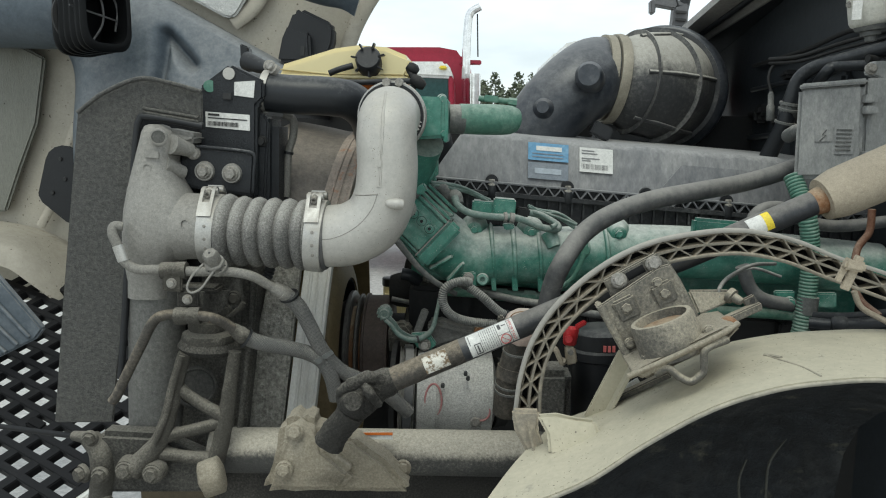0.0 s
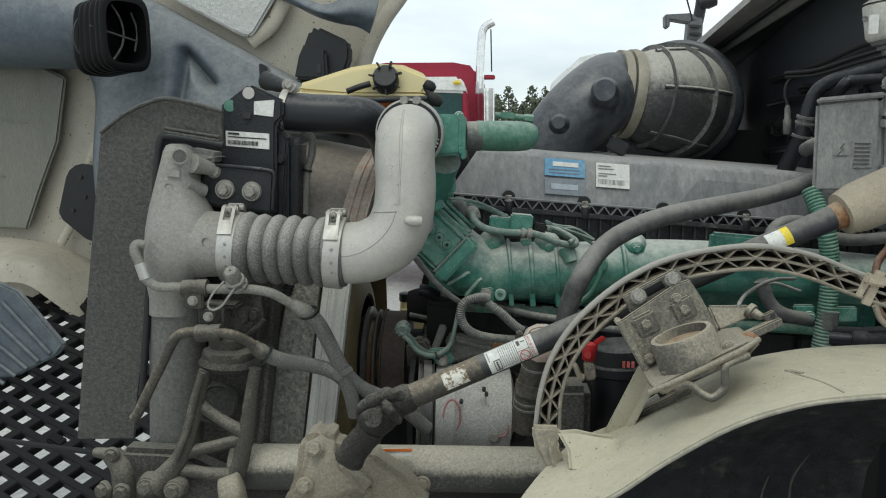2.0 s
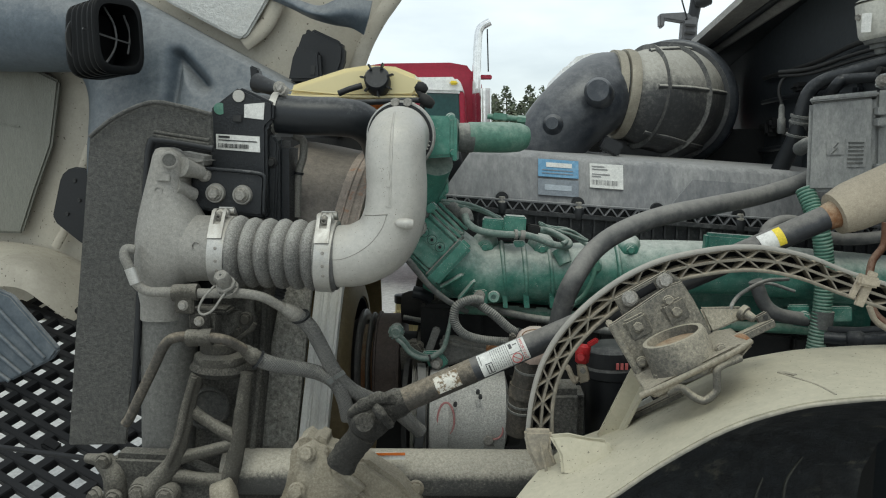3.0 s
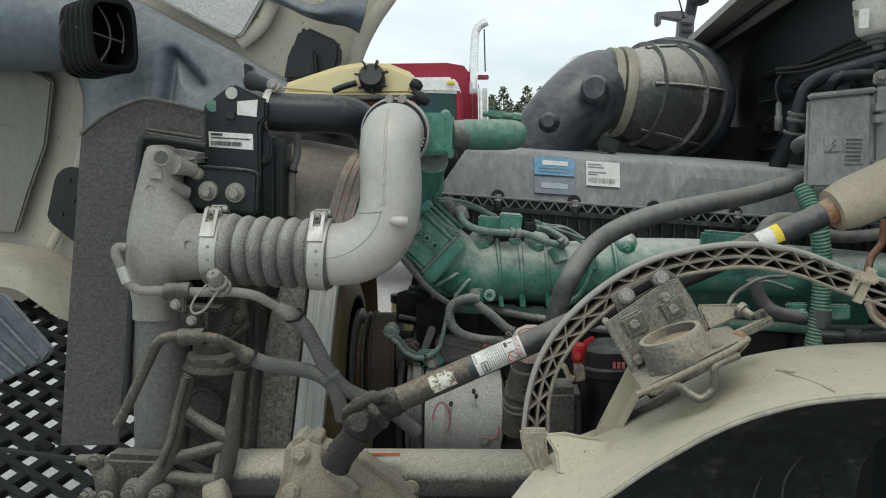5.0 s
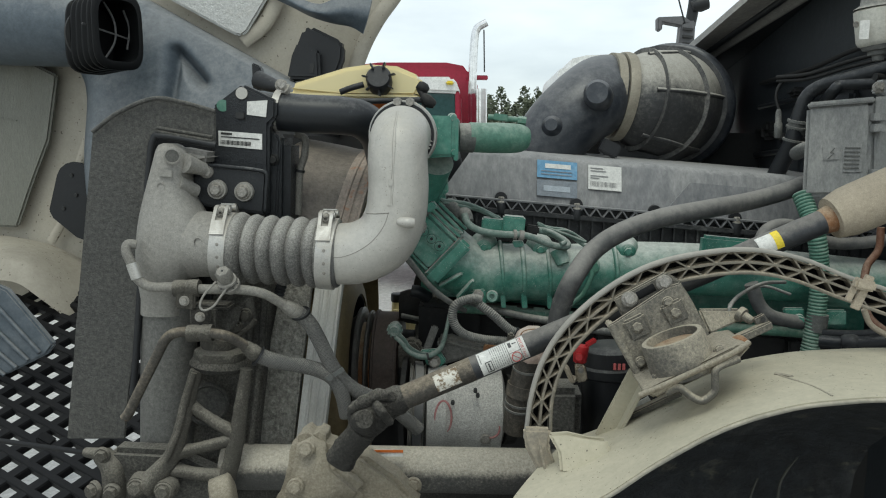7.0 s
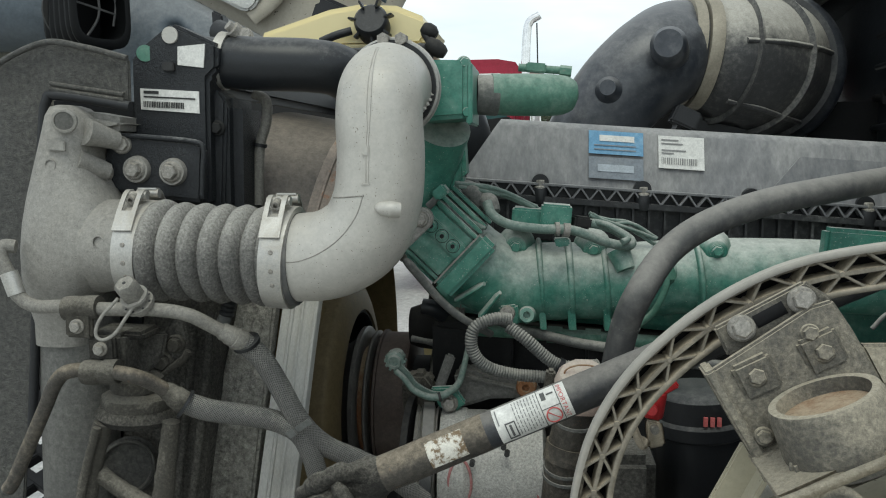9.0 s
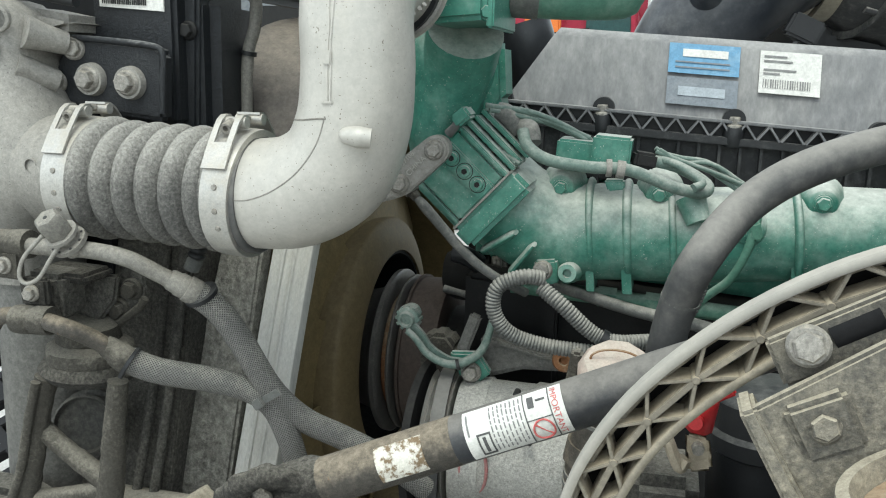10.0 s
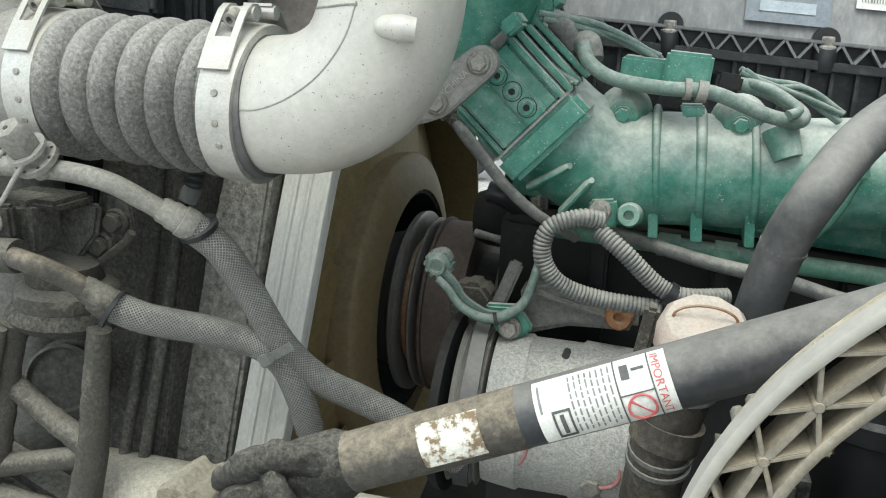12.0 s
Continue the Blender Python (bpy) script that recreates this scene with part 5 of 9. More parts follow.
def build_front_housing():
    h = thing("thermostat_housing", (0.011, 1.497, 1.741), "green painted thermostat housing at the engine front", "housing")
    part("body", plate([(-0.058, 1.469, 1.791), (0.031, 1.469, 1.789), (0.031, 1.469, 1.714), (-0.028, 1.469, 1.710), (-0.058, 1.469, 1.720)], 0.13, 0.006), "green", h)
    part("flange", plate([(0.030, 1.475, 1.786), (0.038, 1.475, 1.786), (0.038, 1.475, 1.706), (0.030, 1.475, 1.706)], 0.12, 0.002), "green", h)
    part("lower_arm", sweep([(-0.016, 1.576, 1.708), (-0.032, 1.605, 1.674), (-0.048, 1.620, 1.633), (-0.058, 1.625, 1.591), (-0.056, 1.635, 1.552)], [0.045, 0.046, 0.045, 0.042, 0.04], 26), "green", h)
    part("saddle", plate([(-0.079, 1.596, 1.725), (-0.007, 1.596, 1.702), (-0.002, 1.596, 1.627), (-0.030, 1.596, 1.600), (-0.081, 1.596, 1.585)], 0.05, 0.014), "green", h)
    part("volute", lathe((-0.046, 1.612, 1.672), (-0.050, 1.572, 1.664), [(0, 0.060), (0.35, 0.055), (0.6, 0.047), (0.8, 0.036), (0.93, 0.022), (1, 0.008)], 40), "green", h, smooth=80)
    part("linkage", sweep([(-0.034, 1.572, 1.590), (-0.024, 1.568, 1.600), (-0.018, 1.566, 1.612), (-0.008, 1.570, 1.616)], [0.006, 0.005, 0.0055, 0.004], 10, flat=0.6), "conduit", h)
    part("ear", box((-0.016, 1.574, 1.611), (0.022, 0.03, 0.016), (0, -40, 0), 0.003), "green", h)
    for p in ((0.026, 1.482, 1.786), (0.029, 1.482, 1.722)):
        bolt(p, (0.3, -1, 0), 0.007, h, "green")
    part("gear_case", plate([(-0.049, 1.674, 1.702), (0.008, 1.674, 1.699), (0.013, 1.674, 1.627), (-0.008, 1.674, 1.603), (-0.050, 1.674, 1.603)], 0.06, 0.008), "green", h)
    pipe = thing("turbo_hose", (-0.022, 2.000, 1.649), "black rubber turbo hose behind the valve cover", "hose")
    part("hose", sweep([(-0.030, 2.000, 1.735), (-0.018, 2.000, 1.698), (-0.011, 2.020, 1.649), (-0.025, 2.050, 1.586)], 0.05, 20), "rubber", pipe)
    # shield: plain dark plate added for the dark gap behind the hose
    part("shield", plate([(-0.081, 2.200, 1.727), (0.065, 2.200, 1.746), (0.070, 2.200, 1.535), (-0.104, 2.200, 1.533)], 0.02, 0.004), "soot_and_shade", pipe)
    hose = thing("hose_stub", (0.104, 1.640, 1.743), "green painted rubber hose stub with flaking paint", "hose")
    part("hose", sweep([(0.056, 1.580, 1.752), (0.081, 1.585, 1.751), (0.115, 1.590, 1.751), (0.143, 1.600, 1.751), (0.161, 1.605, 1.751), (0.173, 1.610, 1.750), (0.180, 1.612, 1.749)], [0.029, 0.030, 0.0305, 0.030, 0.028, 0.022, 0.008], 24), "greenhose", hose)
    clamp = part("neck", lathe((0.034, 1.575, 1.751), (0.065, 1.582, 1.750), [(0, 0.020), (0, 0.028), (0.9, 0.0295), (1, 0.0295), (1, 0.024)], 24), "conduit", hose, "paint-flaked hose end")
    screw = thing("hose_clamp", (0.132, 1.630, 1.789), "green painted worm-drive hose clamp", "hose clamp")
    part("screw", sweep([(0.094, 1.630, 1.794), (0.167, 1.630, 1.788)], 0.006, 10, smooth=False), "greenhose", screw)
    part("housing", box((0.120, 1.630, 1.793), (0.03, 0.016, 0.014), (0, 5, 0), 0.002), "greenhose", screw)
    part("head", lathe((0.155, 1.630, 1.788), (0.172, 1.630, 1.786), [(0, 0.009), (1, 0.009)], 6), "greenhose", screw)


def build_wiring():
    w = thing("wiring_harness", (0.143, 1.600, 1.560), "green overpainted wires and conduit over the manifold", "wiring")
    part("cable", sweep([(0.050, 1.600, 1.595), (0.059, 1.590, 1.577), (0.085, 1.585, 1.563), (0.131, 1.585, 1.557), (0.177, 1.590, 1.555), (0.230, 1.600, 1.536), (0.261, 1.620, 1.530), (0.264, 1.635, 1.538), (0.233, 1.640, 1.555), (0.203, 1.640, 1.562)], 0.0072, 14), "cable", w, "thick green overpainted cable")
    part("elbow_boot", sweep([(0.039, 1.642, 1.598), (0.051, 1.632, 1.592), (0.058, 1.624, 1.577)], [0.013, 0.015, 0.012], 14), "conduit", w, "grey rubber elbow")
    part("elbow_boot", sweep([(0.012, 1.632, 1.616), (0.025, 1.632, 1.611), (0.039, 1.637, 1.590)], [0.011, 0.013, 0.010], 14), "conduit", w, "grey rubber elbow")
    part("tie", lathe((0.163, 1.586, 1.556), (0.172, 1.587, 1.555), [(0, 0.0085), (0, 0.0105), (1, 0.0105), (1, 0.0085)], 18), "cast", w)
    part("tie", lathe((0.151, 1.586, 1.557), (0.157, 1.587, 1.557), [(0, 0.0085), (0, 0.0103), (1, 0.0103), (1, 0.0085)], 18), "cast", w)
    rng = random.Random(3)

    def jolt(p, e):
        return (p[0] + rng.uniform(-e, e), p[1] + rng.uniform(-e, e), p[2] + rng.uniform(-e, e))

    for k in range(5):
        part("wire", sweep([jolt(p, 0.004) for p in ((0.002, 1.620, 1.620), (0.044, 1.630, 1.613), (0.083, 1.650, 1.601), (0.122, 1.660, 1.581))], 0.0032, 8), "cable", w)
    for k in range(5):
        part("wire", sweep([jolt(p, 0.005) for p in ((0.206, 1.645, 1.572), (0.234, 1.650, 1.565), (0.267, 1.655, 1.556), (0.303, 1.660, 1.532))], 0.0028, 8), "cable", w)
    part("cable", sweep([(0.322, 1.606, 1.510), (0.318, 1.598, 1.490), (0.310, 1.596, 1.461), (0.296, 1.600, 1.432), (0.273, 1.606, 1.408), (0.258, 1.615, 1.380)], [0.0045, 0.0055, 0.005, 0.005, 0.005, 0.004], 10), "greenhose", w)
    part("plug", box((0.319, 1.598, 1.492), (0.014, 0.014, 0.022), (0, -15, 0), 0.003), "greenhose", w)
    part("wire", sweep([(0.208, 1.645, 1.564), (0.233, 1.620, 1.559), (0.258, 1.610, 1.543), (0.249, 1.600, 1.537)], 0.005, 10), "cable", w)
    for k in range(5):
        part("wire", sweep([jolt(p, 0.004) for p in ((-0.013, 1.630, 1.602), (0.011, 1.620, 1.581), (0.034, 1.610, 1.563), (0.045, 1.600, 1.556))], 0.0028, 8), "cable", w)
    loop = thing("corrugated_conduit", (0.100, 1.565, 1.390), "dusty grey corrugated conduit looped below the manifold", "conduit")
    part("conduit", ribbed([(0.088, 1.565, 1.425), (0.066, 1.555, 1.428), (0.037, 1.550, 1.415), (0.032, 1.550, 1.386), (0.050, 1.555, 1.358), (0.090, 1.565, 1.343), (0.154, 1.574, 1.337)], 0.0096, 0.0042, 0.0015), "conduit", loop)
    part("conduit", ribbed([(0.084, 1.565, 1.415), (0.112, 1.560, 1.396), (0.147, 1.565, 1.365), (0.175, 1.565, 1.356), (0.217, 1.584, 1.355)], 0.0096, 0.0042, 0.0015), "conduit", loop)
    part("tie", lathe((0.157, 1.565, 1.358), (0.165, 1.565, 1.354), [(0, 0.0112), (0, 0.0132), (1, 0.0132), (1, 0.0112)], 18), "black", loop)
    lead = thing("sensor_lead", (-0.065, 1.600, 1.473), "dusty grey lead running down from the throttle block", "cable")
    part("lead", sweep([(-0.070, 1.564, 1.513), (-0.061, 1.566, 1.503), (-0.042, 1.580, 1.476), (-0.021, 1.590, 1.449), (0.003, 1.600, 1.425), (0.028, 1.612, 1.406), (0.055, 1.640, 1.385)], [0.0045, 0.0068, 0.0065, 0.0062, 0.0062, 0.006, 0.006], 12), "conduit", lead)
    part("plug", lathe((-0.080, 1.566, 1.524), (-0.069, 1.564, 1.512), [(0, 0.006), (0.1, 0.0085), (0.5, 0.0085), (0.55, 0.0065), (1, 0.006)], 14), "mud", lead)
    part("plug_ring", lathe((-0.0775, 1.5655, 1.5213), (-0.0755, 1.565, 1.519), [(0, 0.0085), (0, 0.0098), (1, 0.0098), (1, 0.0085)], 14), "bolt", lead)
    sens = thing("speed_sensor", (-0.100, 1.600, 1.341), "green overpainted sensor on a curved bracket", "sensor")
    q = V((-0.091, 1.600, 1.348))
    part("plug", lathe(q + V((0, 0.02, 0.004)), q - V((0, 0.012, 0)), [(0, 0.012), (0.3, 0.0145), (0.75, 0.0145), (0.8, 0.011), (1, 0.010), (1, 0.007), (0.9, 0.0065)], 20), "cable", sens)
    for k in range(12):
        e = 2 * math.pi * k / 12
        part("tooth", box(q + V((0.0148 * math.cos(e), 0.004, 0.0148 * math.sin(e))), (0.004, 0.014, 0.004), (0, -math.degrees(e), 0), 0), "cable", sens)
    part("arm", sheet([[(-0.080, 1.592, 1.345), (-0.066, 1.592, 1.330), (-0.056, 1.592, 1.316), (-0.034, 1.592, 1.304), (-0.016, 1.592, 1.303)],
                       [(-0.090, 1.596, 1.334), (-0.078, 1.596, 1.318), (-0.064, 1.596, 1.300), (-0.040, 1.596, 1.288), (-0.016, 1.596, 1.288)]], 0.006, (0, 1, 0), 5), "cable", sens)
    part("lead", sweep([(-0.088, 1.586, 1.336), (-0.076, 1.586, 1.326), (-0.060, 1.588, 1.306), (-0.034, 1.588, 1.296), (-0.012, 1.592, 1.300), (0.008, 1.605, 1.315), (0.018, 1.615, 1.353), (0.023, 1.620, 1.382)], [0.0045, 0.0045, 0.005, 0.0055, 0.006, 0.0055, 0.0045, 0.004], 12), "cable", sens)
    part("tie", lathe((-0.022, 1.588, 1.296), (-0.018, 1.589, 1.297), [(0, 0.006), (0, 0.0075), (1, 0.0075), (1, 0.006)], 14), "ink", sens)
    part("bracket", plate([(-0.038, 1.610, 1.304), (0.001, 1.610, 1.307), (0.019, 1.610, 1.281), (0.002, 1.610, 1.266), (-0.022, 1.610, 1.270)], 0.012, 0.003), "green", sens)
    part("mount_block", plate([(-0.088, 1.635, 1.306), (-0.070, 1.635, 1.318), (-0.048, 1.635, 1.318), (-0.034, 1.635, 1.300), (-0.045, 1.635, 1.255), (-0.085, 1.635, 1.250)], 0.04, 0.006), "mud", sens)
    bolt((-0.007, 1.606, 1.281), (0, -1, 0.1), 0.010, sens)


def build_alternator():
    alt = thing("alternator", (0.035, 1.602, 1.111), "dusty cast alternator with two wax-pencilled red ovals", "alternator")
    c0, c1 = V((-0.025, 1.611, 1.180)), V((0.141, 1.621, 1.177))
    part("housing", lathe(c0, c1, [(0, 0.06), (0.02, 0.085), (0.25, 0.09), (0.27, 0.087), (0.6, 0.087), (0.62, 0.09), (0.95, 0.088), (1, 0.06)], 40), "altcast", alt)
    part("rear_cap", lathe(c1, (0.172, 1.626, 1.174), [(0, 0.075), (0.8, 0.07), (1, 0.04)], 32), "soot_and_shade", alt)
    q0, q1 = V((-0.060, 1.609, 1.181)), V((-0.027, 1.611, 1.180))
    part("pulley", lathe(q0, q1, [(0, 0.05), (0, 0.092)] + [(0.12 + 0.09 * k, 0.092 if k % 2 else 0.085) for k in range(9)] + [(1, 0.092), (1, 0.05)], 40), "steel", alt, "belt pulley")
    part("belt", lathe((-0.053, 1.609, 1.181), (-0.036, 1.611, 1.180), [(0, 0.0925), (0, 0.096), (1, 0.096), (1, 0.0925)], 40), "hose", alt, "worn grey belt")
    part("guard", lathe((-0.072, 1.609, 1.181), (-0.062, 1.609, 1.181), [(0, 0.03), (0, 0.105), (1, 0.105), (1, 0.03)], 36), "soot_and_shade", alt)
    for p in ((0.066, 1.544, 1.289), (0.086, 1.529, 1.237), (0.036, 1.524, 1.222), (0.081, 1.529, 1.247)):
        part("hole", lathe(p, (p[0], p[1] - 0.012, p[2]), [(0, 0.004), (1, 0.004)], 12), "ink", alt)
    for cx, w, h in (((0.017, 1.527, 1.186), 0.017, 0.034), ((0.114, 1.534, 1.164), 0.018, 0.02)):
        ring = [(cx[0] + w * math.cos(a), cx[1] + 0.0 + 6 * (h * math.sin(a)) ** 2, cx[2] + h * math.sin(a)) for a in np.linspace(0, 2 * math.pi, 25)]
        part("mark", sweep(ring, 0.0022, 8, smooth=False, caps=False), "wax", alt, "red wax-pencil oval")
    part("foot", plate([(0.094, 1.544, 1.147), (0.111, 1.544, 1.155), (0.120, 1.544, 1.124), (0.089, 1.544, 1.120)], 0.03, 0.004), "cast", alt)
    bolt((0.103, 1.541, 1.143), (0, -1, 0), 0.0105, alt)


def build_pulley_and_fan():
    c = V((-0.252, 1.896, 1.193))
    fan = thing("radiator_fan", (c.x, c.y, c.z - 0.42), "olive-brown plastic cooling fan behind the radiator", "fan")
    x0 = c.x + 0.008

    def round_part(name, a, b, profile, material, label="", seg=64):
        part(name, lathe((x0 + a, c.y, c.z), (x0 + b, c.y, c.z), profile, seg, caps=False), material, fan, label)

    round_part("hub", -0.09, 0.030, [(0, 0.0), (0, 0.130), (0.3, 0.150), (0.8, 0.160), (1, 0.165), (1, 0.170), (0.3, 0.174)], "darkgap", "black fan hub")
    round_part("hub_ring", -0.04, 0.034, [(0, 0.166), (0.8, 0.168), (1, 0.171), (1.0, 0.180), (0.96, 0.196), (0.88, 0.212), (0.80, 0.224), (0.72, 0.227), (0, 0.220)], "hubring")
    round_part("clutch", -0.03, 0.048, [(0, 0.06), (0, 0.095), (0.5, 0.105), (0.72, 0.118), (0.8, 0.132), (0.85, 0.138), (0.95, 0.139), (1, 0.135), (1, 0.112), (0.94, 0.108), (0.94, 0.0)], "clutch", "dull grey fan clutch", 72)
    round_part("neck", 0.04, 0.078, [(0, 0.100), (0.4, 0.100), (0.5, 0.092), (1, 0.092)], "rust")
    round_part("flange", 0.060, 0.068, [(0, 0.09), (0, 0.128), (0.3, 0.131), (0.7, 0.131), (1, 0.128), (1, 0.09)], "clutch", "", 72)
    round_part("pulley", 0.076, 0.140, [(0, 0.03), (0.0, 0.130), (0.04, 0.1335), (0.10, 0.1335), (0.12, 0.129)] + [(0.88, 0.129), (0.90, 0.1335), (0.97, 0.1335), (1, 0.130), (1, 0.03)], "pulley", "rust-brown grooved pulley", 72)
    round_part("shaft", 0.14, 0.21, [(0, 0.085), (0.45, 0.085), (0.5, 0.105), (0.8, 0.108), (1, 0.09)], "soot_and_shade")
    round_part("pulley", 0.178, 0.200, [(0, 0.03), (0, 0.120), (0.1, 0.124), (0.9, 0.124), (1, 0.120), (1, 0.03)], "tankgrey", "grey idler disc", 56)
    for k in range(11):
        a0 = 2 * math.pi * k / 11 + 0.2
        rows = []
        for r in (0.192, 0.25, 0.31, 0.36, 0.392):
            row = []
            for q in (-1, -0.5, 0, 0.5, 1):
                a = a0 + q * 0.40
                row.append((x0 - 0.010 - 0.28 * (r - 0.19) - q * 0.010, c.y + r * math.cos(a), c.z + r * math.sin(a)))
            rows.append(row)
        part("blade", sheet(rows, 0.004, (1, 0, 0), 3), "fan", fan)


def build_water_pump():
    p = thing("water_pump", (-0.060, 1.840, 1.330), "dark grimy water pump behind the fan pulley", "pump")
    part("housing", lathe((-0.105, 1.840, 1.350), (-0.010, 1.840, 1.352), [(0, 0.020), (0.02, 0.034), (0.2, 0.040), (0.55, 0.044), (0.6, 0.050), (0.8, 0.050), (0.85, 0.042), (1, 0.040)], 28), "soot_and_shade", p)
    part("neck", sweep([(-0.050, 1.850, 1.375), (-0.045, 1.860, 1.420), (-0.020, 1.870, 1.460)], [0.026, 0.023, 0.022], 18), "soot_and_shade", p)
    part("flange", box((-0.008, 1.850, 1.335), (0.014, 0.12, 0.13), (0, 0, 0), 0.006), "tankgrey", p)
    for y, z in ((1.798, 1.385), (1.798, 1.290)):
        bolt((-0.015, y, z), (-1, -0.3, 0), 0.008, p)
    part("clip", sweep([(-0.095, 1.790, 1.338), (-0.070, 1.786, 1.335), (-0.045, 1.786, 1.330)], [0.006, 0.005, 0.007], 12, smooth=False), "conduit", p)
    b = thing("alternator_bracket", (0.060, 1.645, 1.293), "grey-green cast bracket over the alternator", "bracket")
    part("arm", plate([(-0.004, 1.635, 1.322), (0.020, 1.635, 1.328), (0.053, 1.635, 1.316), (0.124, 1.635, 1.309), (0.134, 1.635, 1.298), (0.130, 1.635, 1.284), (0.055, 1.635, 1.280), (0.004, 1.635, 1.262)], 0.05, 0.007), "tankgrey", b)
    part("rib", beam((0.014, 1.633, 1.318), (0.110, 1.633, 1.298), 0.006, 0.008, 0.002), "tankgrey", b)
    part("ear", lathe((0.112, 1.640, 1.305), (0.111, 1.614, 1.307), [(0, 0.016), (0.85, 0.0155), (1, 0.013), (1, 0.006), (0.8, 0.0055)], 22), "rust", b, "rusty bolt ear")
    part("upright", beam((-0.007, 1.632, 1.352), (-0.026, 1.632, 1.298), 0.016, 0.012, 0.003), "tankgrey", b)


build_engine_block()
build_water_pump()
build_valve_cover()
build_far_bottle()
build_intake_manifold()
build_front_housing()
build_wiring()
build_alternator()
build_pulley_and_fan()


# ---- radiator, charge-air pipes and lines at the front ----
def build_charge_cooler():
    ac = thing("charge_air_cooler", (-0.504, 1.420, 1.139), "grey cast charge-air cooler tank with an outlet elbow", "cooler")
    # tank: darker copy of the cast grey, for its shade and dirt
    part("tank", sweep([(-0.497, 1.430, 1.522), (-0.498, 1.425, 1.448), (-0.503, 1.425, 1.361), (-0.507, 1.425, 1.250), (-0.511, 1.425, 1.137)], [0.05, 0.052, 0.052, 0.052, 0.052], 28, flat=0.9), "tankgrey", ac)
    # cast head: one rounded body that sweeps from the tank round into the outlet
    part("outlet", sweep([(-0.492, 1.402, 1.520), (-0.455, 1.396, 1.545), (-0.404, 1.382, 1.550), (-0.358, 1.374, 1.548)], [0.050, 0.062, 0.059, 0.058], 36), "cast", ac)
    levels = [(1.730, -0.490, -0.474, 1.402, 0.022), (1.727, -0.496, -0.466, 1.402, 0.036), (1.716, -0.501, -0.452, 1.400, 0.043), (1.699, -0.506, -0.444, 1.400, 0.046), (1.667, -0.515, -0.447, 1.400, 0.049), (1.638, -0.523, -0.441, 1.399, 0.053), (1.610, -0.530, -0.425, 1.397, 0.058), (1.580, -0.535, -0.408, 1.394, 0.063), (1.545, -0.538, -0.402, 1.392, 0.066), (1.510, -0.540, -0.420, 1.394, 0.062), (1.480, -0.541, -0.452, 1.402, 0.055), (1.445, -0.543, -0.463, 1.415, 0.049), (1.415, -0.546, -0.463, 1.418, 0.048)]
    head = bmesh.new()
    rings = []
    for z, x0, x1, y, d in levels:
        ring = []
        for k in range(36):
            e = 2 * math.pi * k / 36
            ca, sa = math.cos(e), math.sin(e)
            ring.append(head.verts.new(((x0 + x1) / 2 + (x1 - x0) / 2 * math.copysign(abs(ca) ** 0.75, ca), y + d * math.copysign(abs(sa) ** 0.75, sa), z)))
        rings.append(ring)
    for a, b in zip(rings, rings[1:]):
        for k in range(36):
            head.faces.new((a[k], a[(k + 1) % 36], b[(k + 1) % 36], b[k]))
    head.faces.new(rings[0]), head.faces.new(rings[-1][::-1])
    part("head", head, "cast", ac, smooth=80)
    for a, b in (((-0.445, 1.372, 1.696), (-0.424, 1.408, 1.685)), ((-0.462, 1.372, 1.660), (-0.439, 1.408, 1.644))):
        part("boss", sweep([a, V(a).lerp(V(b), 0.5), b], [0.018, 0.0145, 0.0125], 18), "cast", ac)
    for g, r in (((-0.480, 1.349, 1.654), 0.0075), ((-0.407, 1.3235, 1.561), 0.008)):
        part("ring", lathe(V(g) - V((0, 0.0010, 0)), V(g) + V((0, 0.004, 0)), [(0, r - 0.0012), (0, r), (1, r), (1, r - 0.0012)], 24, caps=False), "cast", ac)
    part("top_flange", plate([(-0.498, 1.400, 1.720), (-0.461, 1.400, 1.723), (-0.409, 1.400, 1.714), (-0.411, 1.400, 1.699), (-0.449, 1.400, 1.691), (-0.496, 1.400, 1.698)], 0.06, 0.008), "cast", ac)
    part("eye", lathe((-0.459, 1.352, 1.709), (-0.457, 1.346, 1.708), [(0, 0.0155), (0.9, 0.0150), (1, 0.0140), (1, 0.0115), (0.1, 0.0105)], 24, caps=False), "cast", ac)
    part("eye_hole", lathe((-0.459, 1.351, 1.709), (-0.457, 1.3475, 1.708), [(0, 0.0112), (1, 0.0112)], 24), "tankgrey", ac)
    for k in range(5):
        p = (-0.518, 1.430, 1.714)
        part("clip", box((p[0] - 0.004, p[1], p[2] - 0.018 * k), (0.02, 0.02, 0.008), (0, 0, 0), 0.001), "black", ac)
    part("tag", box((-0.470, 1.349, 1.678), (0.024, 0.006, 0.012), (0, 4, 0), 0.001), "cast", ac)
    part("core_edge", plate([(-0.548, 1.470, 1.743), (-0.428, 1.470, 1.739), (-0.442, 1.470, 1.121), (-0.588, 1.470, 1.116)], 0.02, 0.002), "black", ac)


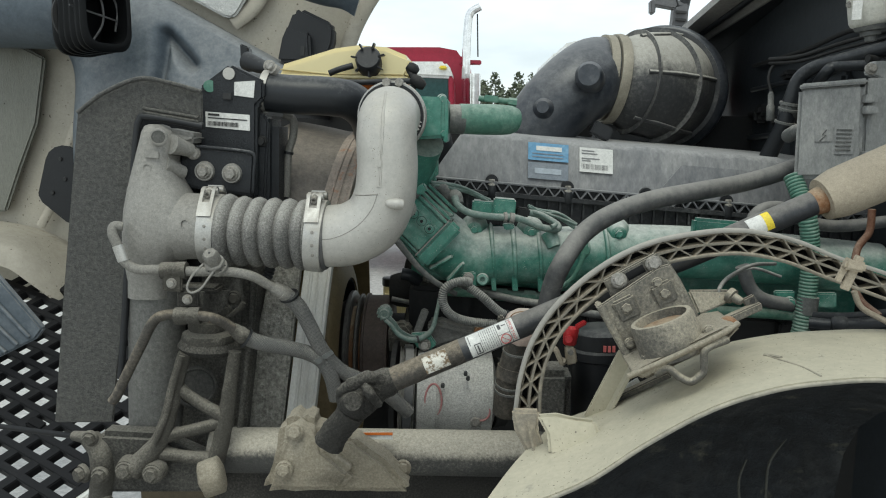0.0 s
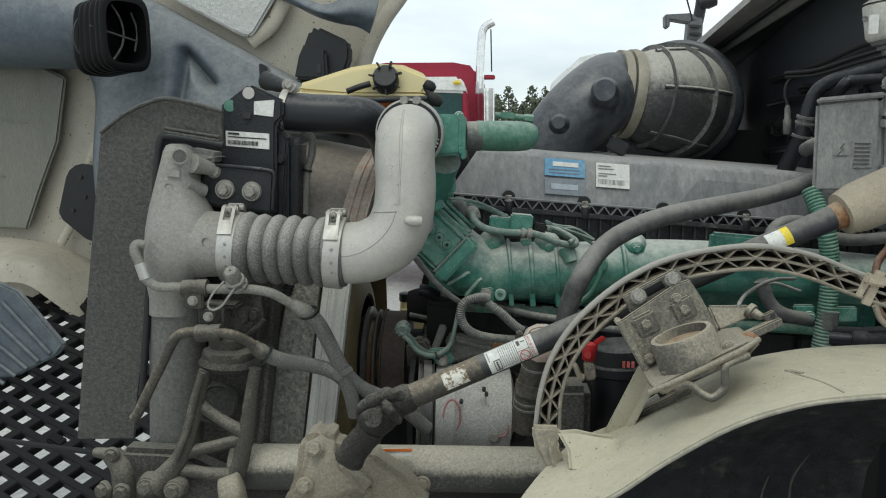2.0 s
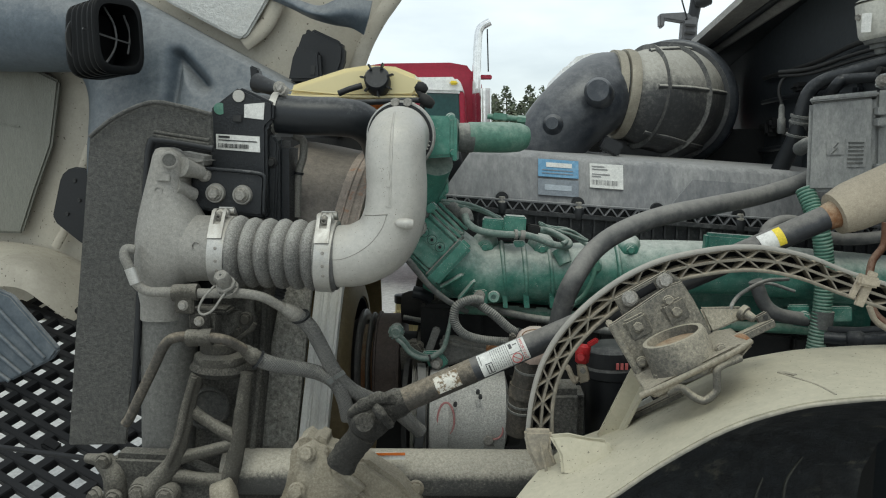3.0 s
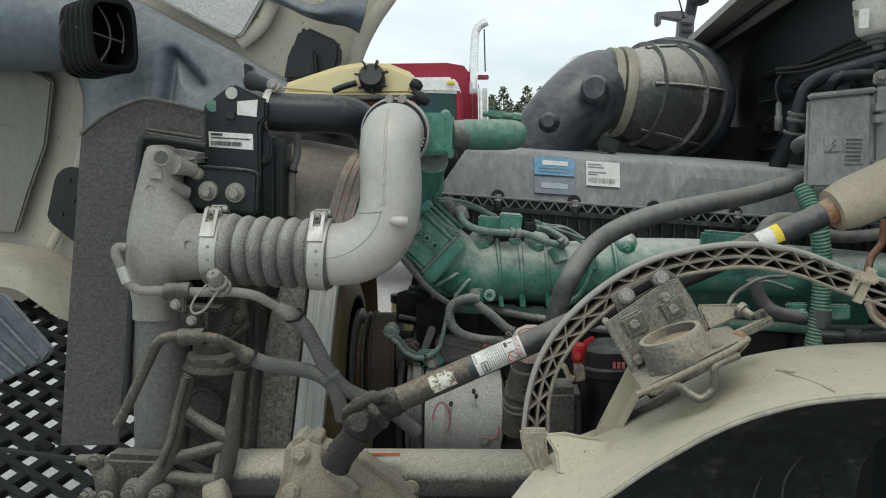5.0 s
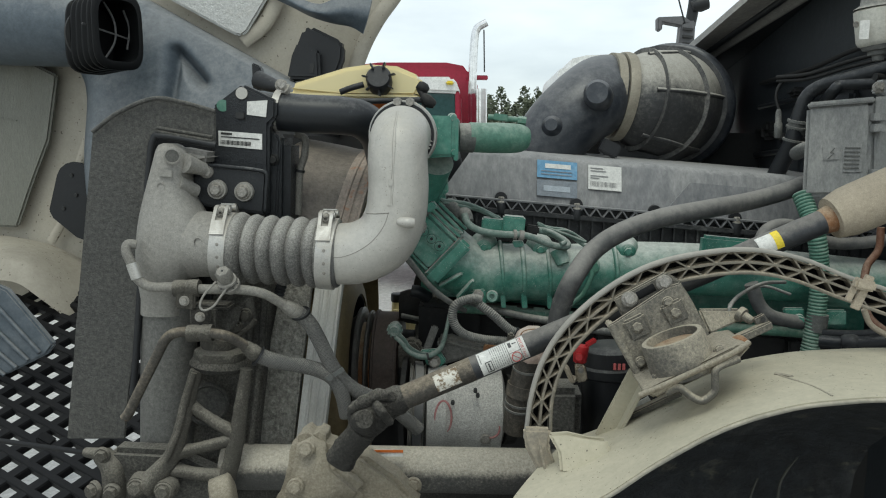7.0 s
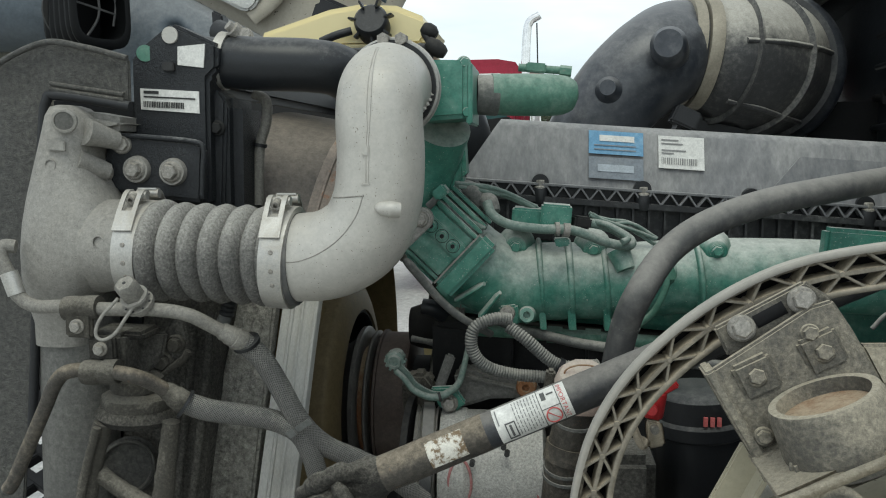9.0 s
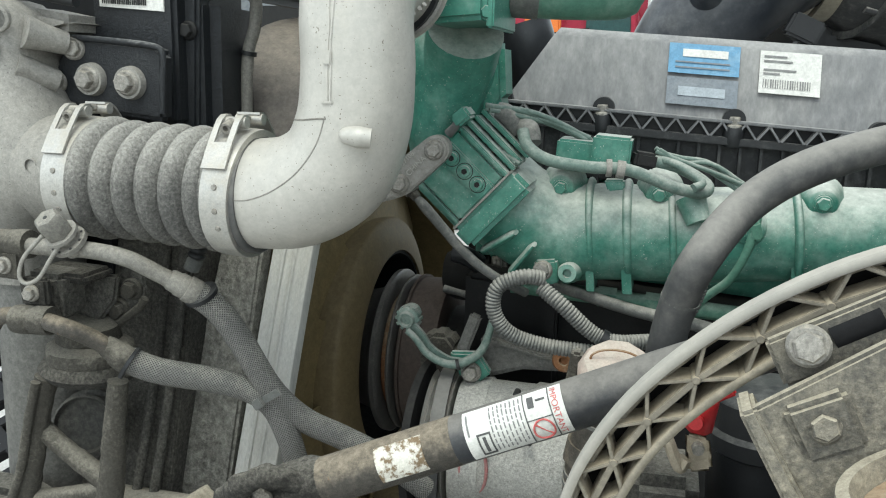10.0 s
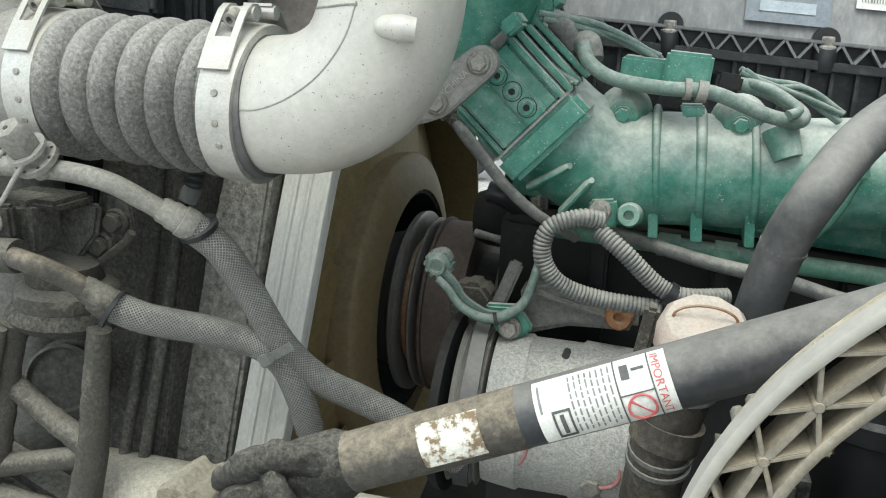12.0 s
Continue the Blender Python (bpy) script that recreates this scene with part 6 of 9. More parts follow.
def build_bellows():
    p0, p1 = V((-0.371, 1.374, 1.546)), V((-0.179, 1.360, 1.541))
    b = thing("charge_air_bellows", p0.lerp(p1, 0.5), "dusty grey corrugated rubber charge-air hose", "hose")
    prof = [(0, 0.054)]
    n = 6
    for k in range(n):
        for s, r in ((0.02, 0.049), (0.1, 0.0535), (0.25, 0.0605), (0.5, 0.063), (0.75, 0.0605), (0.9, 0.0535), (0.98, 0.049)):
            prof.append((0.06 + 0.86 * (k + s) / n, r * (1.0 if k else 1.04)))
    prof.append((1, 0.052))
    part("bellows", lathe(p0, p1, prof, 40), "bellows", b, smooth=60)
    part("cuff", lathe(p0.lerp(p1, -0.02), p0.lerp(p1, 0.09), [(0, 0.0585), (0, 0.0605), (1, 0.0605), (1, 0.0585)], 40), "bellows", b)
    part("cuff", lathe(p0.lerp(p1, 0.90), p0.lerp(p1, 1.02), [(0, 0.057), (0, 0.0595), (1, 0.0595), (1, 0.057)], 40), "bellows", b)
    for q, x in (((-0.372, 1.374, 1.546), -0.011), ((-0.184, 1.361, 1.541), 0.0)):
        c = thing("band_clamp", (q[0], q[1], q[2] + 0.06), "bright steel spring band clamp round the charge-air hose", "clamp", "band clamps")
        part("band", lathe((q[0] - 0.014, q[1], q[2] + 0.001), (q[0] + 0.014, q[1], q[2] - 0.001), [(0, 0.0605), (0, 0.0635), (0.1, 0.064), (0.9, 0.064), (1, 0.0635), (1, 0.0605)], 48), "steel", c)
        def on_band(dx, turn, r):
            return V((q[0] + dx, q[1] - r * math.cos(radians(turn)), q[2] + r * math.sin(radians(turn))))

        def strap(x0, x1, arc, thick=0.0022):
            bm = bmesh.new()
            rows = [[bm.verts.new(on_band(dx, turn, r + t)) for dx, t in ((x0, 0), (x1, 0), (x1, thick), (x0, thick))] for turn, r in arc]
            for a, b in zip(rows, rows[1:]):
                for k in range(4):
                    bm.faces.new((a[k], a[(k + 1) % 4], b[(k + 1) % 4], b[k]))
            bm.faces.new(rows[0]), bm.faces.new(rows[-1][::-1])
            return bm

        part("tongue", strap(-0.0125, 0.0125, [(27, 0.0655), (33, 0.0650), (40, 0.0655), (46, 0.0665), (50, 0.0675)]), "steel", c)
        for x0, x1 in ((-0.0125, -0.0065), (0.0065, 0.0125)):
            part("prong", strap(x0, x1, [(49.5, 0.0674), (56, 0.0695), (63, 0.073), (69, 0.0765), (75, 0.078), (81, 0.0765), (84, 0.072)]), "steel", c)
        for turn, r in ((75, 0.0725), (101, 0.0725)):
            part("trunnion", sweep([on_band(-0.0145, turn, r), on_band(0.0145, turn, r)], 0.0056, 16, smooth=False), "steel", c)
        part("back_strap", strap(-0.0125, 0.0125, [(97, 0.077), (103, 0.078), (110, 0.0755), (118, 0.0705), (128, 0.066), (140, 0.0645)]), "steel", c)
        part("t_bolt", sweep([on_band(0, 70, 0.0735), on_band(0, 88, 0.0735), on_band(0, 108, 0.0745)], 0.0036, 10, smooth=False), "bolt", c)
        part("bolt_head", lathe(on_band(0, 72, 0.0732), on_band(0, 62, 0.0735), [(0, 0.0055), (1, 0.0055), (1, 0.003), (0.6, 0.0025)], 14), "bolt", c)
        for turn in (12, -8, -24):
            part("rivet", lathe(on_band(0.002, turn, 0.0635), on_band(0.002, turn, 0.0652), [(0, 0.0032), (1, 0.0026)], 10), "bolt", c)


def build_silver_pipe():
    p = thing("charge_air_pipe", (-0.082, 1.357, 1.511), "smooth silver cast charge-air elbow pipe", "pipe")
    line = [(-0.19, 1.362, 1.541), (-0.164, 1.36, 1.541), (-0.123, 1.357, 1.547), (-0.085, 1.355, 1.571), (-0.066, 1.354, 1.612), (-0.061, 1.354, 1.662), (-0.063, 1.356, 1.706), (-0.063, 1.366, 1.735), (-0.063, 1.396, 1.75), (-0.063, 1.432, 1.752), (-0.064, 1.466, 1.752)]
    part("pipe", sweep(line, [0.054, 0.0545, 0.055, 0.055, 0.0535, 0.0525, 0.052, 0.052, 0.052, 0.053, 0.055], 40, 8), "pipe", p)
    skin = BVHTree.FromBMesh(sweep(line, [0.054, 0.0545, 0.055, 0.055, 0.0535, 0.0525, 0.052, 0.052, 0.052, 0.053, 0.055], 40, 8))

    def laid(pts, lift=0.0, steps=6):
        out = []
        for g in smooth_path(pts, steps):
            near, nrm, *_ = skin.find_nearest(g)
            out.append(near + nrm * lift)
        return out

    part("collar", lathe((-0.176, 1.361, 1.540), (-0.166, 1.361, 1.540), [(0, 0.055), (0, 0.0592), (0.8, 0.0592), (1, 0.0575), (1, 0.055)], 48), "hose", p, "dark rubber cuff end")
    for side in (-0.0026, 0.0026):
        part("seam", sweep(laid([(-0.069 + side, 1.285, 1.634), (-0.069 + side, 1.285, 1.672), (-0.067 + side, 1.285, 1.705), (-0.066 + side, 1.290, 1.735), (-0.066 + side, 1.310, 1.785), (-0.066 + side, 1.350, 1.815)]), 0.0012, 6, smooth=False), "pipe", p)
    part("seam_end", box(laid([(-0.069, 1.30, 1.634), (-0.069, 1.30, 1.634)])[0], (0.011, 0.004, 0.003), (0, 0, 0), 0.001), "pipe", p)
    part("boss", box(laid([(-0.069, 1.30, 1.672), (-0.069, 1.30, 1.672)])[0], (0.008, 0.006, 0.012), (0, 2, 0), 0.001), "pipe", p)
    part("cross_seam", sweep(laid([(-0.108, 1.33, 1.615), (-0.095, 1.31, 1.618), (-0.080, 1.30, 1.620), (-0.071, 1.30, 1.620)], 0.0002), 0.0009, 6, smooth=False), "tube", p)
    for k in range(8):
        g = laid([V((-0.012, 1.395, 1.700)).lerp(V((-0.012, 1.440, 1.750)), k / 7)] * 2)[0]
        part("weld_bead", box(g, (0.007, 0.006, 0.0035), (0, 30, 20), 0.001), "pipe", p)
    part("web", plate([(-0.080, 1.327, 1.617), (-0.108, 1.327, 1.617), (-0.118, 1.327, 1.613), (-0.1245, 1.329, 1.603), (-0.1255, 1.331, 1.568), (-0.095, 1.329, 1.575)], 0.040, 0.006), "pipe", p)
    g = laid([(-0.046, 1.31, 1.606), (-0.046, 1.31, 1.606)])[0]
    part("nub", sweep([g + V((0.014, -0.002, -0.001)), g + V((0.004, -0.005, 0.0)), g + V((-0.008, -0.004, 0.001)), g + V((-0.016, 0.001, 0.001))], [0.0085, 0.0095, 0.0075, 0.002], 16), "pipe", p)
    # darker thread on the skin, painting the shadow in the parting groove
    part("parting_line_shade", sweep(laid([(-0.168, 1.305, 1.542), (-0.149, 1.305, 1.544), (-0.124, 1.305, 1.554), (-0.099, 1.305, 1.572), (-0.080, 1.305, 1.597), (-0.071, 1.305, 1.622)], 0.0002), 0.0007, 6, smooth=False), "cast", p)
    c = thing("v_band_clamp", (-0.057, 1.421, 1.809), "thin steel band clamp at the top of the silver pipe", "clamp")
    a = V((-0.064, 1.442, 1.752))
    b = a + V((0.08, 1, 0.0)).normalized() * 0.012
    part("band", lathe(a, b, [(0, 0.050), (0, 0.0625), (0.25, 0.0640), (0.5, 0.061), (0.75, 0.0640), (1, 0.0625), (1, 0.050)], 56), "steel", c)
    # gasket: black ring put in for the dark gap inside the band
    part("gasket", lathe(a - (b - a) * 0.5, a, [(0, 0.045), (0, 0.0595), (1, 0.0595), (1, 0.045)], 48), "black", c)
    for q in ((-0.073, 1.445, 1.812), (-0.050, 1.445, 1.812)):
        part("nut", lathe(q, (q[0], q[1] - 0.014, q[2]), [(0, 0.009), (1, 0.008)], 6), "bolt", c)
    part("t_bolt", sweep([(-0.085, 1.450, 1.809), (-0.039, 1.450, 1.809)], 0.004, 10, smooth=False), "bolt", c)
    s = thing("pipe_stay", (-0.078, 1.538, 1.534), "cast lug bolting the silver pipe to the throttle block", "bracket")
    top, low = V((-0.040, 1.536, 1.574)), V((-0.078, 1.527, 1.534))
    run = (low - top).normalized()
    wide = run.cross(V((0, 1, 0))).normalized()
    rim = [top + (wide * math.cos(q) - run * math.sin(q)) * 0.0165 for q in np.linspace(0, math.pi, 11)]
    rim += [low - wide * a + run * b for a, b in ((0.023, 0.0), (0.025, 0.030), (0.020, 0.047), (0.011, 0.045), (0.003, 0.036), (-0.0065, 0.0205), (-0.012, 0.009), (-0.0145, 0.0))]
    part("stay", plate(rim, 0.020, 0.003), "cast", s)
    edge = [p.lerp((top + low) / 2, 0.09) for p in rim]
    part("raised_face", plate([p - V((0, 0.0006, 0)) for p in edge], 0.004, 0.001), "cast", s)
    for p in (top, low):
        part("washer", lathe(p + V((0, 0.002, 0)), p - V((0.0003, 0.0032, -0.0003)), [(0, 0.0112), (0.8, 0.0112), (1, 0.0102)], 24), "bolt", s)
        bolt(p - V((0, 0.003, 0)), (0.1, -1, 0.1), 0.0085, s, high=0.007)
    ring = low + run * 0.024 - wide * 0.013
    part("ring", lathe(ring - V((0, 0.0022, 0)), ring + V((0, 0.002, 0)), [(0, 0.0052), (0, 0.0066), (1, 0.0066), (1, 0.0052)], 20, caps=False), "cast", s)
    for q in range(6):
        e = q * math.pi / 3
        g = ring - V((0, 0.001, 0)) + (wide * math.cos(e) + run * math.sin(e)) * 0.003
        part("dot", box(g, (0.0016, 0.0016, 0.0016), (0, 45, 0), 0), "cast", s)
    across = -wide
    for words, size, b, a in (("CHINA", 0.0092, 0.0135, -0.001), ("21837108", 0.0078, 0.0050, 0.0125)):
        text = bpy.data.curves.new("lettering", "FONT")
        text.body, text.size, text.extrude = words, size, 0.0009
        ob = new("lettering", text)
        ob.data.materials.append(M["pipe"])
        ob.parent = s
        ob.matrix_basis = Matrix.Translation(low - run * b + across * a - V(s["at"]) - V((0, 0.0012, 0))) @ Matrix((-run, across, (-run).cross(across))).transposed().to_4x4()


def build_upper_hose():
    h = thing("coolant_hose", (-0.232, 1.500, 1.791), "thick black rubber upper coolant hose", "hose")
    part("hose", sweep([(-0.310, 1.500, 1.794), (-0.254, 1.500, 1.790), (-0.190, 1.510, 1.788), (-0.150, 1.530, 1.780), (-0.124, 1.570, 1.750), (-0.117, 1.630, 1.693)], 0.0365, 26), "rubber", h)
    part("clamp", lathe((-0.315, 1.500, 1.796), (-0.302, 1.500, 1.794), [(0, 0.036), (0, 0.0395), (1, 0.0395), (1, 0.036)], 36), "steel", h, "steel clamp")
    part("clamp_screw", lathe((-0.295, 1.480, 1.841), (-0.286, 1.490, 1.832), [(0, 0.007), (0.4, 0.007), (0.5, 0.011), (1, 0.011)], 12), "bolt", h)
    part("neck", sweep([(-0.349, 1.510, 1.798), (-0.308, 1.500, 1.794)], 0.033, 24, smooth=False), "black", h)


def build_expansion_tank():
    t = thing("expansion_tank", (-0.197, 1.755, 1.838), "yellowed translucent coolant expansion tank", "tank")
    part("tank_body", plate([(-0.338, 1.693, 1.842), (-0.330, 1.693, 1.859), (-0.211, 1.693, 1.896), (-0.163, 1.693, 1.903), (-0.102, 1.693, 1.900), (-0.052, 1.693, 1.880), (-0.044, 1.693, 1.861), (-0.060, 1.693, 1.834), (-0.223, 1.693, 1.832)], 0.22, 0.045), "tank", t)
    part("seam", plate([(-0.337, 1.688, 1.841), (-0.056, 1.688, 1.838), (-0.056, 1.688, 1.834), (-0.337, 1.688, 1.835)], 0.22, 0.001), "tank", t)
    c = V((-0.137, 1.673, 1.871))
    cap = part("cap", lathe((c.x, c.y + 0.03, c.z - 0.012), (c.x, c.y - 0.01, c.z + 0.004), [(0, 0.025), (0.3, 0.027), (0.9, 0.027), (1, 0.023)], 28), "black", t, "black notched screw cap")
    for k in range(7):
        a = 2 * math.pi * k / 7 + 0.3
        part("lug", box((c.x + 0.029 * math.cos(a), c.y - 0.0, c.z + 0.029 * math.sin(a)), (0.014, 0.024, 0.0035), (0, -math.degrees(a), 0), 0.001), "black", cap)
    part("overflow_tube", sweep([(-0.219, 1.673, 1.842), (-0.196, 1.673, 1.851), (-0.170, 1.678, 1.859)], 0.0065, 12), "black", t)
    part("lower_hose", sweep([(-0.268, 1.673, 1.828), (-0.168, 1.653, 1.823), (-0.055, 1.632, 1.826), (-0.032, 1.632, 1.822)], 0.006, 12), "black", t)
    f = thing("hose_fitting", (-0.043, 1.632, 1.838), "grimy bleed fittings beside the expansion tank", "fitting")
    part("fitting", lathe((-0.053, 1.653, 1.859), (-0.032, 1.653, 1.845), [(0, 0.008), (0.3, 0.012), (0.7, 0.012), (1, 0.007)], 8), "soot_and_shade", f)
    part("fitting", lathe((-0.043, 1.632, 1.833), (-0.016, 1.632, 1.815), [(0, 0.01), (0.4, 0.013), (0.8, 0.011), (1, 0.007)], 8), "soot_and_shade", f)
    part("fitting", sweep([(-0.051, 1.653, 1.851), (-0.038, 1.642, 1.827), (-0.040, 1.632, 1.810)], 0.006, 10), "soot_and_shade", f)
    part("orange_bar", plate([(-0.203, 1.816, 1.834), (-0.127, 1.816, 1.835), (-0.127, 1.816, 1.810), (-0.203, 1.816, 1.808)], 0.02, 0.003), "orange", f, "orange painted bar")


def build_module():
    m = thing("control_module", (-0.375, 1.460, 1.629), "black electronic control module with a white paper label", "control module")
    part("housing", plate([(-0.420, 1.450, 1.799), (-0.363, 1.450, 1.841), (-0.299, 1.450, 1.812), (-0.300, 1.450, 1.780), (-0.313, 1.450, 1.768), (-0.316, 1.450, 1.598), (-0.424, 1.450, 1.600)], 0.05, 0.005), "module", m)
    part("mount", plate([(-0.428, 1.420, 1.694), (-0.320, 1.420, 1.684), (-0.310, 1.420, 1.676), (-0.315, 1.420, 1.603), (-0.403, 1.420, 1.611), (-0.463, 1.420, 1.623), (-0.471, 1.420, 1.634)], 0.02, 0.005), "module", m)
    part("rim", sweep([(-0.426, 1.418, 1.692), (-0.368, 1.418, 1.688), (-0.321, 1.418, 1.683), (-0.310, 1.418, 1.674), (-0.312, 1.418, 1.643), (-0.314, 1.418, 1.612)], 0.0035, 8), "module", m)
    part("spot", lathe((-0.363, 1.450, 1.824), (-0.363, 1.447, 1.824), [(0, 0.011), (1, 0.011)], 24), "pipe", m, "pale round hole")
    part("sticker", plate([(-0.353, 1.448, 1.809), (-0.315, 1.448, 1.812), (-0.318, 1.448, 1.781), (-0.354, 1.448, 1.785)], 0.003, 0), "white", m, "blank torn white sticker")
    part("dot", lathe((-0.400, 1.451, 1.801), (-0.399, 1.448, 1.801), [(0, 0.011), (1, 0.011)], 20), "greenhose", m, "green inspection dot")
    lab = part("label", plate([(-0.408, 1.448, 1.755), (-0.326, 1.448, 1.750), (-0.326, 1.448, 1.721), (-0.408, 1.448, 1.727)], 0.003, 0), "white", m, "white label with print and a bar code")
    part("print", plate([(-0.403, 1.447, 1.752), (-0.382, 1.447, 1.751), (-0.382, 1.447, 1.747), (-0.403, 1.447, 1.748)], 0.001, 0), "ink", lab)
    part("print", plate([(-0.403, 1.447, 1.745), (-0.331, 1.447, 1.741), (-0.331, 1.447, 1.739), (-0.403, 1.447, 1.743)], 0.001, 0), "ink", lab)
    rng = random.Random(2)
    for k in range(24):
        x = (-0.403, 1.447, 1.739)
        part("print", box((x[0] + 0.0024 * k, x[1], x[2] - 0.005 - 0.00012 * k), (rng.choice((0.0007, 0.001, 0.0015)), 0.001, 0.008), (0, 0, 0), 0), "ink", lab)
    part("socket", box((-0.366, 1.447, 1.783), (0.016, 0.006, 0.012), (0, 3, 0), 0.001), "ink", m)
    for p in ((-0.402, 1.424, 1.647), (-0.352, 1.424, 1.644)):
        part("washer", lathe((p[0], p[1] + 0.004, p[2]), (p[0], p[1] - 0.012, p[2]), [(0, 0.018), (0.5, 0.0185), (1, 0.017)], 24), "cast", m)
        bolt((p[0], p[1] - 0.012, p[2]), (0, -1, 0), 0.0105, m)
    for p in ((-0.421, 1.416, 1.680), (-0.448, 1.416, 1.643)):
        bolt(p, (0.3, -1, 0), 0.0095, m)


def build_radiator():
    r = thing("radiator", (-0.354, 1.600, 1.073), "mud-spattered black radiator with a side frame", "radiator")
    part("side_tank", plate([(-0.375, 1.500, 1.571), (-0.322, 1.500, 1.572), (-0.337, 1.399, 1.113), (-0.387, 1.398, 1.111)], 0.10, 0.010), "grit", r)
    part("core", box((-0.50, 2.02, 1.20), (0.240, 0.865, 1.000), (0, 0, 0), 0.004), "core", r, "brown finned radiator core")
    part("lower_frame", plate([(-0.437, 1.512, 1.569), (-0.320, 1.512, 1.571), (-0.338, 1.395, 1.060), (-0.472, 1.393, 1.055)], 0.03, 0.004), "grit", r)
    part("channel", sweep([(-0.347, 1.478, 1.574), (-0.355, 1.449, 1.352), (-0.365, 1.379, 1.121)], 0.006, 8), "grit", r)
    part("channel", sweep([(-0.325, 1.478, 1.542), (-0.332, 1.449, 1.352), (-0.342, 1.380, 1.122)], 0.006, 8), "grit", r)
    part("top_tank", plate([(-0.360, 1.530, 1.825), (-0.329, 1.530, 1.834), (-0.330, 1.530, 1.752), (-0.361, 1.530, 1.752)], 0.9, 0.012), "black", r)
    part("side_flange", plate([(-0.319, 1.470, 1.751), (-0.307, 1.470, 1.754), (-0.297, 1.470, 1.740), (-0.307, 1.470, 1.569), (-0.331, 1.470, 1.568)], 0.05, 0.004), "module", r)
    part("shoulder", box((-0.3085, 1.528, 1.652), (0.050, 0.100, 0.184), (0, 1, 0), 0.014), "module", r, smooth=80)
    bolt((-0.310, 1.468, 1.702), (0, -1, 0), 0.008, r, "soot_and_shade")
    part("drain_tube", sweep([(-0.285, 1.545, 1.753), (-0.267, 1.545, 1.743), (-0.267, 1.543, 1.712), (-0.276, 1.541, 1.681), (-0.279, 1.540, 1.640), (-0.281, 1.540, 1.593)], 0.0075, 12), "tube", r)
    part("tie", lathe((-0.2755, 1.541, 1.682), (-0.2765, 1.541, 1.677), [(0, 0.0075), (0, 0.010), (1, 0.010), (1, 0.0075)], 12), "black", r)
    part("drain_boot", ribbed([(-0.286, 1.440, 1.482), (-0.290, 1.440, 1.466), (-0.295, 1.438, 1.448)], 0.0105, 0.007, 0.0022), "black", r, "black ribbed rubber boot")
    part("drain_end", lathe((-0.295, 1.438, 1.448), (-0.301, 1.436, 1.434), [(0, 0.008), (0.3, 0.0095), (1, 0.009)], 14), "conduit", r)
    s = thing("fan_shroud", (-0.256, 1.600, 1.089), "dusty pale fan shroud with a ribbed light edge", "fan shroud")
    part("side", plate([(-0.295, 1.535, 1.535), (-0.245, 1.535, 1.536), (-0.275, 1.430, 1.101), (-0.344, 1.430, 1.099), (-0.331, 1.501, 1.338)], 0.03, 0.004), "sideplate", s)
    # curved shell that closes the shroud over the fan
    path = [(1.365, 0.90), (1.427, 1.10), (1.488, 1.30), (1.535, 1.45), (1.552, 1.53), (1.570, 1.595), (1.605, 1.65), (1.67, 1.695), (1.78, 1.72), (1.95, 1.725), (2.3, 1.70)]

    def skirt(profile, first=0):
        rows = []
        for dx, off in profile:
            row = []
            for k, (y, z) in enumerate(path):
                (ya, za), (yb, zb) = path[max(0, k - 1)], path[min(len(path) - 1, k + 1)]
                d = math.hypot(yb - ya, zb - za)
                lip = -0.190 + (0.07 if z < 1.45 else 0.22) * (z - 1.45)
                row.append((lip + dx, y - (zb - za) / d * off, z + (yb - ya) / d * off))
            rows.append(row)
        return [row[first:] for row in rows]

    ridges = skirt([(0, -0.010), (0, 0.0), (-0.001, 0.005), (-0.006, 0.005), (-0.008, 0.001), (-0.020, 0.001), (-0.022, 0.004), (-0.025, 0.004), (-0.027, 0.001), (-0.036, 0.001), (-0.037, 0.004), (-0.041, 0.004), (-0.043, 0.001), (-0.055, 0.001), (-0.056, -0.008)])
    part("edge", sheet([row[:5] for row in ridges], 0.003, (0, 0.7, -0.7), 2), "strip", s)
    part("upper_edge", sheet([row[4:] for row in ridges], 0.003, (0, 0.7, -0.7), 2), "rustrim", s, "rust-stained upper rim")
    part("shell", sheet(skirt([(-0.056, -0.006), (-0.09, -0.004), (-0.13, 0.004), (-0.20, 0.016)], 3), 0.004, (0, 0.7, -0.7), 3), "shroud", s)
    # Sheet added to give the dark between the hose and the shell.
    part("dark_gap_sheet", plate([(-0.72, 2.350, 1.50), (-0.17, 2.350, 1.50), (-0.17, 2.350, 1.80), (-0.72, 2.350, 1.80)], 0.02, 0.004), "soot_and_shade", s, "plain sheet added for the dark gap between hose and shroud")
    part("barrel", lathe((-0.46, 1.91, 1.197), (-0.215, 1.91, 1.197), [(0, 0.403), (0.5, 0.405), (1, 0.409), (1, 0.414), (0, 0.408)], 64, caps=False), "fanring", s, "tan barrel round the fan")
    b = thing("front_shield", (-0.637, 1.420, 1.163), "dark dusty plastic air shield beside the radiator", "air shield")
    part("shield_face", plate([(-0.624, 1.400, 1.749), (-0.576, 1.400, 1.784), (-0.510, 1.400, 1.810), (-0.456, 1.400, 1.803), (-0.397, 1.400, 1.788), (-0.398, 1.400, 1.726), (-0.494, 1.400, 1.742), (-0.510, 1.400, 1.736), (-0.523, 1.400, 1.651), (-0.538, 1.400, 1.536), (-0.556, 1.400, 1.365), (-0.574, 1.400, 1.256), (-0.585, 1.400, 1.169), (-0.698, 1.400, 1.165), (-0.669, 1.400, 1.406), (-0.640, 1.400, 1.628)], 0.006, 0.002), "shield", b)
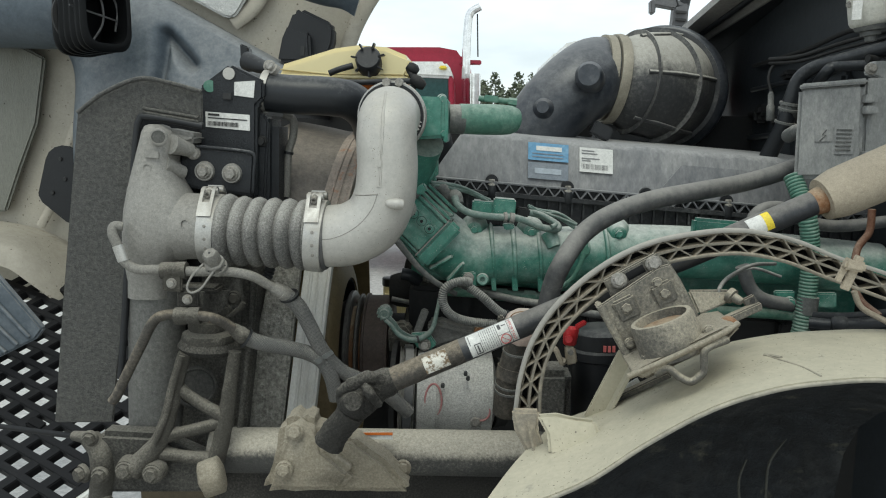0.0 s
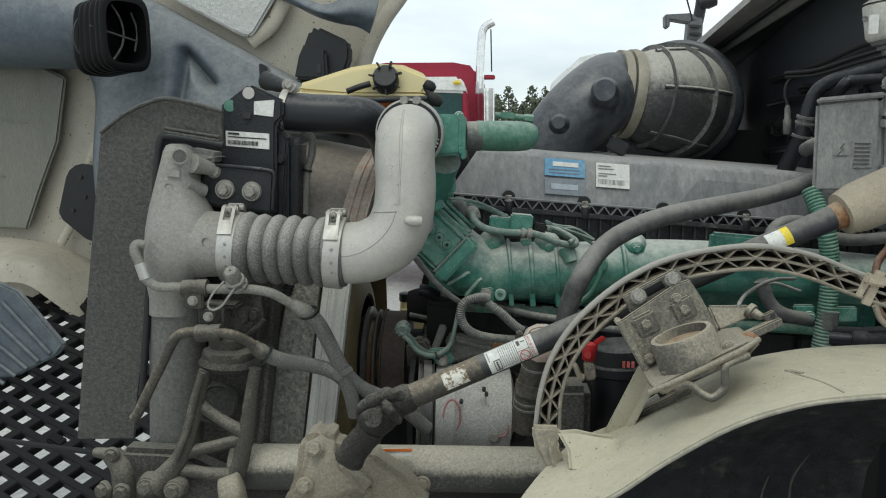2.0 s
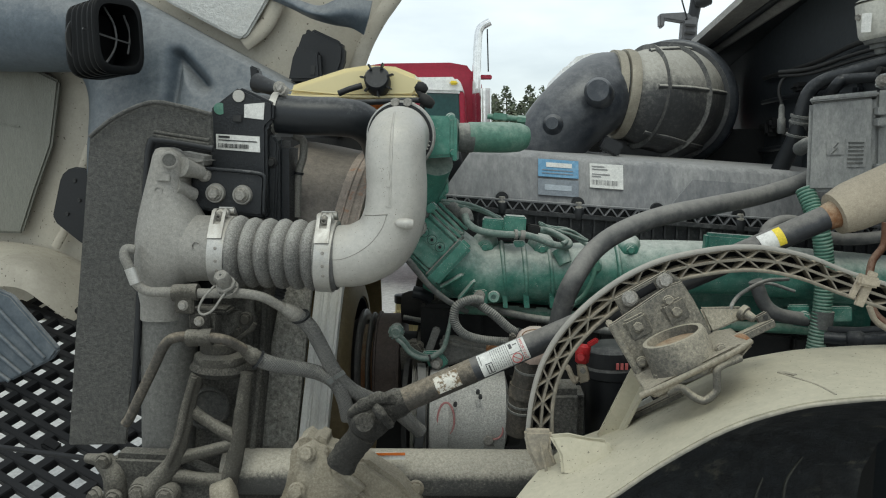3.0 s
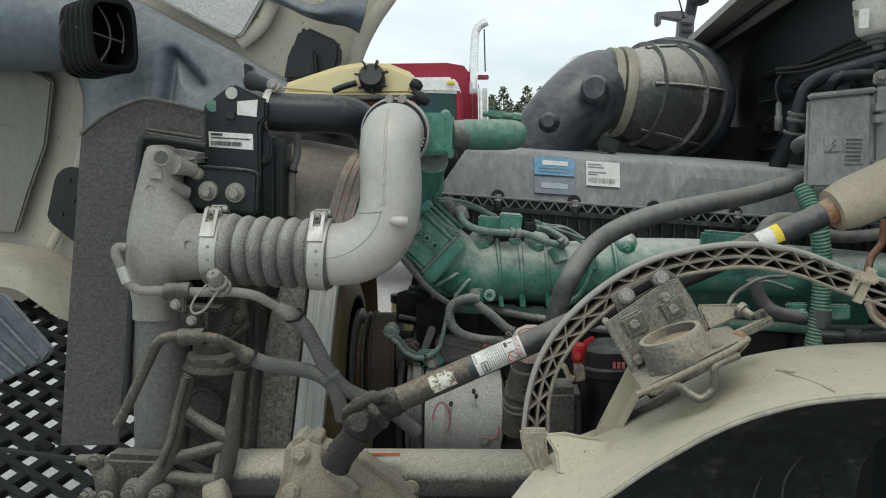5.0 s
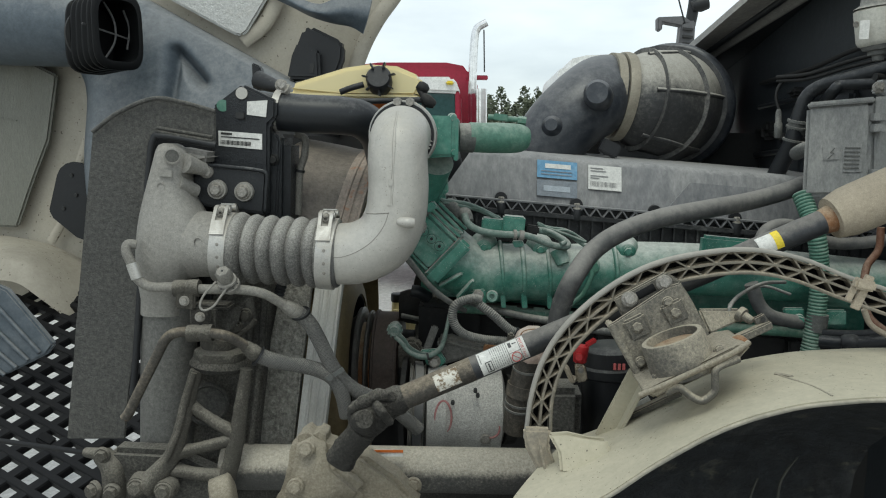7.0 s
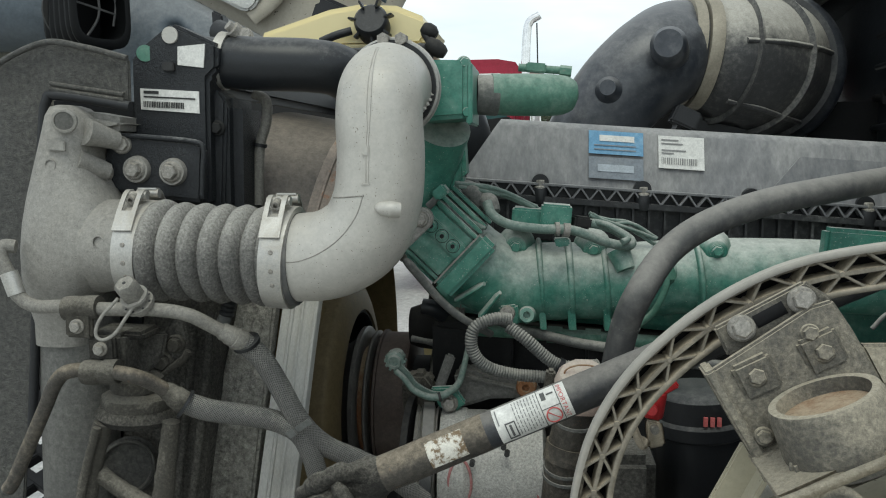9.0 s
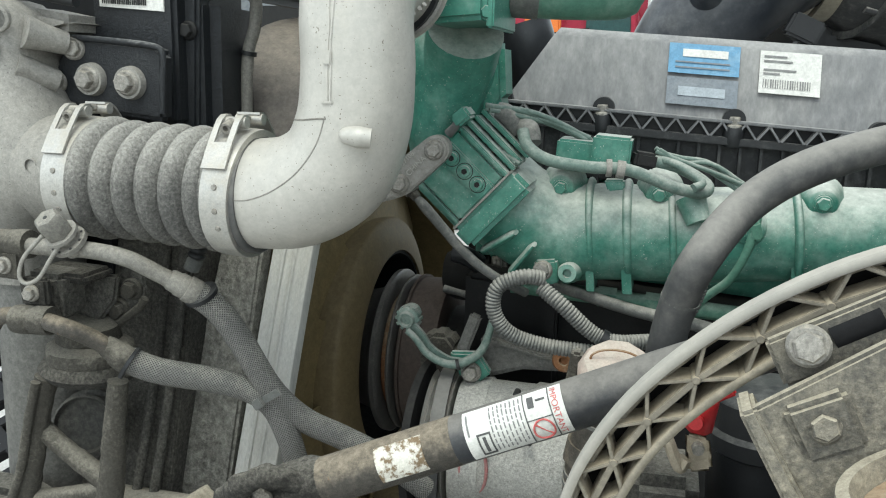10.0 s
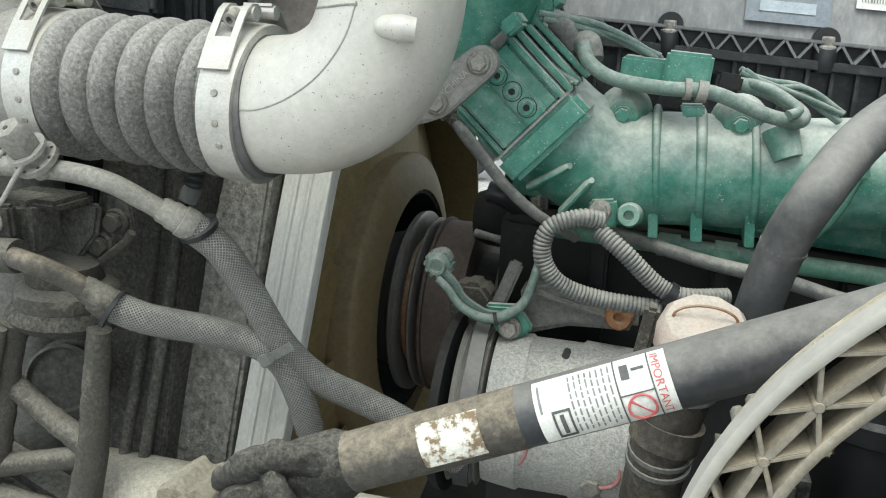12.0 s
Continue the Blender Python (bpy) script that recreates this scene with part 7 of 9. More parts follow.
    part("rim", sweep([(-0.619, 1.390, 1.748), (-0.571, 1.390, 1.783), (-0.506, 1.390, 1.809), (-0.453, 1.390, 1.803), (-0.394, 1.390, 1.788)], 0.004, 8), "shield", b)
    part("seal", sweep([(-0.395, 1.395, 1.728), (-0.492, 1.395, 1.743), (-0.510, 1.395, 1.736), (-0.518, 1.395, 1.692), (-0.535, 1.395, 1.537), (-0.552, 1.395, 1.367), (-0.564, 1.395, 1.258)], 0.0065, 10), "black", b)
    for k in range(2):
        p, q = V((-0.502, 1.393, 1.747)), V((-0.402, 1.393, 1.732))
        o = V((0, 0, 0.007 * k + 0.004))
        part("strip", sweep([p + o, q + o], 0.003, 8, smooth=False), "shield", b)


def build_lines():
    a = thing("coolant_line", (-0.261, 1.339, 1.449), "grey metal line running into a braided hose", "hose")
    part("tube", sweep([(-0.516, 1.324, 1.554), (-0.529, 1.319, 1.555), (-0.530, 1.314, 1.542), (-0.520, 1.314, 1.518), (-0.512, 1.314, 1.496), (-0.490, 1.314, 1.482), (-0.450, 1.309, 1.483), (-0.389, 1.304, 1.482), (-0.330, 1.304, 1.483), (-0.291, 1.311, 1.476), (-0.267, 1.326, 1.459), (-0.247, 1.340, 1.443)], 0.0085, 14), "tube", a)
    part("sleeve", sweep([(-0.521, 1.314, 1.523), (-0.512, 1.314, 1.496)], 0.0105, 14, smooth=False), "steel", a)
    part("coupling", lathe((-0.259, 1.332, 1.453), (-0.236, 1.347, 1.435), [(0, 0.0095), (0.1, 0.0112), (0.3, 0.0112), (0.35, 0.0125), (0.6, 0.0125), (0.62, 0.0138), (0.95, 0.0142), (1, 0.0135)], 18), "tube", a)
    part("braid", sweep([(-0.240, 1.345, 1.438), (-0.220, 1.360, 1.414), (-0.204, 1.376, 1.376), (-0.181, 1.394, 1.319), (-0.152, 1.411, 1.281), (-0.113, 1.431, 1.255), (-0.072, 1.451, 1.226), (-0.030, 1.482, 1.177)], 0.0138, 20), "braid", a, "braided fabric sleeve")
    part("tie", lathe((-0.234, 1.348, 1.436), (-0.233, 1.350, 1.432), [(0, 0.0145), (0, 0.018), (1, 0.018), (1, 0.0145)], 18), "black", a)
    b = thing("coolant_line", (-0.307, 1.322, 1.361), "dusty metal line bending into a braided hose", "hose")
    part("tube", sweep([(-0.547, 1.320, 1.239), (-0.538, 1.320, 1.251), (-0.522, 1.320, 1.283), (-0.487, 1.315, 1.348), (-0.463, 1.310, 1.390), (-0.439, 1.305, 1.404), (-0.399, 1.300, 1.406), (-0.355, 1.288, 1.406), (-0.331, 1.302, 1.391), (-0.313, 1.317, 1.370)], 0.009, 14), "strutdirt", b)
    part("coupling", lathe((-0.325, 1.310, 1.384), (-0.304, 1.320, 1.363), [(0, 0.0095), (0.2, 0.0115), (0.45, 0.012), (0.5, 0.0138), (0.95, 0.0143), (1, 0.0135)], 18), "mud", b)
    part("braid", sweep([(-0.310, 1.319, 1.367), (-0.281, 1.336, 1.350), (-0.238, 1.368, 1.333), (-0.206, 1.389, 1.318), (-0.181, 1.395, 1.300), (-0.167, 1.400, 1.268), (-0.161, 1.411, 1.226)], 0.0138, 20), "braid", b, "braided fabric sleeve")
    part("tie", lathe((-0.304, 1.319, 1.363), (-0.301, 1.320, 1.361), [(0, 0.0145), (0, 0.0185), (1, 0.0185), (1, 0.0145)], 18), "black", b)
    t = thing("cable_tie", (-0.178, 1.393, 1.311), "grey cable tie holding two braided hoses together", "cable tie")
    part("strap", beam((-0.192, 1.375, 1.306), (-0.160, 1.372, 1.328), 0.008, 0.002, 0), "conduit", t)
    part("head", box((-0.185, 1.372, 1.311), (0.012, 0.008, 0.011), (0, -35, 0), 0.001), "conduit", t)
    for p, tab, up in (((-0.421, 1.305, 1.4825), (-0.421, 1.297, 1.463), 1), ((-0.397, 1.298, 1.4055), (-0.397, 1.304, 1.4340), -1)):
        c = thing("line_clip", p, "dusty bolted clip holding a metal line", "clip", "line clips")
        part("sleeve", lathe((p[0] - 0.022, p[1], p[2] - 0.001), (p[0] + 0.022, p[1], p[2] + 0.001), [(0, 0.0095), (0, 0.0145), (0.1, 0.0152), (0.42, 0.0152), (0.45, 0.0142), (0.55, 0.0142), (0.58, 0.0152), (0.9, 0.0152), (1, 0.0145), (1, 0.0095)], 22), "mud", c)
        part("tab", box(tab, (0.034, 0.010, 0.030), (0, 2 * up, 0), 0.003), "mud" if up > 0 else "clod", c)
        part("washer", lathe((tab[0], tab[1] - 0.003, tab[2]), (tab[0], tab[1] - 0.0075, tab[2]), [(0, 0.0088), (1, 0.0085)], 18), "bolt", c)
        bolt((tab[0], tab[1] - 0.007, tab[2]), (0.1, -1, 0), 0.0066, c)
    n = thing("service_valve", (-0.345, 1.290, 1.498), "capped service valve with a tether ring", "valve")
    root, tip = V((-0.3425, 1.304, 1.482)), V((-0.3485, 1.272, 1.520))
    part("neck", lathe(root, root.lerp(tip, 0.55), [(0, 0.011), (0.4, 0.0115), (0.5, 0.0105), (1, 0.0105)], 18), "tube", n)
    part("collar", lathe(root.lerp(tip, 0.20), root.lerp(tip, 0.32), [(0, 0.013), (0.1, 0.0185), (0.9, 0.0185), (1, 0.013)], 24), "tube", n)
    for k in range(8):
        e = 2 * math.pi * k / 8
        axis = (tip - root).normalized()
        side = axis.cross(V((1, 0, 0))).normalized()
        part("pin_hole", lathe(root.lerp(tip, 0.315) + (side * math.cos(e) + axis.cross(side) * math.sin(e)) * 0.0155, root.lerp(tip, 0.325) + (side * math.cos(e) + axis.cross(side) * math.sin(e)) * 0.0155, [(0, 0.0014), (1, 0.0014)], 8), "ink", n)
    part("cap", lathe(root.lerp(tip, 0.52), tip, [(0, 0.0125), (0.1, 0.0138), (0.85, 0.0138), (1, 0.0112)], 6), "tube", n, "dusty hexagonal cap")
    part("cap_hole", lathe(root.lerp(tip, 0.99), root.lerp(tip, 1.008), [(0, 0.0022), (1, 0.0022)], 12), "ink", n)
    part("cap_ring", lathe(root.lerp(tip, 0.47), root.lerp(tip, 0.54), [(0, 0.013), (0, 0.0168), (1, 0.0168), (1, 0.013)], 24), "cast", n)
    part("tether", sweep([(-0.362, 1.282, 1.500), (-0.381, 1.276, 1.478), (-0.389, 1.276, 1.459), (-0.382, 1.276, 1.451), (-0.366, 1.276, 1.458), (-0.351, 1.277, 1.478), (-0.338, 1.280, 1.497)], 0.0021, 8), "cast", n)


def build_front_bracket():
    s = thing("radiator_support", (-0.427, 1.300, 1.116), "mud-caked cast iron radiator support bracket", "bracket")
    part("leg", lumpy(sweep([(-0.414, 1.325, 1.332), (-0.431, 1.325, 1.278), (-0.445, 1.322, 1.220), (-0.465, 1.320, 1.167), (-0.511, 1.310, 1.115)], [0.0115, 0.0125, 0.0135, 0.0155, 0.021], 18, 8), 0.0016, 90, 0), "mud", s)
    part("leg", lumpy(sweep([(-0.327, 1.330, 1.335), (-0.338, 1.330, 1.265), (-0.347, 1.328, 1.200), (-0.373, 1.320, 1.094)], [0.0105, 0.0125, 0.0145, 0.0165], 18, 10), 0.0016, 90, 0), "mud", s)
    part("brace", lumpy(sweep([(-0.438, 1.330, 1.270), (-0.394, 1.330, 1.240), (-0.343, 1.330, 1.210)], [0.012, 0.0105, 0.013], 16, 8), 0.0014, 90, 0), "mud", s)
    part("brace", lumpy(sweep([(-0.460, 1.325, 1.175), (-0.404, 1.328, 1.189), (-0.345, 1.330, 1.206)], [0.013, 0.0105, 0.012], 16, 8), 0.0014, 90, 0), "mud", s)
    part("brace", lumpy(sweep([(-0.489, 1.325, 1.149), (-0.425, 1.325, 1.139), (-0.361, 1.325, 1.135)], [0.014, 0.0115, 0.013], 16, 8), 0.0014, 90, 0), "mud", s)
    part("rib", lumpy(sweep([(-0.414, 1.309, 1.331), (-0.430, 1.309, 1.279), (-0.444, 1.306, 1.224), (-0.465, 1.302, 1.171)], 0.005, 10, 8), 0.001, 120, 0), "mud", s)
    part("foot", plate([(-0.582, 1.330, 1.177), (-0.483, 1.330, 1.175), (-0.365, 1.330, 1.126), (-0.366, 1.330, 1.067), (-0.598, 1.330, 1.058)], 0.05, 0.01), "grit", s)
    for p in ((-0.519, 1.300, 1.121), (-0.470, 1.300, 1.116)):
        part("washer", lathe((p[0], p[1] + 0.02, p[2]), (p[0], p[1] - 0.004, p[2]), [(0, 0.021), (1, 0.018)], 18), "mud", s)
        bolt((p[0], p[1] - 0.004, p[2]), (0, -1, 0.1), 0.0125, s, "mud")
    part("boss", lathe((-0.423, 1.400, 1.244), (-0.412, 1.370, 1.254), [(0, 0.04), (0.3, 0.04), (0.3, 0.034), (0.7, 0.032), (0.7, 0.036), (0.95, 0.036), (1, 0.033), (0.8, 0.030), (0.8, 0.0)], 32, caps=False), "shield", s)
    m = thing("rubber_mount", (-0.379, 1.360, 1.322), "dusty round rubber isolator mount", "mount")
    part("rubber", lathe((-0.383, 1.360, 1.322), (-0.381, 1.360, 1.354), [(0, 0.030), (0.15, 0.048), (0.45, 0.056), (0.75, 0.050), (1, 0.03)], 32), "clod", m)
    part("cup", lumpy(lathe((-0.382, 1.357, 1.339), (-0.381, 1.357, 1.368), [(0, 0.030), (0.15, 0.044), (0.4, 0.047), (0.75, 0.045), (0.95, 0.036), (1, 0.02)], 36), 0.0025, 45, 0), "mud", m)
    part("cap", lumpy(lathe((-0.384, 1.357, 1.364), (-0.383, 1.357, 1.389), [(0, 0.030), (0.2, 0.034), (0.8, 0.033), (1, 0.024)], 30), 0.0025, 45, 0), "mud", m)
    part("stay", box((-0.400, 1.335, 1.425), (0.046, 0.044, 0.050), (0, 2, 0), 0.006), "grit", m)
    part("shelf", plate([(-0.425, 1.325, 1.450), (-0.358, 1.325, 1.449), (-0.354, 1.325, 1.438), (-0.425, 1.325, 1.440)], 0.05, 0.004), "clod", m)
    part("web", plate([(-0.415, 1.365, 1.440), (-0.345, 1.365, 1.440), (-0.352, 1.365, 1.410), (-0.374, 1.365, 1.384), (-0.412, 1.365, 1.392)], 0.008, 0.003), "grit", m)
    part("gusset", plate([(-0.333, 1.386, 1.465), (-0.325, 1.386, 1.415), (-0.330, 1.384, 1.405), (-0.398, 1.376, 1.353), (-0.410, 1.376, 1.366), (-0.404, 1.378, 1.381), (-0.364, 1.382, 1.428)], 0.008, 0.002), "grit", m)
    part("gusset_edge", sweep([(-0.324, 1.380, 1.413), (-0.330, 1.380, 1.403), (-0.398, 1.371, 1.351)], 0.0045, 10, smooth=False), "mud", m)
    bolt((-0.342, 1.383, 1.421), (0, -1, 0), 0.0095, m, "mud")
    bolt((-0.359, 1.381, 1.397), (0, -1, 0), 0.0095, m, "mud")
    r = thing("stay_rod", (-0.716, 1.400, 1.140), "thin black rod running to the hood hinge", "rod")
    part("rod", sweep([(-0.971, 1.550, 1.102), (-0.789, 1.450, 1.129), (-0.629, 1.360, 1.155)], 0.0055, 10), "lattice", r)
    part("end", lathe((-0.643, 1.365, 1.155), (-0.601, 1.345, 1.159), [(0, 0.009), (0.5, 0.011), (1, 0.013)], 14), "mud", r)
    k = thing("hinge_bracket", (-0.606, 1.340, 1.091), "mud-caked hood hinge with bolts", "hinge")
    part("arm", sweep([(-0.600, 1.340, 1.162), (-0.578, 1.330, 1.140), (-0.575, 1.330, 1.097), (-0.582, 1.330, 1.053)], [0.018, 0.02, 0.022, 0.02], 14), "mud", k)
    bolt((-0.588, 1.315, 1.171), (0, -1, 0), 0.011, k, "mud")
    bolt((-0.607, 1.320, 1.102), (-0.6, -1, 0), 0.013, k, "mud")
    bolt((-0.568, 1.305, 1.106), (0, -1, 0), 0.012, k, "mud")
    v = thing("frame_rail", (-0.062, 1.380, 1.082), "dusty steel frame crossmember under the engine", "frame rail", kind="structure")
    part("tube", sweep([(-0.388, 1.385, 1.128), (-0.063, 1.385, 1.135), (0.250, 1.385, 1.140), (0.404, 1.385, 1.143)], 0.042, 28), "frame", v)
    part("web", plate([(-0.385, 1.375, 1.108), (0.403, 1.375, 1.124), (0.407, 1.375, 1.048), (-0.387, 1.375, 1.017)], 0.02, 0.004), "clod", v, "dark grit-caked web below the tube")
    part("sticker", plate([(-0.127, 1.336, 1.189), (-0.046, 1.336, 1.192), (-0.046, 1.334, 1.180), (-0.127, 1.334, 1.178)], 0.003, 0), "white", v, "worn orange and white warning sticker")
    part("sticker_band", plate([(-0.119, 1.333, 1.190), (-0.046, 1.333, 1.193), (-0.046, 1.333, 1.188), (-0.119, 1.333, 1.186)], 0.002, 0), "orange", v)
    g = thing("steering_gear", (-0.186, 1.260, 1.153), "mud-caked cast housing at the strut foot", "housing")
    part("body", lumpy(plate([(-0.226, 1.235, 1.240), (-0.191, 1.235, 1.259), (-0.159, 1.235, 1.242), (-0.148, 1.235, 1.197), (-0.099, 1.235, 1.155), (-0.123, 1.235, 1.121), (-0.259, 1.235, 1.116), (-0.238, 1.235, 1.172)], 0.07, 0.012), 0.0035, 45, 4), "clay", g, smooth=80)
    part("cover", lumpy(plate([(-0.161, 1.260, 1.214), (-0.108, 1.260, 1.210), (-0.050, 1.260, 1.168), (-0.006, 1.260, 1.114), (-0.147, 1.260, 1.109)], 0.06, 0.010), 0.003, 45, 4), "clay", g, smooth=80)
    part("stub", lumpy(lathe((-0.374, 1.270, 1.119), (-0.337, 1.280, 1.130), [(0, 0.022), (0.1, 0.032), (0.9, 0.033), (1, 0.026)], 20), 0.002, 60), "clay", g, smooth=80)
    for p in ((-0.198, 1.230, 1.230), (-0.217, 1.230, 1.163)):
        bolt(p, (0, -1, 0.2), 0.011, g, "clay")
    bolt((-0.025, 1.310, 1.137), (0, -1, 0.2), 0.011, g, "clay")


build_charge_cooler()
build_bellows()
build_silver_pipe()
build_upper_hose()
build_expansion_tank()
build_module()
build_radiator()
build_lines()
build_front_bracket()


# ---- air cleaner, strut, arch and fender on the cab side ----
def build_air_cleaner():
    a = thing("air_cleaner", (0.621, 2.200, 1.723), "black plastic air cleaner with a dusty ribbed dome", "air cleaner")
    line = smooth_path([(0.636, 2.400, 1.855), (0.610, 2.330, 1.855), (0.568, 2.255, 1.857), (0.514, 2.200, 1.864), (0.456, 2.185, 1.871)], 6)
    c1, way = line[-1], (line[-1] - line[-4]).normalized()
    first = (line[3] - line[0]).normalized()
    sizes = [float(np.interp(k / (len(line) - 1), (0, 0.25, 0.5, 0.75, 1), (0.160, 0.158, 0.150, 0.132, 0.106))) for k in range(len(line))]
    part("flange", lathe(line[0] - first * 0.03, line[0] + first * 0.012, [(0, 0.178), (0.3, 0.187), (0.8, 0.187), (1, 0.178), (1, 0.14)], 64), "air", a)
    part("drum", lathe(line[0] - first * 0.30, line[0] - first * 0.03, [(0, 0.165), (1, 0.168)], 56), "air", a)
    part("dome", sweep(line, sizes, 56, smooth=False), "airdome", a)

    def way_at(k):
        return (line[min(k + 1, len(line) - 1)] - line[max(k - 1, 0)]).normalized()

    for k in (6, 13, 19):
        w = way_at(k)
        r = sizes[k]
        part("rib", lathe(line[k] - w * 0.0022, line[k] + w * 0.0022, [(0, r - 0.02), (0, r + 0.012), (1, r + 0.012), (1, r - 0.02)], 56), "airdome", a)
    for k in range(6):
        e = k * math.pi / 3 + 0.15
        ridge = []
        for m in range(2, len(line) - 2, 3):
            w = way_at(m)
            side = V((0, 0, 1)).cross(w).normalized()
            ridge.append(line[m] + (side * math.cos(e) + w.cross(side) * math.sin(e)) * (sizes[m] + 0.001))
        part("rib", sweep(ridge, 0.006, 8), "airdome", a)
    part("band", lathe(c1 - way * 0.010, c1 + way * 0.016, [(0, 0.105), (0, 0.118), (0.5, 0.120), (1, 0.117), (1, 0.105)], 56), "band", a, "tan steel band")
    part("band", lathe(c1 + way * 0.022, c1 + way * 0.044, [(0, 0.103), (0, 0.113), (1, 0.112), (1, 0.103)], 56), "band", a, "tan steel band")
    part("outlet", plate([(0.567, 2.200, 1.730), (0.428, 2.200, 1.759), (0.407, 2.200, 1.723), (0.438, 2.200, 1.697), (0.569, 2.200, 1.692)], 0.1, 0.015), "black", a)
    # bracket: plain plate added for the dark gap under the air cleaner
    part("bracket", plate([(0.309, 2.420, 1.776), (1.036, 2.420, 1.787), (1.047, 2.420, 1.644), (0.314, 2.420, 1.631)], 0.02, 0.003), "soot_and_shade", a)
    e = thing("intake_elbow", (0.303, 2.100, 1.734), "black plastic intake elbow with round plugs", "pipe")
    part("elbow", sweep([c1 + way * 0.005, c1 + way * 0.05, (0.370, 2.130, 1.856), (0.332, 2.100, 1.828), (0.286, 2.090, 1.783), (0.244, 2.090, 1.721), (0.206, 2.110, 1.643), (0.169, 2.130, 1.535), (0.149, 2.140, 1.409)], [0.104, 0.104, 0.102, 0.098, 0.094, 0.091, 0.088, 0.085, 0.08], 40), "air", e)
    part("plug", lathe((0.376, 2.030, 1.859), (0.360, 1.955, 1.867), [(0, 0.036), (0.85, 0.034), (1, 0.026)], 28), "air", e)
    part("plug", lathe((0.264, 2.040, 1.782), (0.253, 1.970, 1.789), [(0, 0.028), (0.6, 0.026), (0.7, 0.018), (1, 0.015)], 24), "air", e)
    part("strap", sweep([(0.279, 2.140, 1.897), (0.330, 2.140, 1.930), (0.388, 2.140, 1.954), (0.462, 2.140, 1.961)], 0.0025, 6), "black", e)
    part("sensor", box((0.402, 2.000, 1.733), (0.05, 0.04, 0.035), (0, 25, 0), 0.004), "black", e)


def build_fuse_box():
    f = thing("fuse_box", (0.830, 1.660, 1.644), "grey plastic fuse box with moulded symbols and latches", "fuse box")
    part("lid", plate([(0.730, 1.620, 1.825), (0.858, 1.620, 1.837), (0.868, 1.620, 1.647), (0.734, 1.620, 1.644)], 0.07, 0.008, (0.47, 1, -0.06)), "box", f)
    part("side", plate([(0.862, 1.630, 1.846), (0.944, 1.630, 1.851), (0.957, 1.630, 1.643), (0.873, 1.630, 1.647)], 0.08, 0.006, (0.5, 1, -0.06)), "box", f)
    part("top_edge", plate([(0.730, 1.610, 1.832), (0.858, 1.610, 1.845), (0.859, 1.610, 1.835), (0.726, 1.610, 1.822)], 0.09, 0.003, (0.47, 1, -0.06)), "box", f)
    for p in ((0.869, 1.620, 1.805), (0.871, 1.620, 1.783), (0.875, 1.620, 1.693), (0.877, 1.620, 1.670)):
        part("latch", box(p, (0.022, 0.03, 0.016), (0, 0, 0), 0.002), "box", f)
    part("symbol", plate([(0.767, 1.617, 1.746), (0.800, 1.617, 1.747), (0.802, 1.617, 1.719), (0.769, 1.617, 1.718)], 0.005, 0.001), "box", f)
    part("symbol", sweep([(0.790, 1.616, 1.743), (0.782, 1.616, 1.733), (0.789, 1.616, 1.733), (0.778, 1.616, 1.721)], 0.0012, 6, smooth=False), "conduit", f)
    part("symbol", plate([(0.805, 1.617, 1.751), (0.844, 1.617, 1.752), (0.848, 1.617, 1.695), (0.810, 1.617, 1.694)], 0.005, 0.001), "box", f)
    for k in range(6):
        p = (0.825, 1.616, 1.743)
        part("symbol", box((p[0], p[1], p[2] - 0.008 * k), (0.03, 0.002, 0.003), (0, 0, 0), 0), "conduit", f)
    part("bracket", plate([(0.884, 1.660, 1.857), (0.892, 1.660, 1.882), (0.923, 1.660, 1.883), (0.927, 1.660, 1.841)], 0.03, 0.003), "box", f)
    bolt((0.884, 1.655, 1.866), (0, -1, 0.3), 0.009, f)


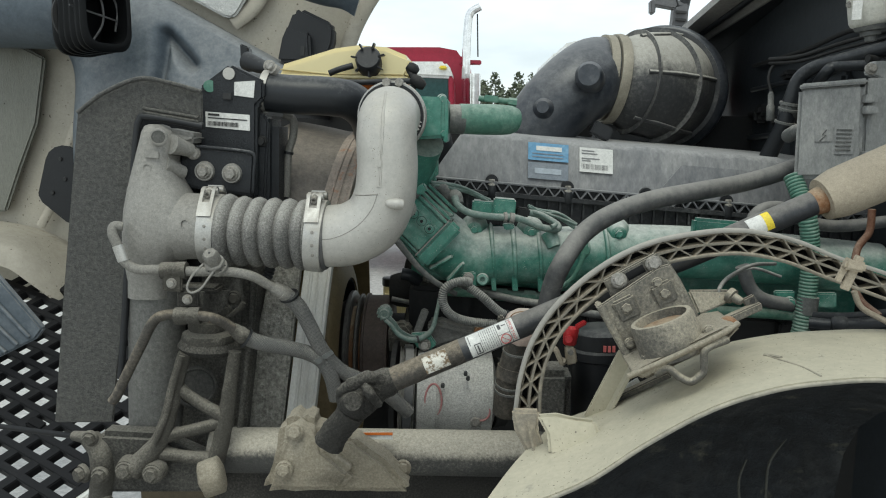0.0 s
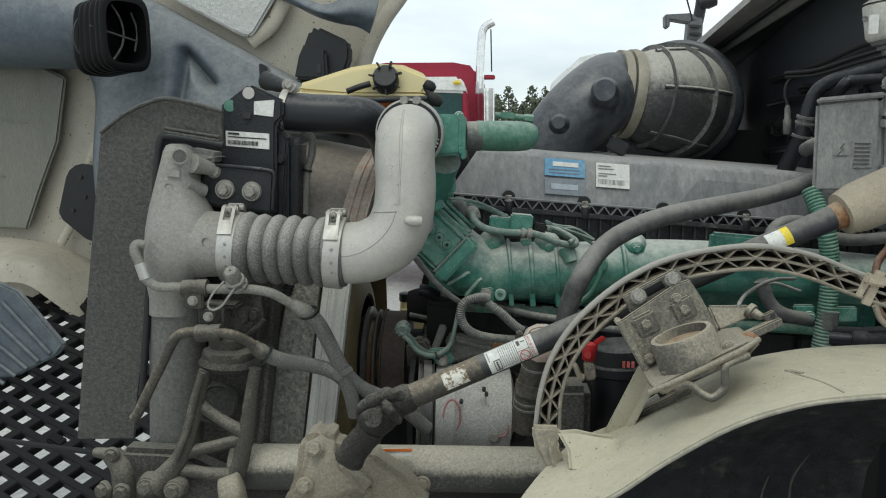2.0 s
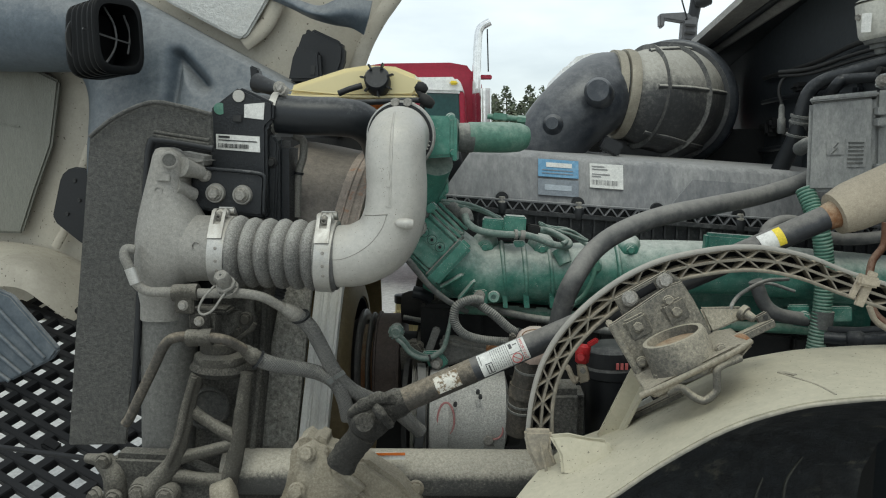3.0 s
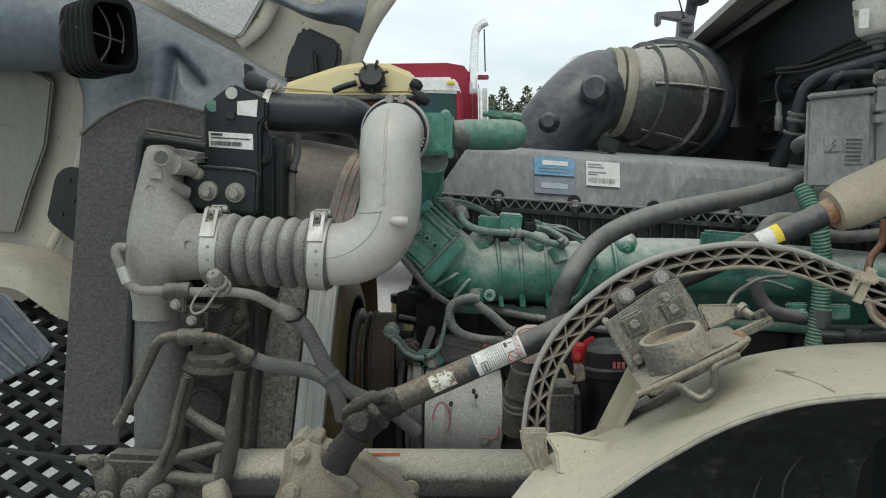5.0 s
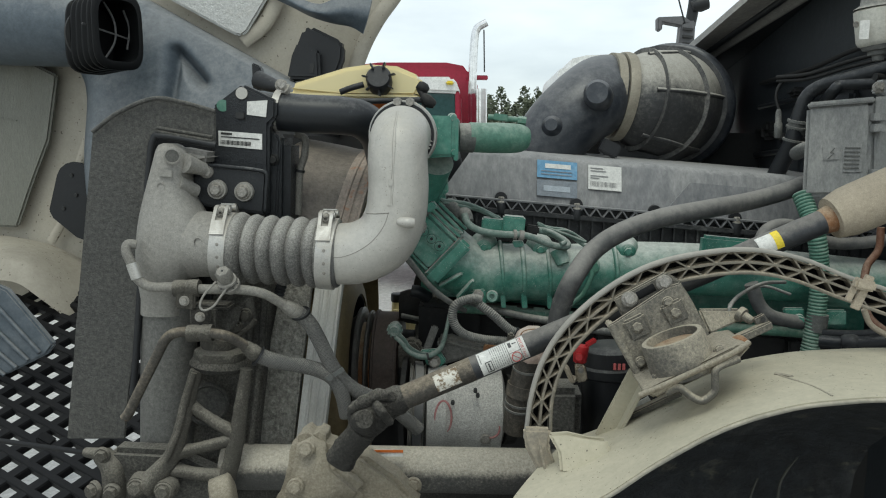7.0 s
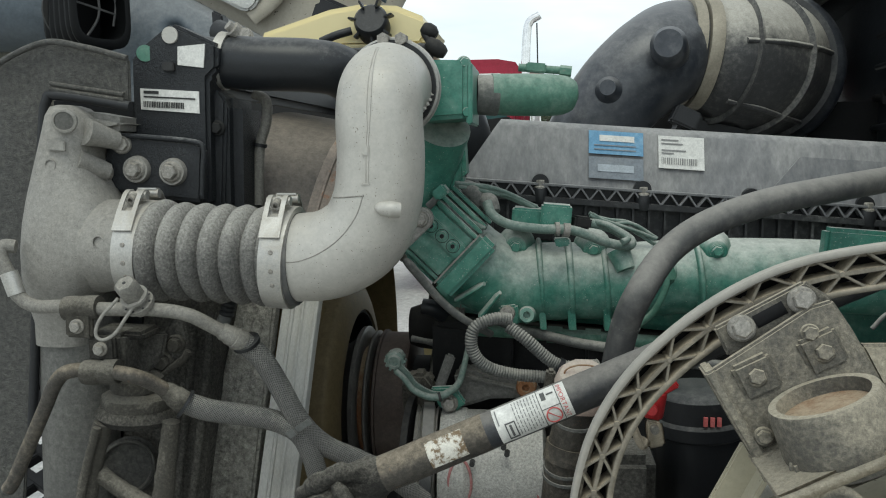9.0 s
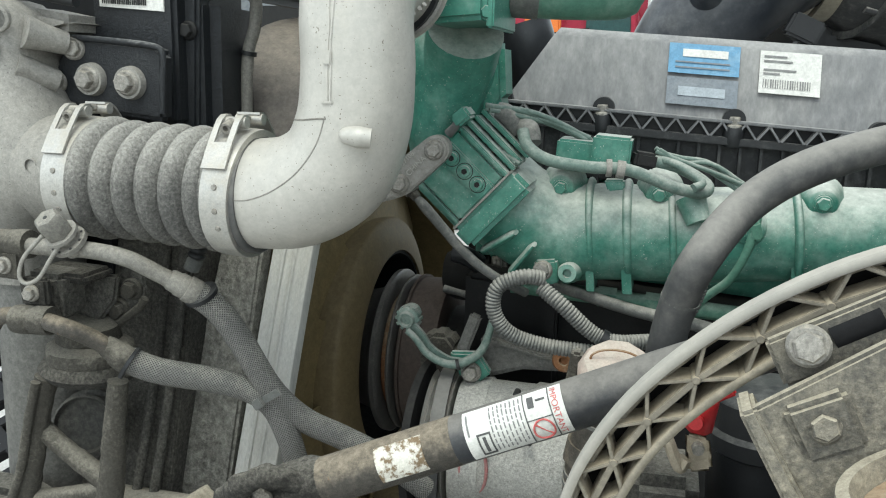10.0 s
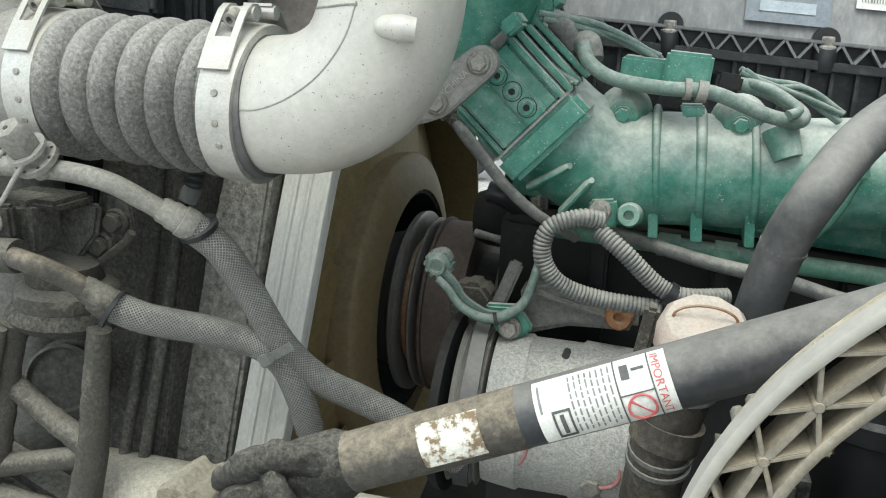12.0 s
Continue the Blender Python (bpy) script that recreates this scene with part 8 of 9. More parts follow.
def build_strut():
    a, b = V((-0.076, 1.200, 1.314)), V((0.666, 1.263, 1.642))
    s = thing("hood_strut", (-0.081, 1.200, 1.298), "black hood lift cylinder with a warning label", "hood strut")
    part("tube", sweep([a.lerp(b, 0.205), a.lerp(b, 0.5), b], 0.0195, 28, smooth=False), "strut", s)
    part("lower_tube", sweep([a, a.lerp(b, 0.1), a.lerp(b, 0.205)], 0.0197, 28, smooth=False), "strutdirt", s, "lower tube caked with brown dirt")
    part("collar", lathe(a, a.lerp(b, 0.06), [(0, 0.019), (0.2, 0.024), (0.8, 0.024), (1, 0.0195)], 24), "clod", s)
    part("clevis", lumpy(sweep([(-0.110, 1.200, 1.285), (-0.097, 1.200, 1.296), (-0.079, 1.200, 1.307), (-0.054, 1.200, 1.321)], [0.024, 0.034, 0.031, 0.021], 22), 0.003, 60), "clod", s)
    part("fork", lumpy(sweep([(-0.116, 1.181, 1.314), (-0.095, 1.176, 1.332), (-0.071, 1.178, 1.342), (-0.050, 1.186, 1.337), (-0.040, 1.190, 1.319)], [0.008, 0.010, 0.011, 0.010, 0.008], 12, flat=0.7), 0.003, 60), "clod", s)
    part("fork", lumpy(sweep([(-0.077, 1.174, 1.333), (-0.066, 1.169, 1.320), (-0.051, 1.176, 1.299)], [0.007, 0.009, 0.007], 10), 0.003, 60), "clod", s)
    part("boss", lathe((-0.097, 1.224, 1.284), (-0.092, 1.164, 1.308), [(0, 0.03), (0.8, 0.022), (1, 0.014)], 22), "clod", s)
    part("arm", lumpy(sweep([(-0.098, 1.195, 1.280), (-0.122, 1.200, 1.249), (-0.136, 1.205, 1.223)], [0.024, 0.022, 0.026], 14), 0.003, 60), "clod", s)
    part("rust_ring", lathe(a.lerp(b, 0.945), a.lerp(b, 0.985), [(0, 0.0198), (0.5, 0.0225), (1, 0.024)], 24), "rust", s)
    part("sleeve", sweep([a.lerp(b, 0.965), a.lerp(b, 1.0), a.lerp(b, 1.06), a.lerp(b, 1.3)], [0.034, 0.040, 0.041, 0.043], 26), "boot", s, "tan fabric sleeve")
    way = (b - a).normalized()
    face = V((0.05, -1, 0.35))
    face = (face - way * face.dot(way)).normalized()
    other = way.cross(face)

    def wrap(t0, t1, a0, a1, r, n=10):
        """A patch round the tube from share t0 to t1 and angle a0 to a1."""
        bm = bmesh.new()
        rows = []
        for t in (t0, t1):
            rows.append([[bm.verts.new(a.lerp(b, t) + (face * math.cos(q) + other * math.sin(q)) * rr) for q in np.linspace(radians(a0), radians(a1), n)] for rr in (r, r + 0.0006)])
        for i in range(n - 1):
            bm.faces.new((rows[0][1][i], rows[0][1][i + 1], rows[1][1][i + 1], rows[1][1][i]))
            bm.faces.new((rows[0][0][i], rows[1][0][i], rows[1][0][i + 1], rows[0][0][i + 1]))
        return bm

    lab = part("label", wrap(0.220, 0.318, -62, 62, 0.0196), "white", s, "white warning label with black and red print")
    part("print", wrap(0.2235, 0.2250, -48, 0, 0.0203, 6), "greyink", lab)
    for t0, t1, a0, a1 in ((0.231, 0.2325, 0, 52), (0.243, 0.2445, 0, 52), (0.232, 0.243, 0, 4), (0.232, 0.243, 48, 52), (0.236, 0.239, 8, 44)):
        part("print", wrap(t0, t1, a0, a1, 0.0203, 6), "fadedink", lab)
    rng = random.Random(8)
    for k in range(8):
        t, q = 0.247 + 0.0042 * k, -52.0
        while q < 44:
            e = q + rng.uniform(6, 16)
            part("print", wrap(t, t + 0.0011, q, min(e, 50), 0.0203, 4), "greyink", lab)
            q = e + 4
    part("print", wrap(0.2805, 0.2815, -60, 60, 0.0203), "fadedink", lab)
    part("print", wrap(0.305, 0.306, -60, 60, 0.0203), "fadedink", lab)
    part("print", wrap(0.281, 0.306, 4, 6, 0.0203), "fadedink", lab)
    part("print", wrap(0.285, 0.291, -45, -20, 0.0203), "fadedink", lab)
    part("print", wrap(0.293, 0.302, -36, -32, 0.0203), "fadedink", lab)
    ring = []
    for q in np.linspace(0, 2 * math.pi, 25):
        t, g = 0.2935 + 0.0095 * math.cos(q), radians(32 + 24 * math.sin(q))
        ring.append(a.lerp(b, t) + (face * math.cos(g) + other * math.sin(g)) * 0.0205)
    part("print", sweep(ring, 0.0008, 6, smooth=False, caps=False), "redink", lab)
    part("print", sweep([ring[3], ring[15]], 0.0008, 6, smooth=False), "redink", lab)
    part("patch", wrap(0.126, 0.176, -40, 45, 0.0196), "wornlabel", s, "worn rusty remains of a label")
    part("label", wrap(0.806, 0.853, -50, 40, 0.0196), "white", s, "yellow and white label")
    part("label", wrap(0.838, 0.853, -50, 40, 0.0199), "yellow", s)
    text = bpy.data.curves.new("lettering", "FONT")
    text.body, text.size, text.align_x = "IMPORTANT", 0.0068, "CENTER"
    flat = new("lettering", text)
    bpy.context.view_layer.update()
    me = bpy.data.meshes.new_from_object(flat.evaluated_get(bpy.context.evaluated_depsgraph_get()))
    bpy.data.objects.remove(flat)
    letters = bmesh.new()
    letters.from_mesh(me)
    for v in letters.verts:
        q = v.co.x / 0.02
        v.co = a.lerp(b, 0.3075) + (face * math.cos(q) + other * math.sin(q)) * 0.0206 + way * v.co.y
    part("lettering", letters, "redink", lab)


def build_arch():
    ar = thing("fender_arch", (0.217, 1.116, 1.302), "grey moulded plastic arch with lattice ribs", "fender support")
    outer = smooth_path([(0.157, 1.116, 1.304), (0.164, 1.116, 1.370), (0.181, 1.116, 1.428), (0.215, 1.116, 1.482), (0.270, 1.116, 1.534), (0.332, 1.116, 1.570), (0.399, 1.116, 1.588), (0.470, 1.116, 1.595), (0.542, 1.116, 1.584), (0.606, 1.116, 1.560), (0.687, 1.116, 1.535), (0.768, 1.116, 1.504)], 5)
    inner = smooth_path([(0.194, 1.116, 1.306), (0.195, 1.116, 1.366), (0.210, 1.116, 1.418), (0.241, 1.116, 1.464), (0.291, 1.116, 1.509), (0.347, 1.116, 1.539), (0.406, 1.116, 1.555), (0.472, 1.116, 1.562), (0.535, 1.116, 1.552), (0.593, 1.116, 1.531), (0.678, 1.116, 1.502), (0.763, 1.116, 1.471)], 5)
    back = V((0.0, 0.034, 0.0))

    def strip(line, w, front, deep, inset=0.0):
        bm = bmesh.new()
        rows = []
        for i, p in enumerate(line):
            way = (line[min(i + 1, len(line) - 1)] - line[max(i - 1, 0)]).normalized()
            n = way.cross(V((0, 1, 0))).normalized()
            p = p + n * inset
            rows.append([bm.verts.new(p + n * side * w / 2 + back * d) for side, d in ((-1, front + 0.03), (-0.5, front), (0.5, front), (1, front + 0.03), (1, deep), (-1, deep))])
        for a, b in zip(rows, rows[1:]):
            for k in range(6):
                bm.faces.new((a[k], a[(k + 1) % 6], b[(k + 1) % 6], b[k]))
        bm.faces.new(rows[0]), bm.faces.new(rows[-1][::-1])
        return bm

    part("outer_rim", strip(outer, 0.0058, -0.06, 0.30), "archrim", ar, "worn pale outer rim")
    part("inner_rim", strip(inner, 0.005, 0.0, 0.40), "arch", ar)
    part("outer_wall", strip(outer, 0.003, 0.28, 1.0, -0.006), "arch", ar)
    part("inner_wall", strip(inner, 0.003, 0.38, 1.0), "arch", ar)
    n = len(outer)
    spine = [p.lerp(q, 0.53) for p, q in zip(outer, inner)]
    for k in range(0, n - 3, 3):
        m, m1 = spine[k + 1].lerp(spine[k + 2], 0.5), spine[min(k + 4, n - 1)].lerp(spine[min(k + 5, n - 1)], 0.5)
        for v in (outer[k], inner[k], outer[k + 3], inner[k + 3], m1):
            w = 0.0040 if v is m1 else 0.0023
            part("rib", beam(m + back * 0.37, v.lerp(m, 0.0 if v is m1 else 0.10) + back * 0.37, w, 0.022, 0.0005), "arch", ar)
        part("node", lathe(m + back * 0.7, m + back * 0.03, [(0, 0.0036), (0.95, 0.0030), (1, 0.0022)], 10), "arch", ar)
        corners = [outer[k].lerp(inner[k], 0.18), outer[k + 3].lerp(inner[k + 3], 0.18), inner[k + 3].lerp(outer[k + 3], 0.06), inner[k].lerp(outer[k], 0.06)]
        # web: black sheet painting the shade deep in the rib pockets
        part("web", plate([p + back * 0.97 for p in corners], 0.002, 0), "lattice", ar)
    part("foot", plate([(0.151, 1.085, 1.330), (0.192, 1.085, 1.330), (0.188, 1.070, 1.308), (0.200, 1.055, 1.280), (0.206, 1.050, 1.250), (0.192, 1.050, 1.246), (0.173, 1.060, 1.274), (0.155, 1.075, 1.304)], 0.016, 0.004), "arch", ar)
    part("foot_rib", beam((0.172, 1.066, 1.325), (0.186, 1.046, 1.266), 0.004, 0.008, 0.001), "arch", ar)
    part("foot_plate", plate([(0.182, 1.030, 1.343), (0.209, 1.030, 1.346), (0.238, 1.030, 1.340), (0.262, 1.026, 1.340), (0.266, 1.022, 1.330), (0.273, 1.018, 1.320), (0.266, 1.014, 1.312), (0.270, 1.010, 1.302), (0.240, 1.008, 1.294), (0.222, 1.008, 1.299), (0.199, 1.010, 1.294), (0.196, 1.020, 1.321)], 0.012, 0.004), "fender", ar, "torn cream foot plate")
    t = thing("arch_tie", (0.597, 1.050, 1.551), "beige plastic tie round the arch", "cable tie")
    part("strap", beam((0.604, 1.045, 1.573), (0.587, 1.045, 1.527), 0.012, 0.006, 0.001), "boot", t)
    part("strap", beam((0.590, 1.045, 1.570), (0.577, 1.045, 1.538), 0.008, 0.006, 0.001), "boot", t)
    part("head", box((0.595, 1.040, 1.561), (0.028, 0.014, 0.014), (0, 10, 0), 0.003), "boot", t)


def build_ring_bracket():
    b = thing("ring_bracket", (0.359, 1.042, 1.407), "mud-caked steel bracket with a round cup", "bracket")
    part("back_plate", plate([(0.265, 1.073, 1.488), (0.346, 1.079, 1.545), (0.364, 1.080, 1.551), (0.381, 1.078, 1.526), (0.414, 1.069, 1.465), (0.326, 1.061, 1.400), (0.314, 1.061, 1.400)], 0.008, 0.002), "galv", b)
    part("top_strap", plate([(0.275, 1.095, 1.522), (0.346, 1.095, 1.564), (0.371, 1.095, 1.549), (0.288, 1.095, 1.497)], 0.008, 0.002), "galv", b)
    part("side_flange", plate([(0.263, 1.071, 1.489), (0.271, 1.071, 1.493), (0.327, 1.051, 1.403), (0.316, 1.051, 1.399)], 0.03, 0.002), "galv", b)
    c0, c1 = V((0.362, 1.026, 1.439)), V((0.342, 1.028, 1.487))
    part("cup", lathe(c0, c1, [(0, 0.044), (0.9, 0.043), (1, 0.041), (1, 0.035), (0.2, 0.033)], 36), "galv", b)
    part("insert", lathe(c0.lerp(c1, 0.3), c0.lerp(c1, 0.78), [(0, 0.034), (1, 0.034)], 28), "rust", b)
    part("base", plate([(0.298, 0.984, 1.422), (0.413, 0.984, 1.485), (0.441, 1.023, 1.480), (0.448, 1.023, 1.476), (0.414, 0.984, 1.465), (0.316, 0.984, 1.413)], 0.09, 0.003), "clay", b)
    part("base_lip", sweep([(0.292, 0.974, 1.420), (0.341, 0.974, 1.444), (0.403, 0.974, 1.477), (0.433, 0.994, 1.489)], 0.004, 12), "clay", b)
    part("hook", sweep([(0.418, 0.984, 1.470), (0.389, 0.974, 1.460), (0.387, 0.974, 1.445), (0.387, 0.974, 1.429), (0.373, 0.974, 1.416), (0.359, 0.979, 1.420), (0.345, 0.984, 1.429), (0.330, 0.989, 1.420)], 0.0052, 14), "galv", b)
    part("arm", plate([(0.398, 1.109, 1.508), (0.458, 1.109, 1.510), (0.470, 1.109, 1.498), (0.411, 1.090, 1.476)], 0.01, 0.003), "galv", b)
    part("arm", beam((0.414, 1.061, 1.464), (0.497, 1.100, 1.491), 0.012, 0.014, 0.002), "galv", b)
    part("end_plate", plate([(0.470, 1.095, 1.499), (0.486, 1.095, 1.508), (0.499, 1.095, 1.491), (0.483, 1.095, 1.482)], 0.006, 0.002), "galv", b)
    part("hole", lathe((0.485, 1.094, 1.499), (0.485, 1.093, 1.499), [(0, 0.0035), (1, 0.0035)], 14), "ink", b)
    part("stud", lathe((0.453, 1.100, 1.506), (0.467, 1.085, 1.498), [(0, 0.011), (0.35, 0.011), (0.4, 0.007), (0.9, 0.006), (1, 0.004)], 14), "galv", b)
    part("rusty_lug", sweep([(0.427, 1.051, 1.469), (0.438, 1.051, 1.478), (0.448, 1.051, 1.472)], 0.008, 10), "rust", b)
    for p, r in (((0.296, 1.090, 1.524), 0.0085), ((0.343, 1.090, 1.549), 0.0085), ((0.304, 1.069, 1.489), 0.007), ((0.356, 1.072, 1.510), 0.007), ((0.346, 1.076, 1.524), 0.006), ((0.310, 1.061, 1.441), 0.006), ((0.324, 1.013, 1.435), 0.006), ((0.399, 1.003, 1.476), 0.006)):
        bolt(p, (-0.1, -1, 0.2), r, b, "bolt" if r > 0.008 else "galv")
    part("slot", sweep([(0.308, 1.095, 1.528), (0.331, 1.095, 1.542)], 0.006, 12, smooth=False, flat=0.2), "lattice", b)
    for p in ((0.305, 1.071, 1.488), (0.356, 1.074, 1.510)):
        part("tab", box((p[0], p[1] + 0.004, p[2]), (0.032, 0.016, 0.032), (0, -28, 0), 0.003), "galv", b)
    part("wire", sweep([(0.442, 1.109, 1.498), (0.446, 1.119, 1.512), (0.472, 1.158, 1.522), (0.524, 1.216, 1.530), (0.580, 1.273, 1.524)], 0.003, 8), "conduit", b)
    l = thing("support_leg", (0.270, 1.138, 1.313), "pale bent steel leg under the bracket", "bracket")
    part("leg", beam((0.317, 1.109, 1.415), (0.273, 1.129, 1.304), 0.026, 0.006, 0.002), "fender", l)
    part("flange", beam((0.325, 1.100, 1.403), (0.288, 1.119, 1.307), 0.005, 0.03, 0.001), "fender", l)
    part("tag", beam((0.303, 1.148, 1.332), (0.345, 1.148, 1.360), 0.012, 0.002, 0), "white", l)
    part("rail", beam((0.295, 1.138, 1.327), (0.376, 1.090, 1.392), 0.01, 0.014, 0.002), "galv", l)


def build_hoses_right():
    h = thing("heater_hose", (0.386, 1.400, 1.597), "dusty black rubber heater hose arching over the engine", "hose")
    part("hose", sweep([(0.846, 1.760, 1.694), (0.764, 1.700, 1.663), (0.657, 1.656, 1.634), (0.525, 1.553, 1.619), (0.429, 1.515, 1.603), (0.352, 1.493, 1.577), (0.299, 1.483, 1.541), (0.258, 1.432, 1.497), (0.238, 1.442, 1.442), (0.224, 1.463, 1.349)], 0.0185, 22), "hose", h)
    p, q = V((0.240, 1.441, 1.449)), V((0.235, 1.445, 1.427))
    part("joint_ring", lathe(p, p + (q - p).normalized() * 0.003, [(0, 0.018), (0, 0.0192), (1, 0.0192), (1, 0.018)], 24), "conduit", h, "moulded ring on the hose")
    c = thing("corrugated_conduit", (0.770, 1.600, 1.352), "green-grey corrugated conduit beside the fuse box", "conduit")
    part("conduit", ribbed([(0.739, 1.640, 1.650), (0.750, 1.620, 1.611), (0.759, 1.600, 1.573), (0.772, 1.600, 1.504), (0.774, 1.600, 1.423), (0.768, 1.600, 1.352), (0.762, 1.600, 1.305)], 0.019, 0.007, 0.0025, 18), "greenhose", c)
    part("sleeve", sweep([(0.776, 1.600, 1.406), (0.774, 1.600, 1.370)], 0.021, 18, smooth=False), "conduit", c)
    d = thing("hose_loop", (0.664, 1.600, 1.582), "dusty grey hose loop beside the strut", "hose")
    part("hose", sweep([(0.636, 1.560, 1.541), (0.647, 1.580, 1.567), (0.673, 1.600, 1.583), (0.716, 1.620, 1.584), (0.771, 1.640, 1.557), (0.849, 1.660, 1.545), (0.963, 1.660, 1.559)], 0.013, 14), "hose", d)
    e = thing("lower_hoses", (0.697, 1.600, 1.421), "black hoses and lines below the manifold", "hose")
    part("hose", sweep([(0.638, 1.600, 1.466), (0.658, 1.600, 1.420), (0.688, 1.600, 1.397), (0.753, 1.620, 1.383)], 0.014, 14), "hose", e)
    part("hose", sweep([(0.060, 1.690, 1.392), (0.185, 1.650, 1.373), (0.266, 1.625, 1.368), (0.337, 1.620, 1.354), (0.420, 1.620, 1.350)], 0.008, 10), "conduit", e)
    part("hose", sweep([(0.739, 1.500, 1.374), (0.783, 1.480, 1.376), (0.870, 1.450, 1.392)], 0.012, 12), "rubber", e)
    part("hose", sweep([(0.770, 1.550, 1.376), (0.812, 1.500, 1.387), (0.869, 1.450, 1.408)], 0.010, 12), "black", e)
    part("plug", lathe((0.768, 1.470, 1.379), (0.794, 1.460, 1.382), [(0, 0.013), (0.2, 0.016), (0.8, 0.016), (1, 0.013)], 12), "black", e)
    part("line", sweep([(0.837, 1.500, 1.596), (0.836, 1.500, 1.553), (0.817, 1.500, 1.520), (0.806, 1.480, 1.470), (0.806, 1.450, 1.433), (0.829, 1.420, 1.409)], 0.007, 10), "brown", e, "brown line")
    part("line", sweep([(0.722, 1.300, 1.477), (0.738, 1.300, 1.449), (0.781, 1.300, 1.426)], 0.005, 10), "boot", e, "tan cable")
    part("line", sweep([(0.564, 1.500, 1.438), (0.584, 1.500, 1.460), (0.625, 1.500, 1.478), (0.679, 1.500, 1.463)], 0.003, 8), "conduit", e)
    k = thing("manifold_bracket", (0.754, 1.620, 1.371), "green bolted bracket beside the conduit", "bracket")
    part("plate", plate([(0.714, 1.620, 1.412), (0.757, 1.620, 1.413), (0.760, 1.620, 1.365), (0.725, 1.620, 1.370)], 0.012, 0.003), "green", k)
    bolt((0.745, 1.615, 1.390), (0, -1, 0), 0.009, k, "green")
    part("plate", plate([(0.797, 1.620, 1.410), (0.842, 1.620, 1.411), (0.845, 1.620, 1.379), (0.799, 1.620, 1.378)], 0.012, 0.003), "green", k)


def build_filters():
    f = thing("fuel_filter", (0.328, 1.420, 1.255), "black fuel filter with red lettering bars", "filter")
    part("canister", lathe((0.338, 1.420, 1.190), (0.328, 1.420, 1.374), [(0, 0.05), (0.05, 0.056), (0.7, 0.056), (0.72, 0.06), (0.8, 0.06), (0.82, 0.054), (0.97, 0.054), (1, 0.045)], 32), "black", f)
    for p in ((0.328, 1.363, 1.349), (0.336, 1.363, 1.349), (0.344, 1.364, 1.349)):
        part("print", box(p, (0.005, 0.003, 0.011), (0, 0, 0), 0), "redink", f)
    g = thing("water_separator", (0.242, 1.322, 1.225), "black filter head with a red drain valve", "filter")
    part("body", plate([(0.203, 1.313, 1.318), (0.266, 1.313, 1.320), (0.266, 1.313, 1.208), (0.204, 1.313, 1.206)], 0.08, 0.012), "grit", g)
    part("bracket", plate([(0.249, 1.308, 1.369), (0.269, 1.308, 1.366), (0.274, 1.308, 1.337), (0.254, 1.308, 1.332)], 0.006, 0.003), "boot", g)
    part("fold", sweep([(0.227, 1.313, 1.361), (0.235, 1.308, 1.361), (0.241, 1.305, 1.349), (0.247, 1.305, 1.339), (0.251, 1.308, 1.346)], 0.005, 8, flat=2.0), "boot", g)
    part("valve", lathe((0.260, 1.322, 1.365), (0.262, 1.322, 1.398), [(0, 0.008), (0.1, 0.0115), (0.85, 0.0135), (0.95, 0.0135), (0.96, 0.010), (0.85, 0.008)], 24), "red", g, "red drain valve")
    part("lever", beam((0.269, 1.318, 1.398), (0.285, 1.313, 1.410), 0.009, 0.006, 0.002), "red", g, "red lever")
    part("knob", lathe((0.257, 1.313, 1.379), (0.256, 1.302, 1.381), [(0, 0.007), (1, 0.006)], 14), "red", g)
    for p in ((0.260, 1.308, 1.358), (0.213, 1.322, 1.345), (0.222, 1.322, 1.356)):
        part("fitting", lathe((p[0], p[1] + 0.02, p[2]), (p[0], p[1] - 0.008, p[2]), [(0, 0.006), (1, 0.005)], 8), "bolt", g)
    h = thing("filler_cap", (0.174, 1.360, 1.405), "faded pink oil filler cap on a short neck", "cap")
    c = V((0.185, 1.400, 1.380))
    part("cap", lathe((c.x, c.y + 0.005, c.z - 0.02), (c.x, c.y - 0.012, c.z + 0.016), [(0, 0.034), (0.2, 0.037), (0.8, 0.036), (1, 0.030)], 10), "pink", h)
    part("ridge", sweep([(c.x + 0.024 * math.cos(q), c.y - 0.0115 + 0.006 * math.sin(q) * -0.5, c.z + 0.0165 + 0.012 * math.sin(q)) for q in np.linspace(0, 6.283, 25)], 0.0012, 6, smooth=False, caps=False), "rust", h)
    part("neck", sweep([(c.x + 0.0, c.y + 0.01, c.z - 0.015), (0.167, 1.420, 1.283), (0.160, 1.440, 1.199)], [0.026, 0.026, 0.026], 20), "strutdirt", h)
    part("collar", lathe((0.170, 1.420, 1.294), (0.166, 1.420, 1.272), [(0, 0.03), (1, 0.03)], 22), "strutdirt", h)
    for z in (1.262, 1.250, 1.330):
        g = V((c.x, c.y + 0.01, c.z - 0.015)).lerp(V((0.167, 1.420, 1.283)), (1.365 - z) / 0.082) if z > 1.283 else V((0.167, 1.420, 1.283)).lerp(V((0.160, 1.440, 1.199)), (1.283 - z) / 0.084)
        part("band", lathe(g, g - V((0.0003, -0.0008, 0.004)), [(0, 0.0255), (0, 0.0285), (1, 0.0285), (1, 0.0255)], 24), "conduit", h)
    part("stay", box((0.142, 1.425, 1.366), (0.012, 0.02, 0.050), (0, 8, 0), 0.003), "mud", h)


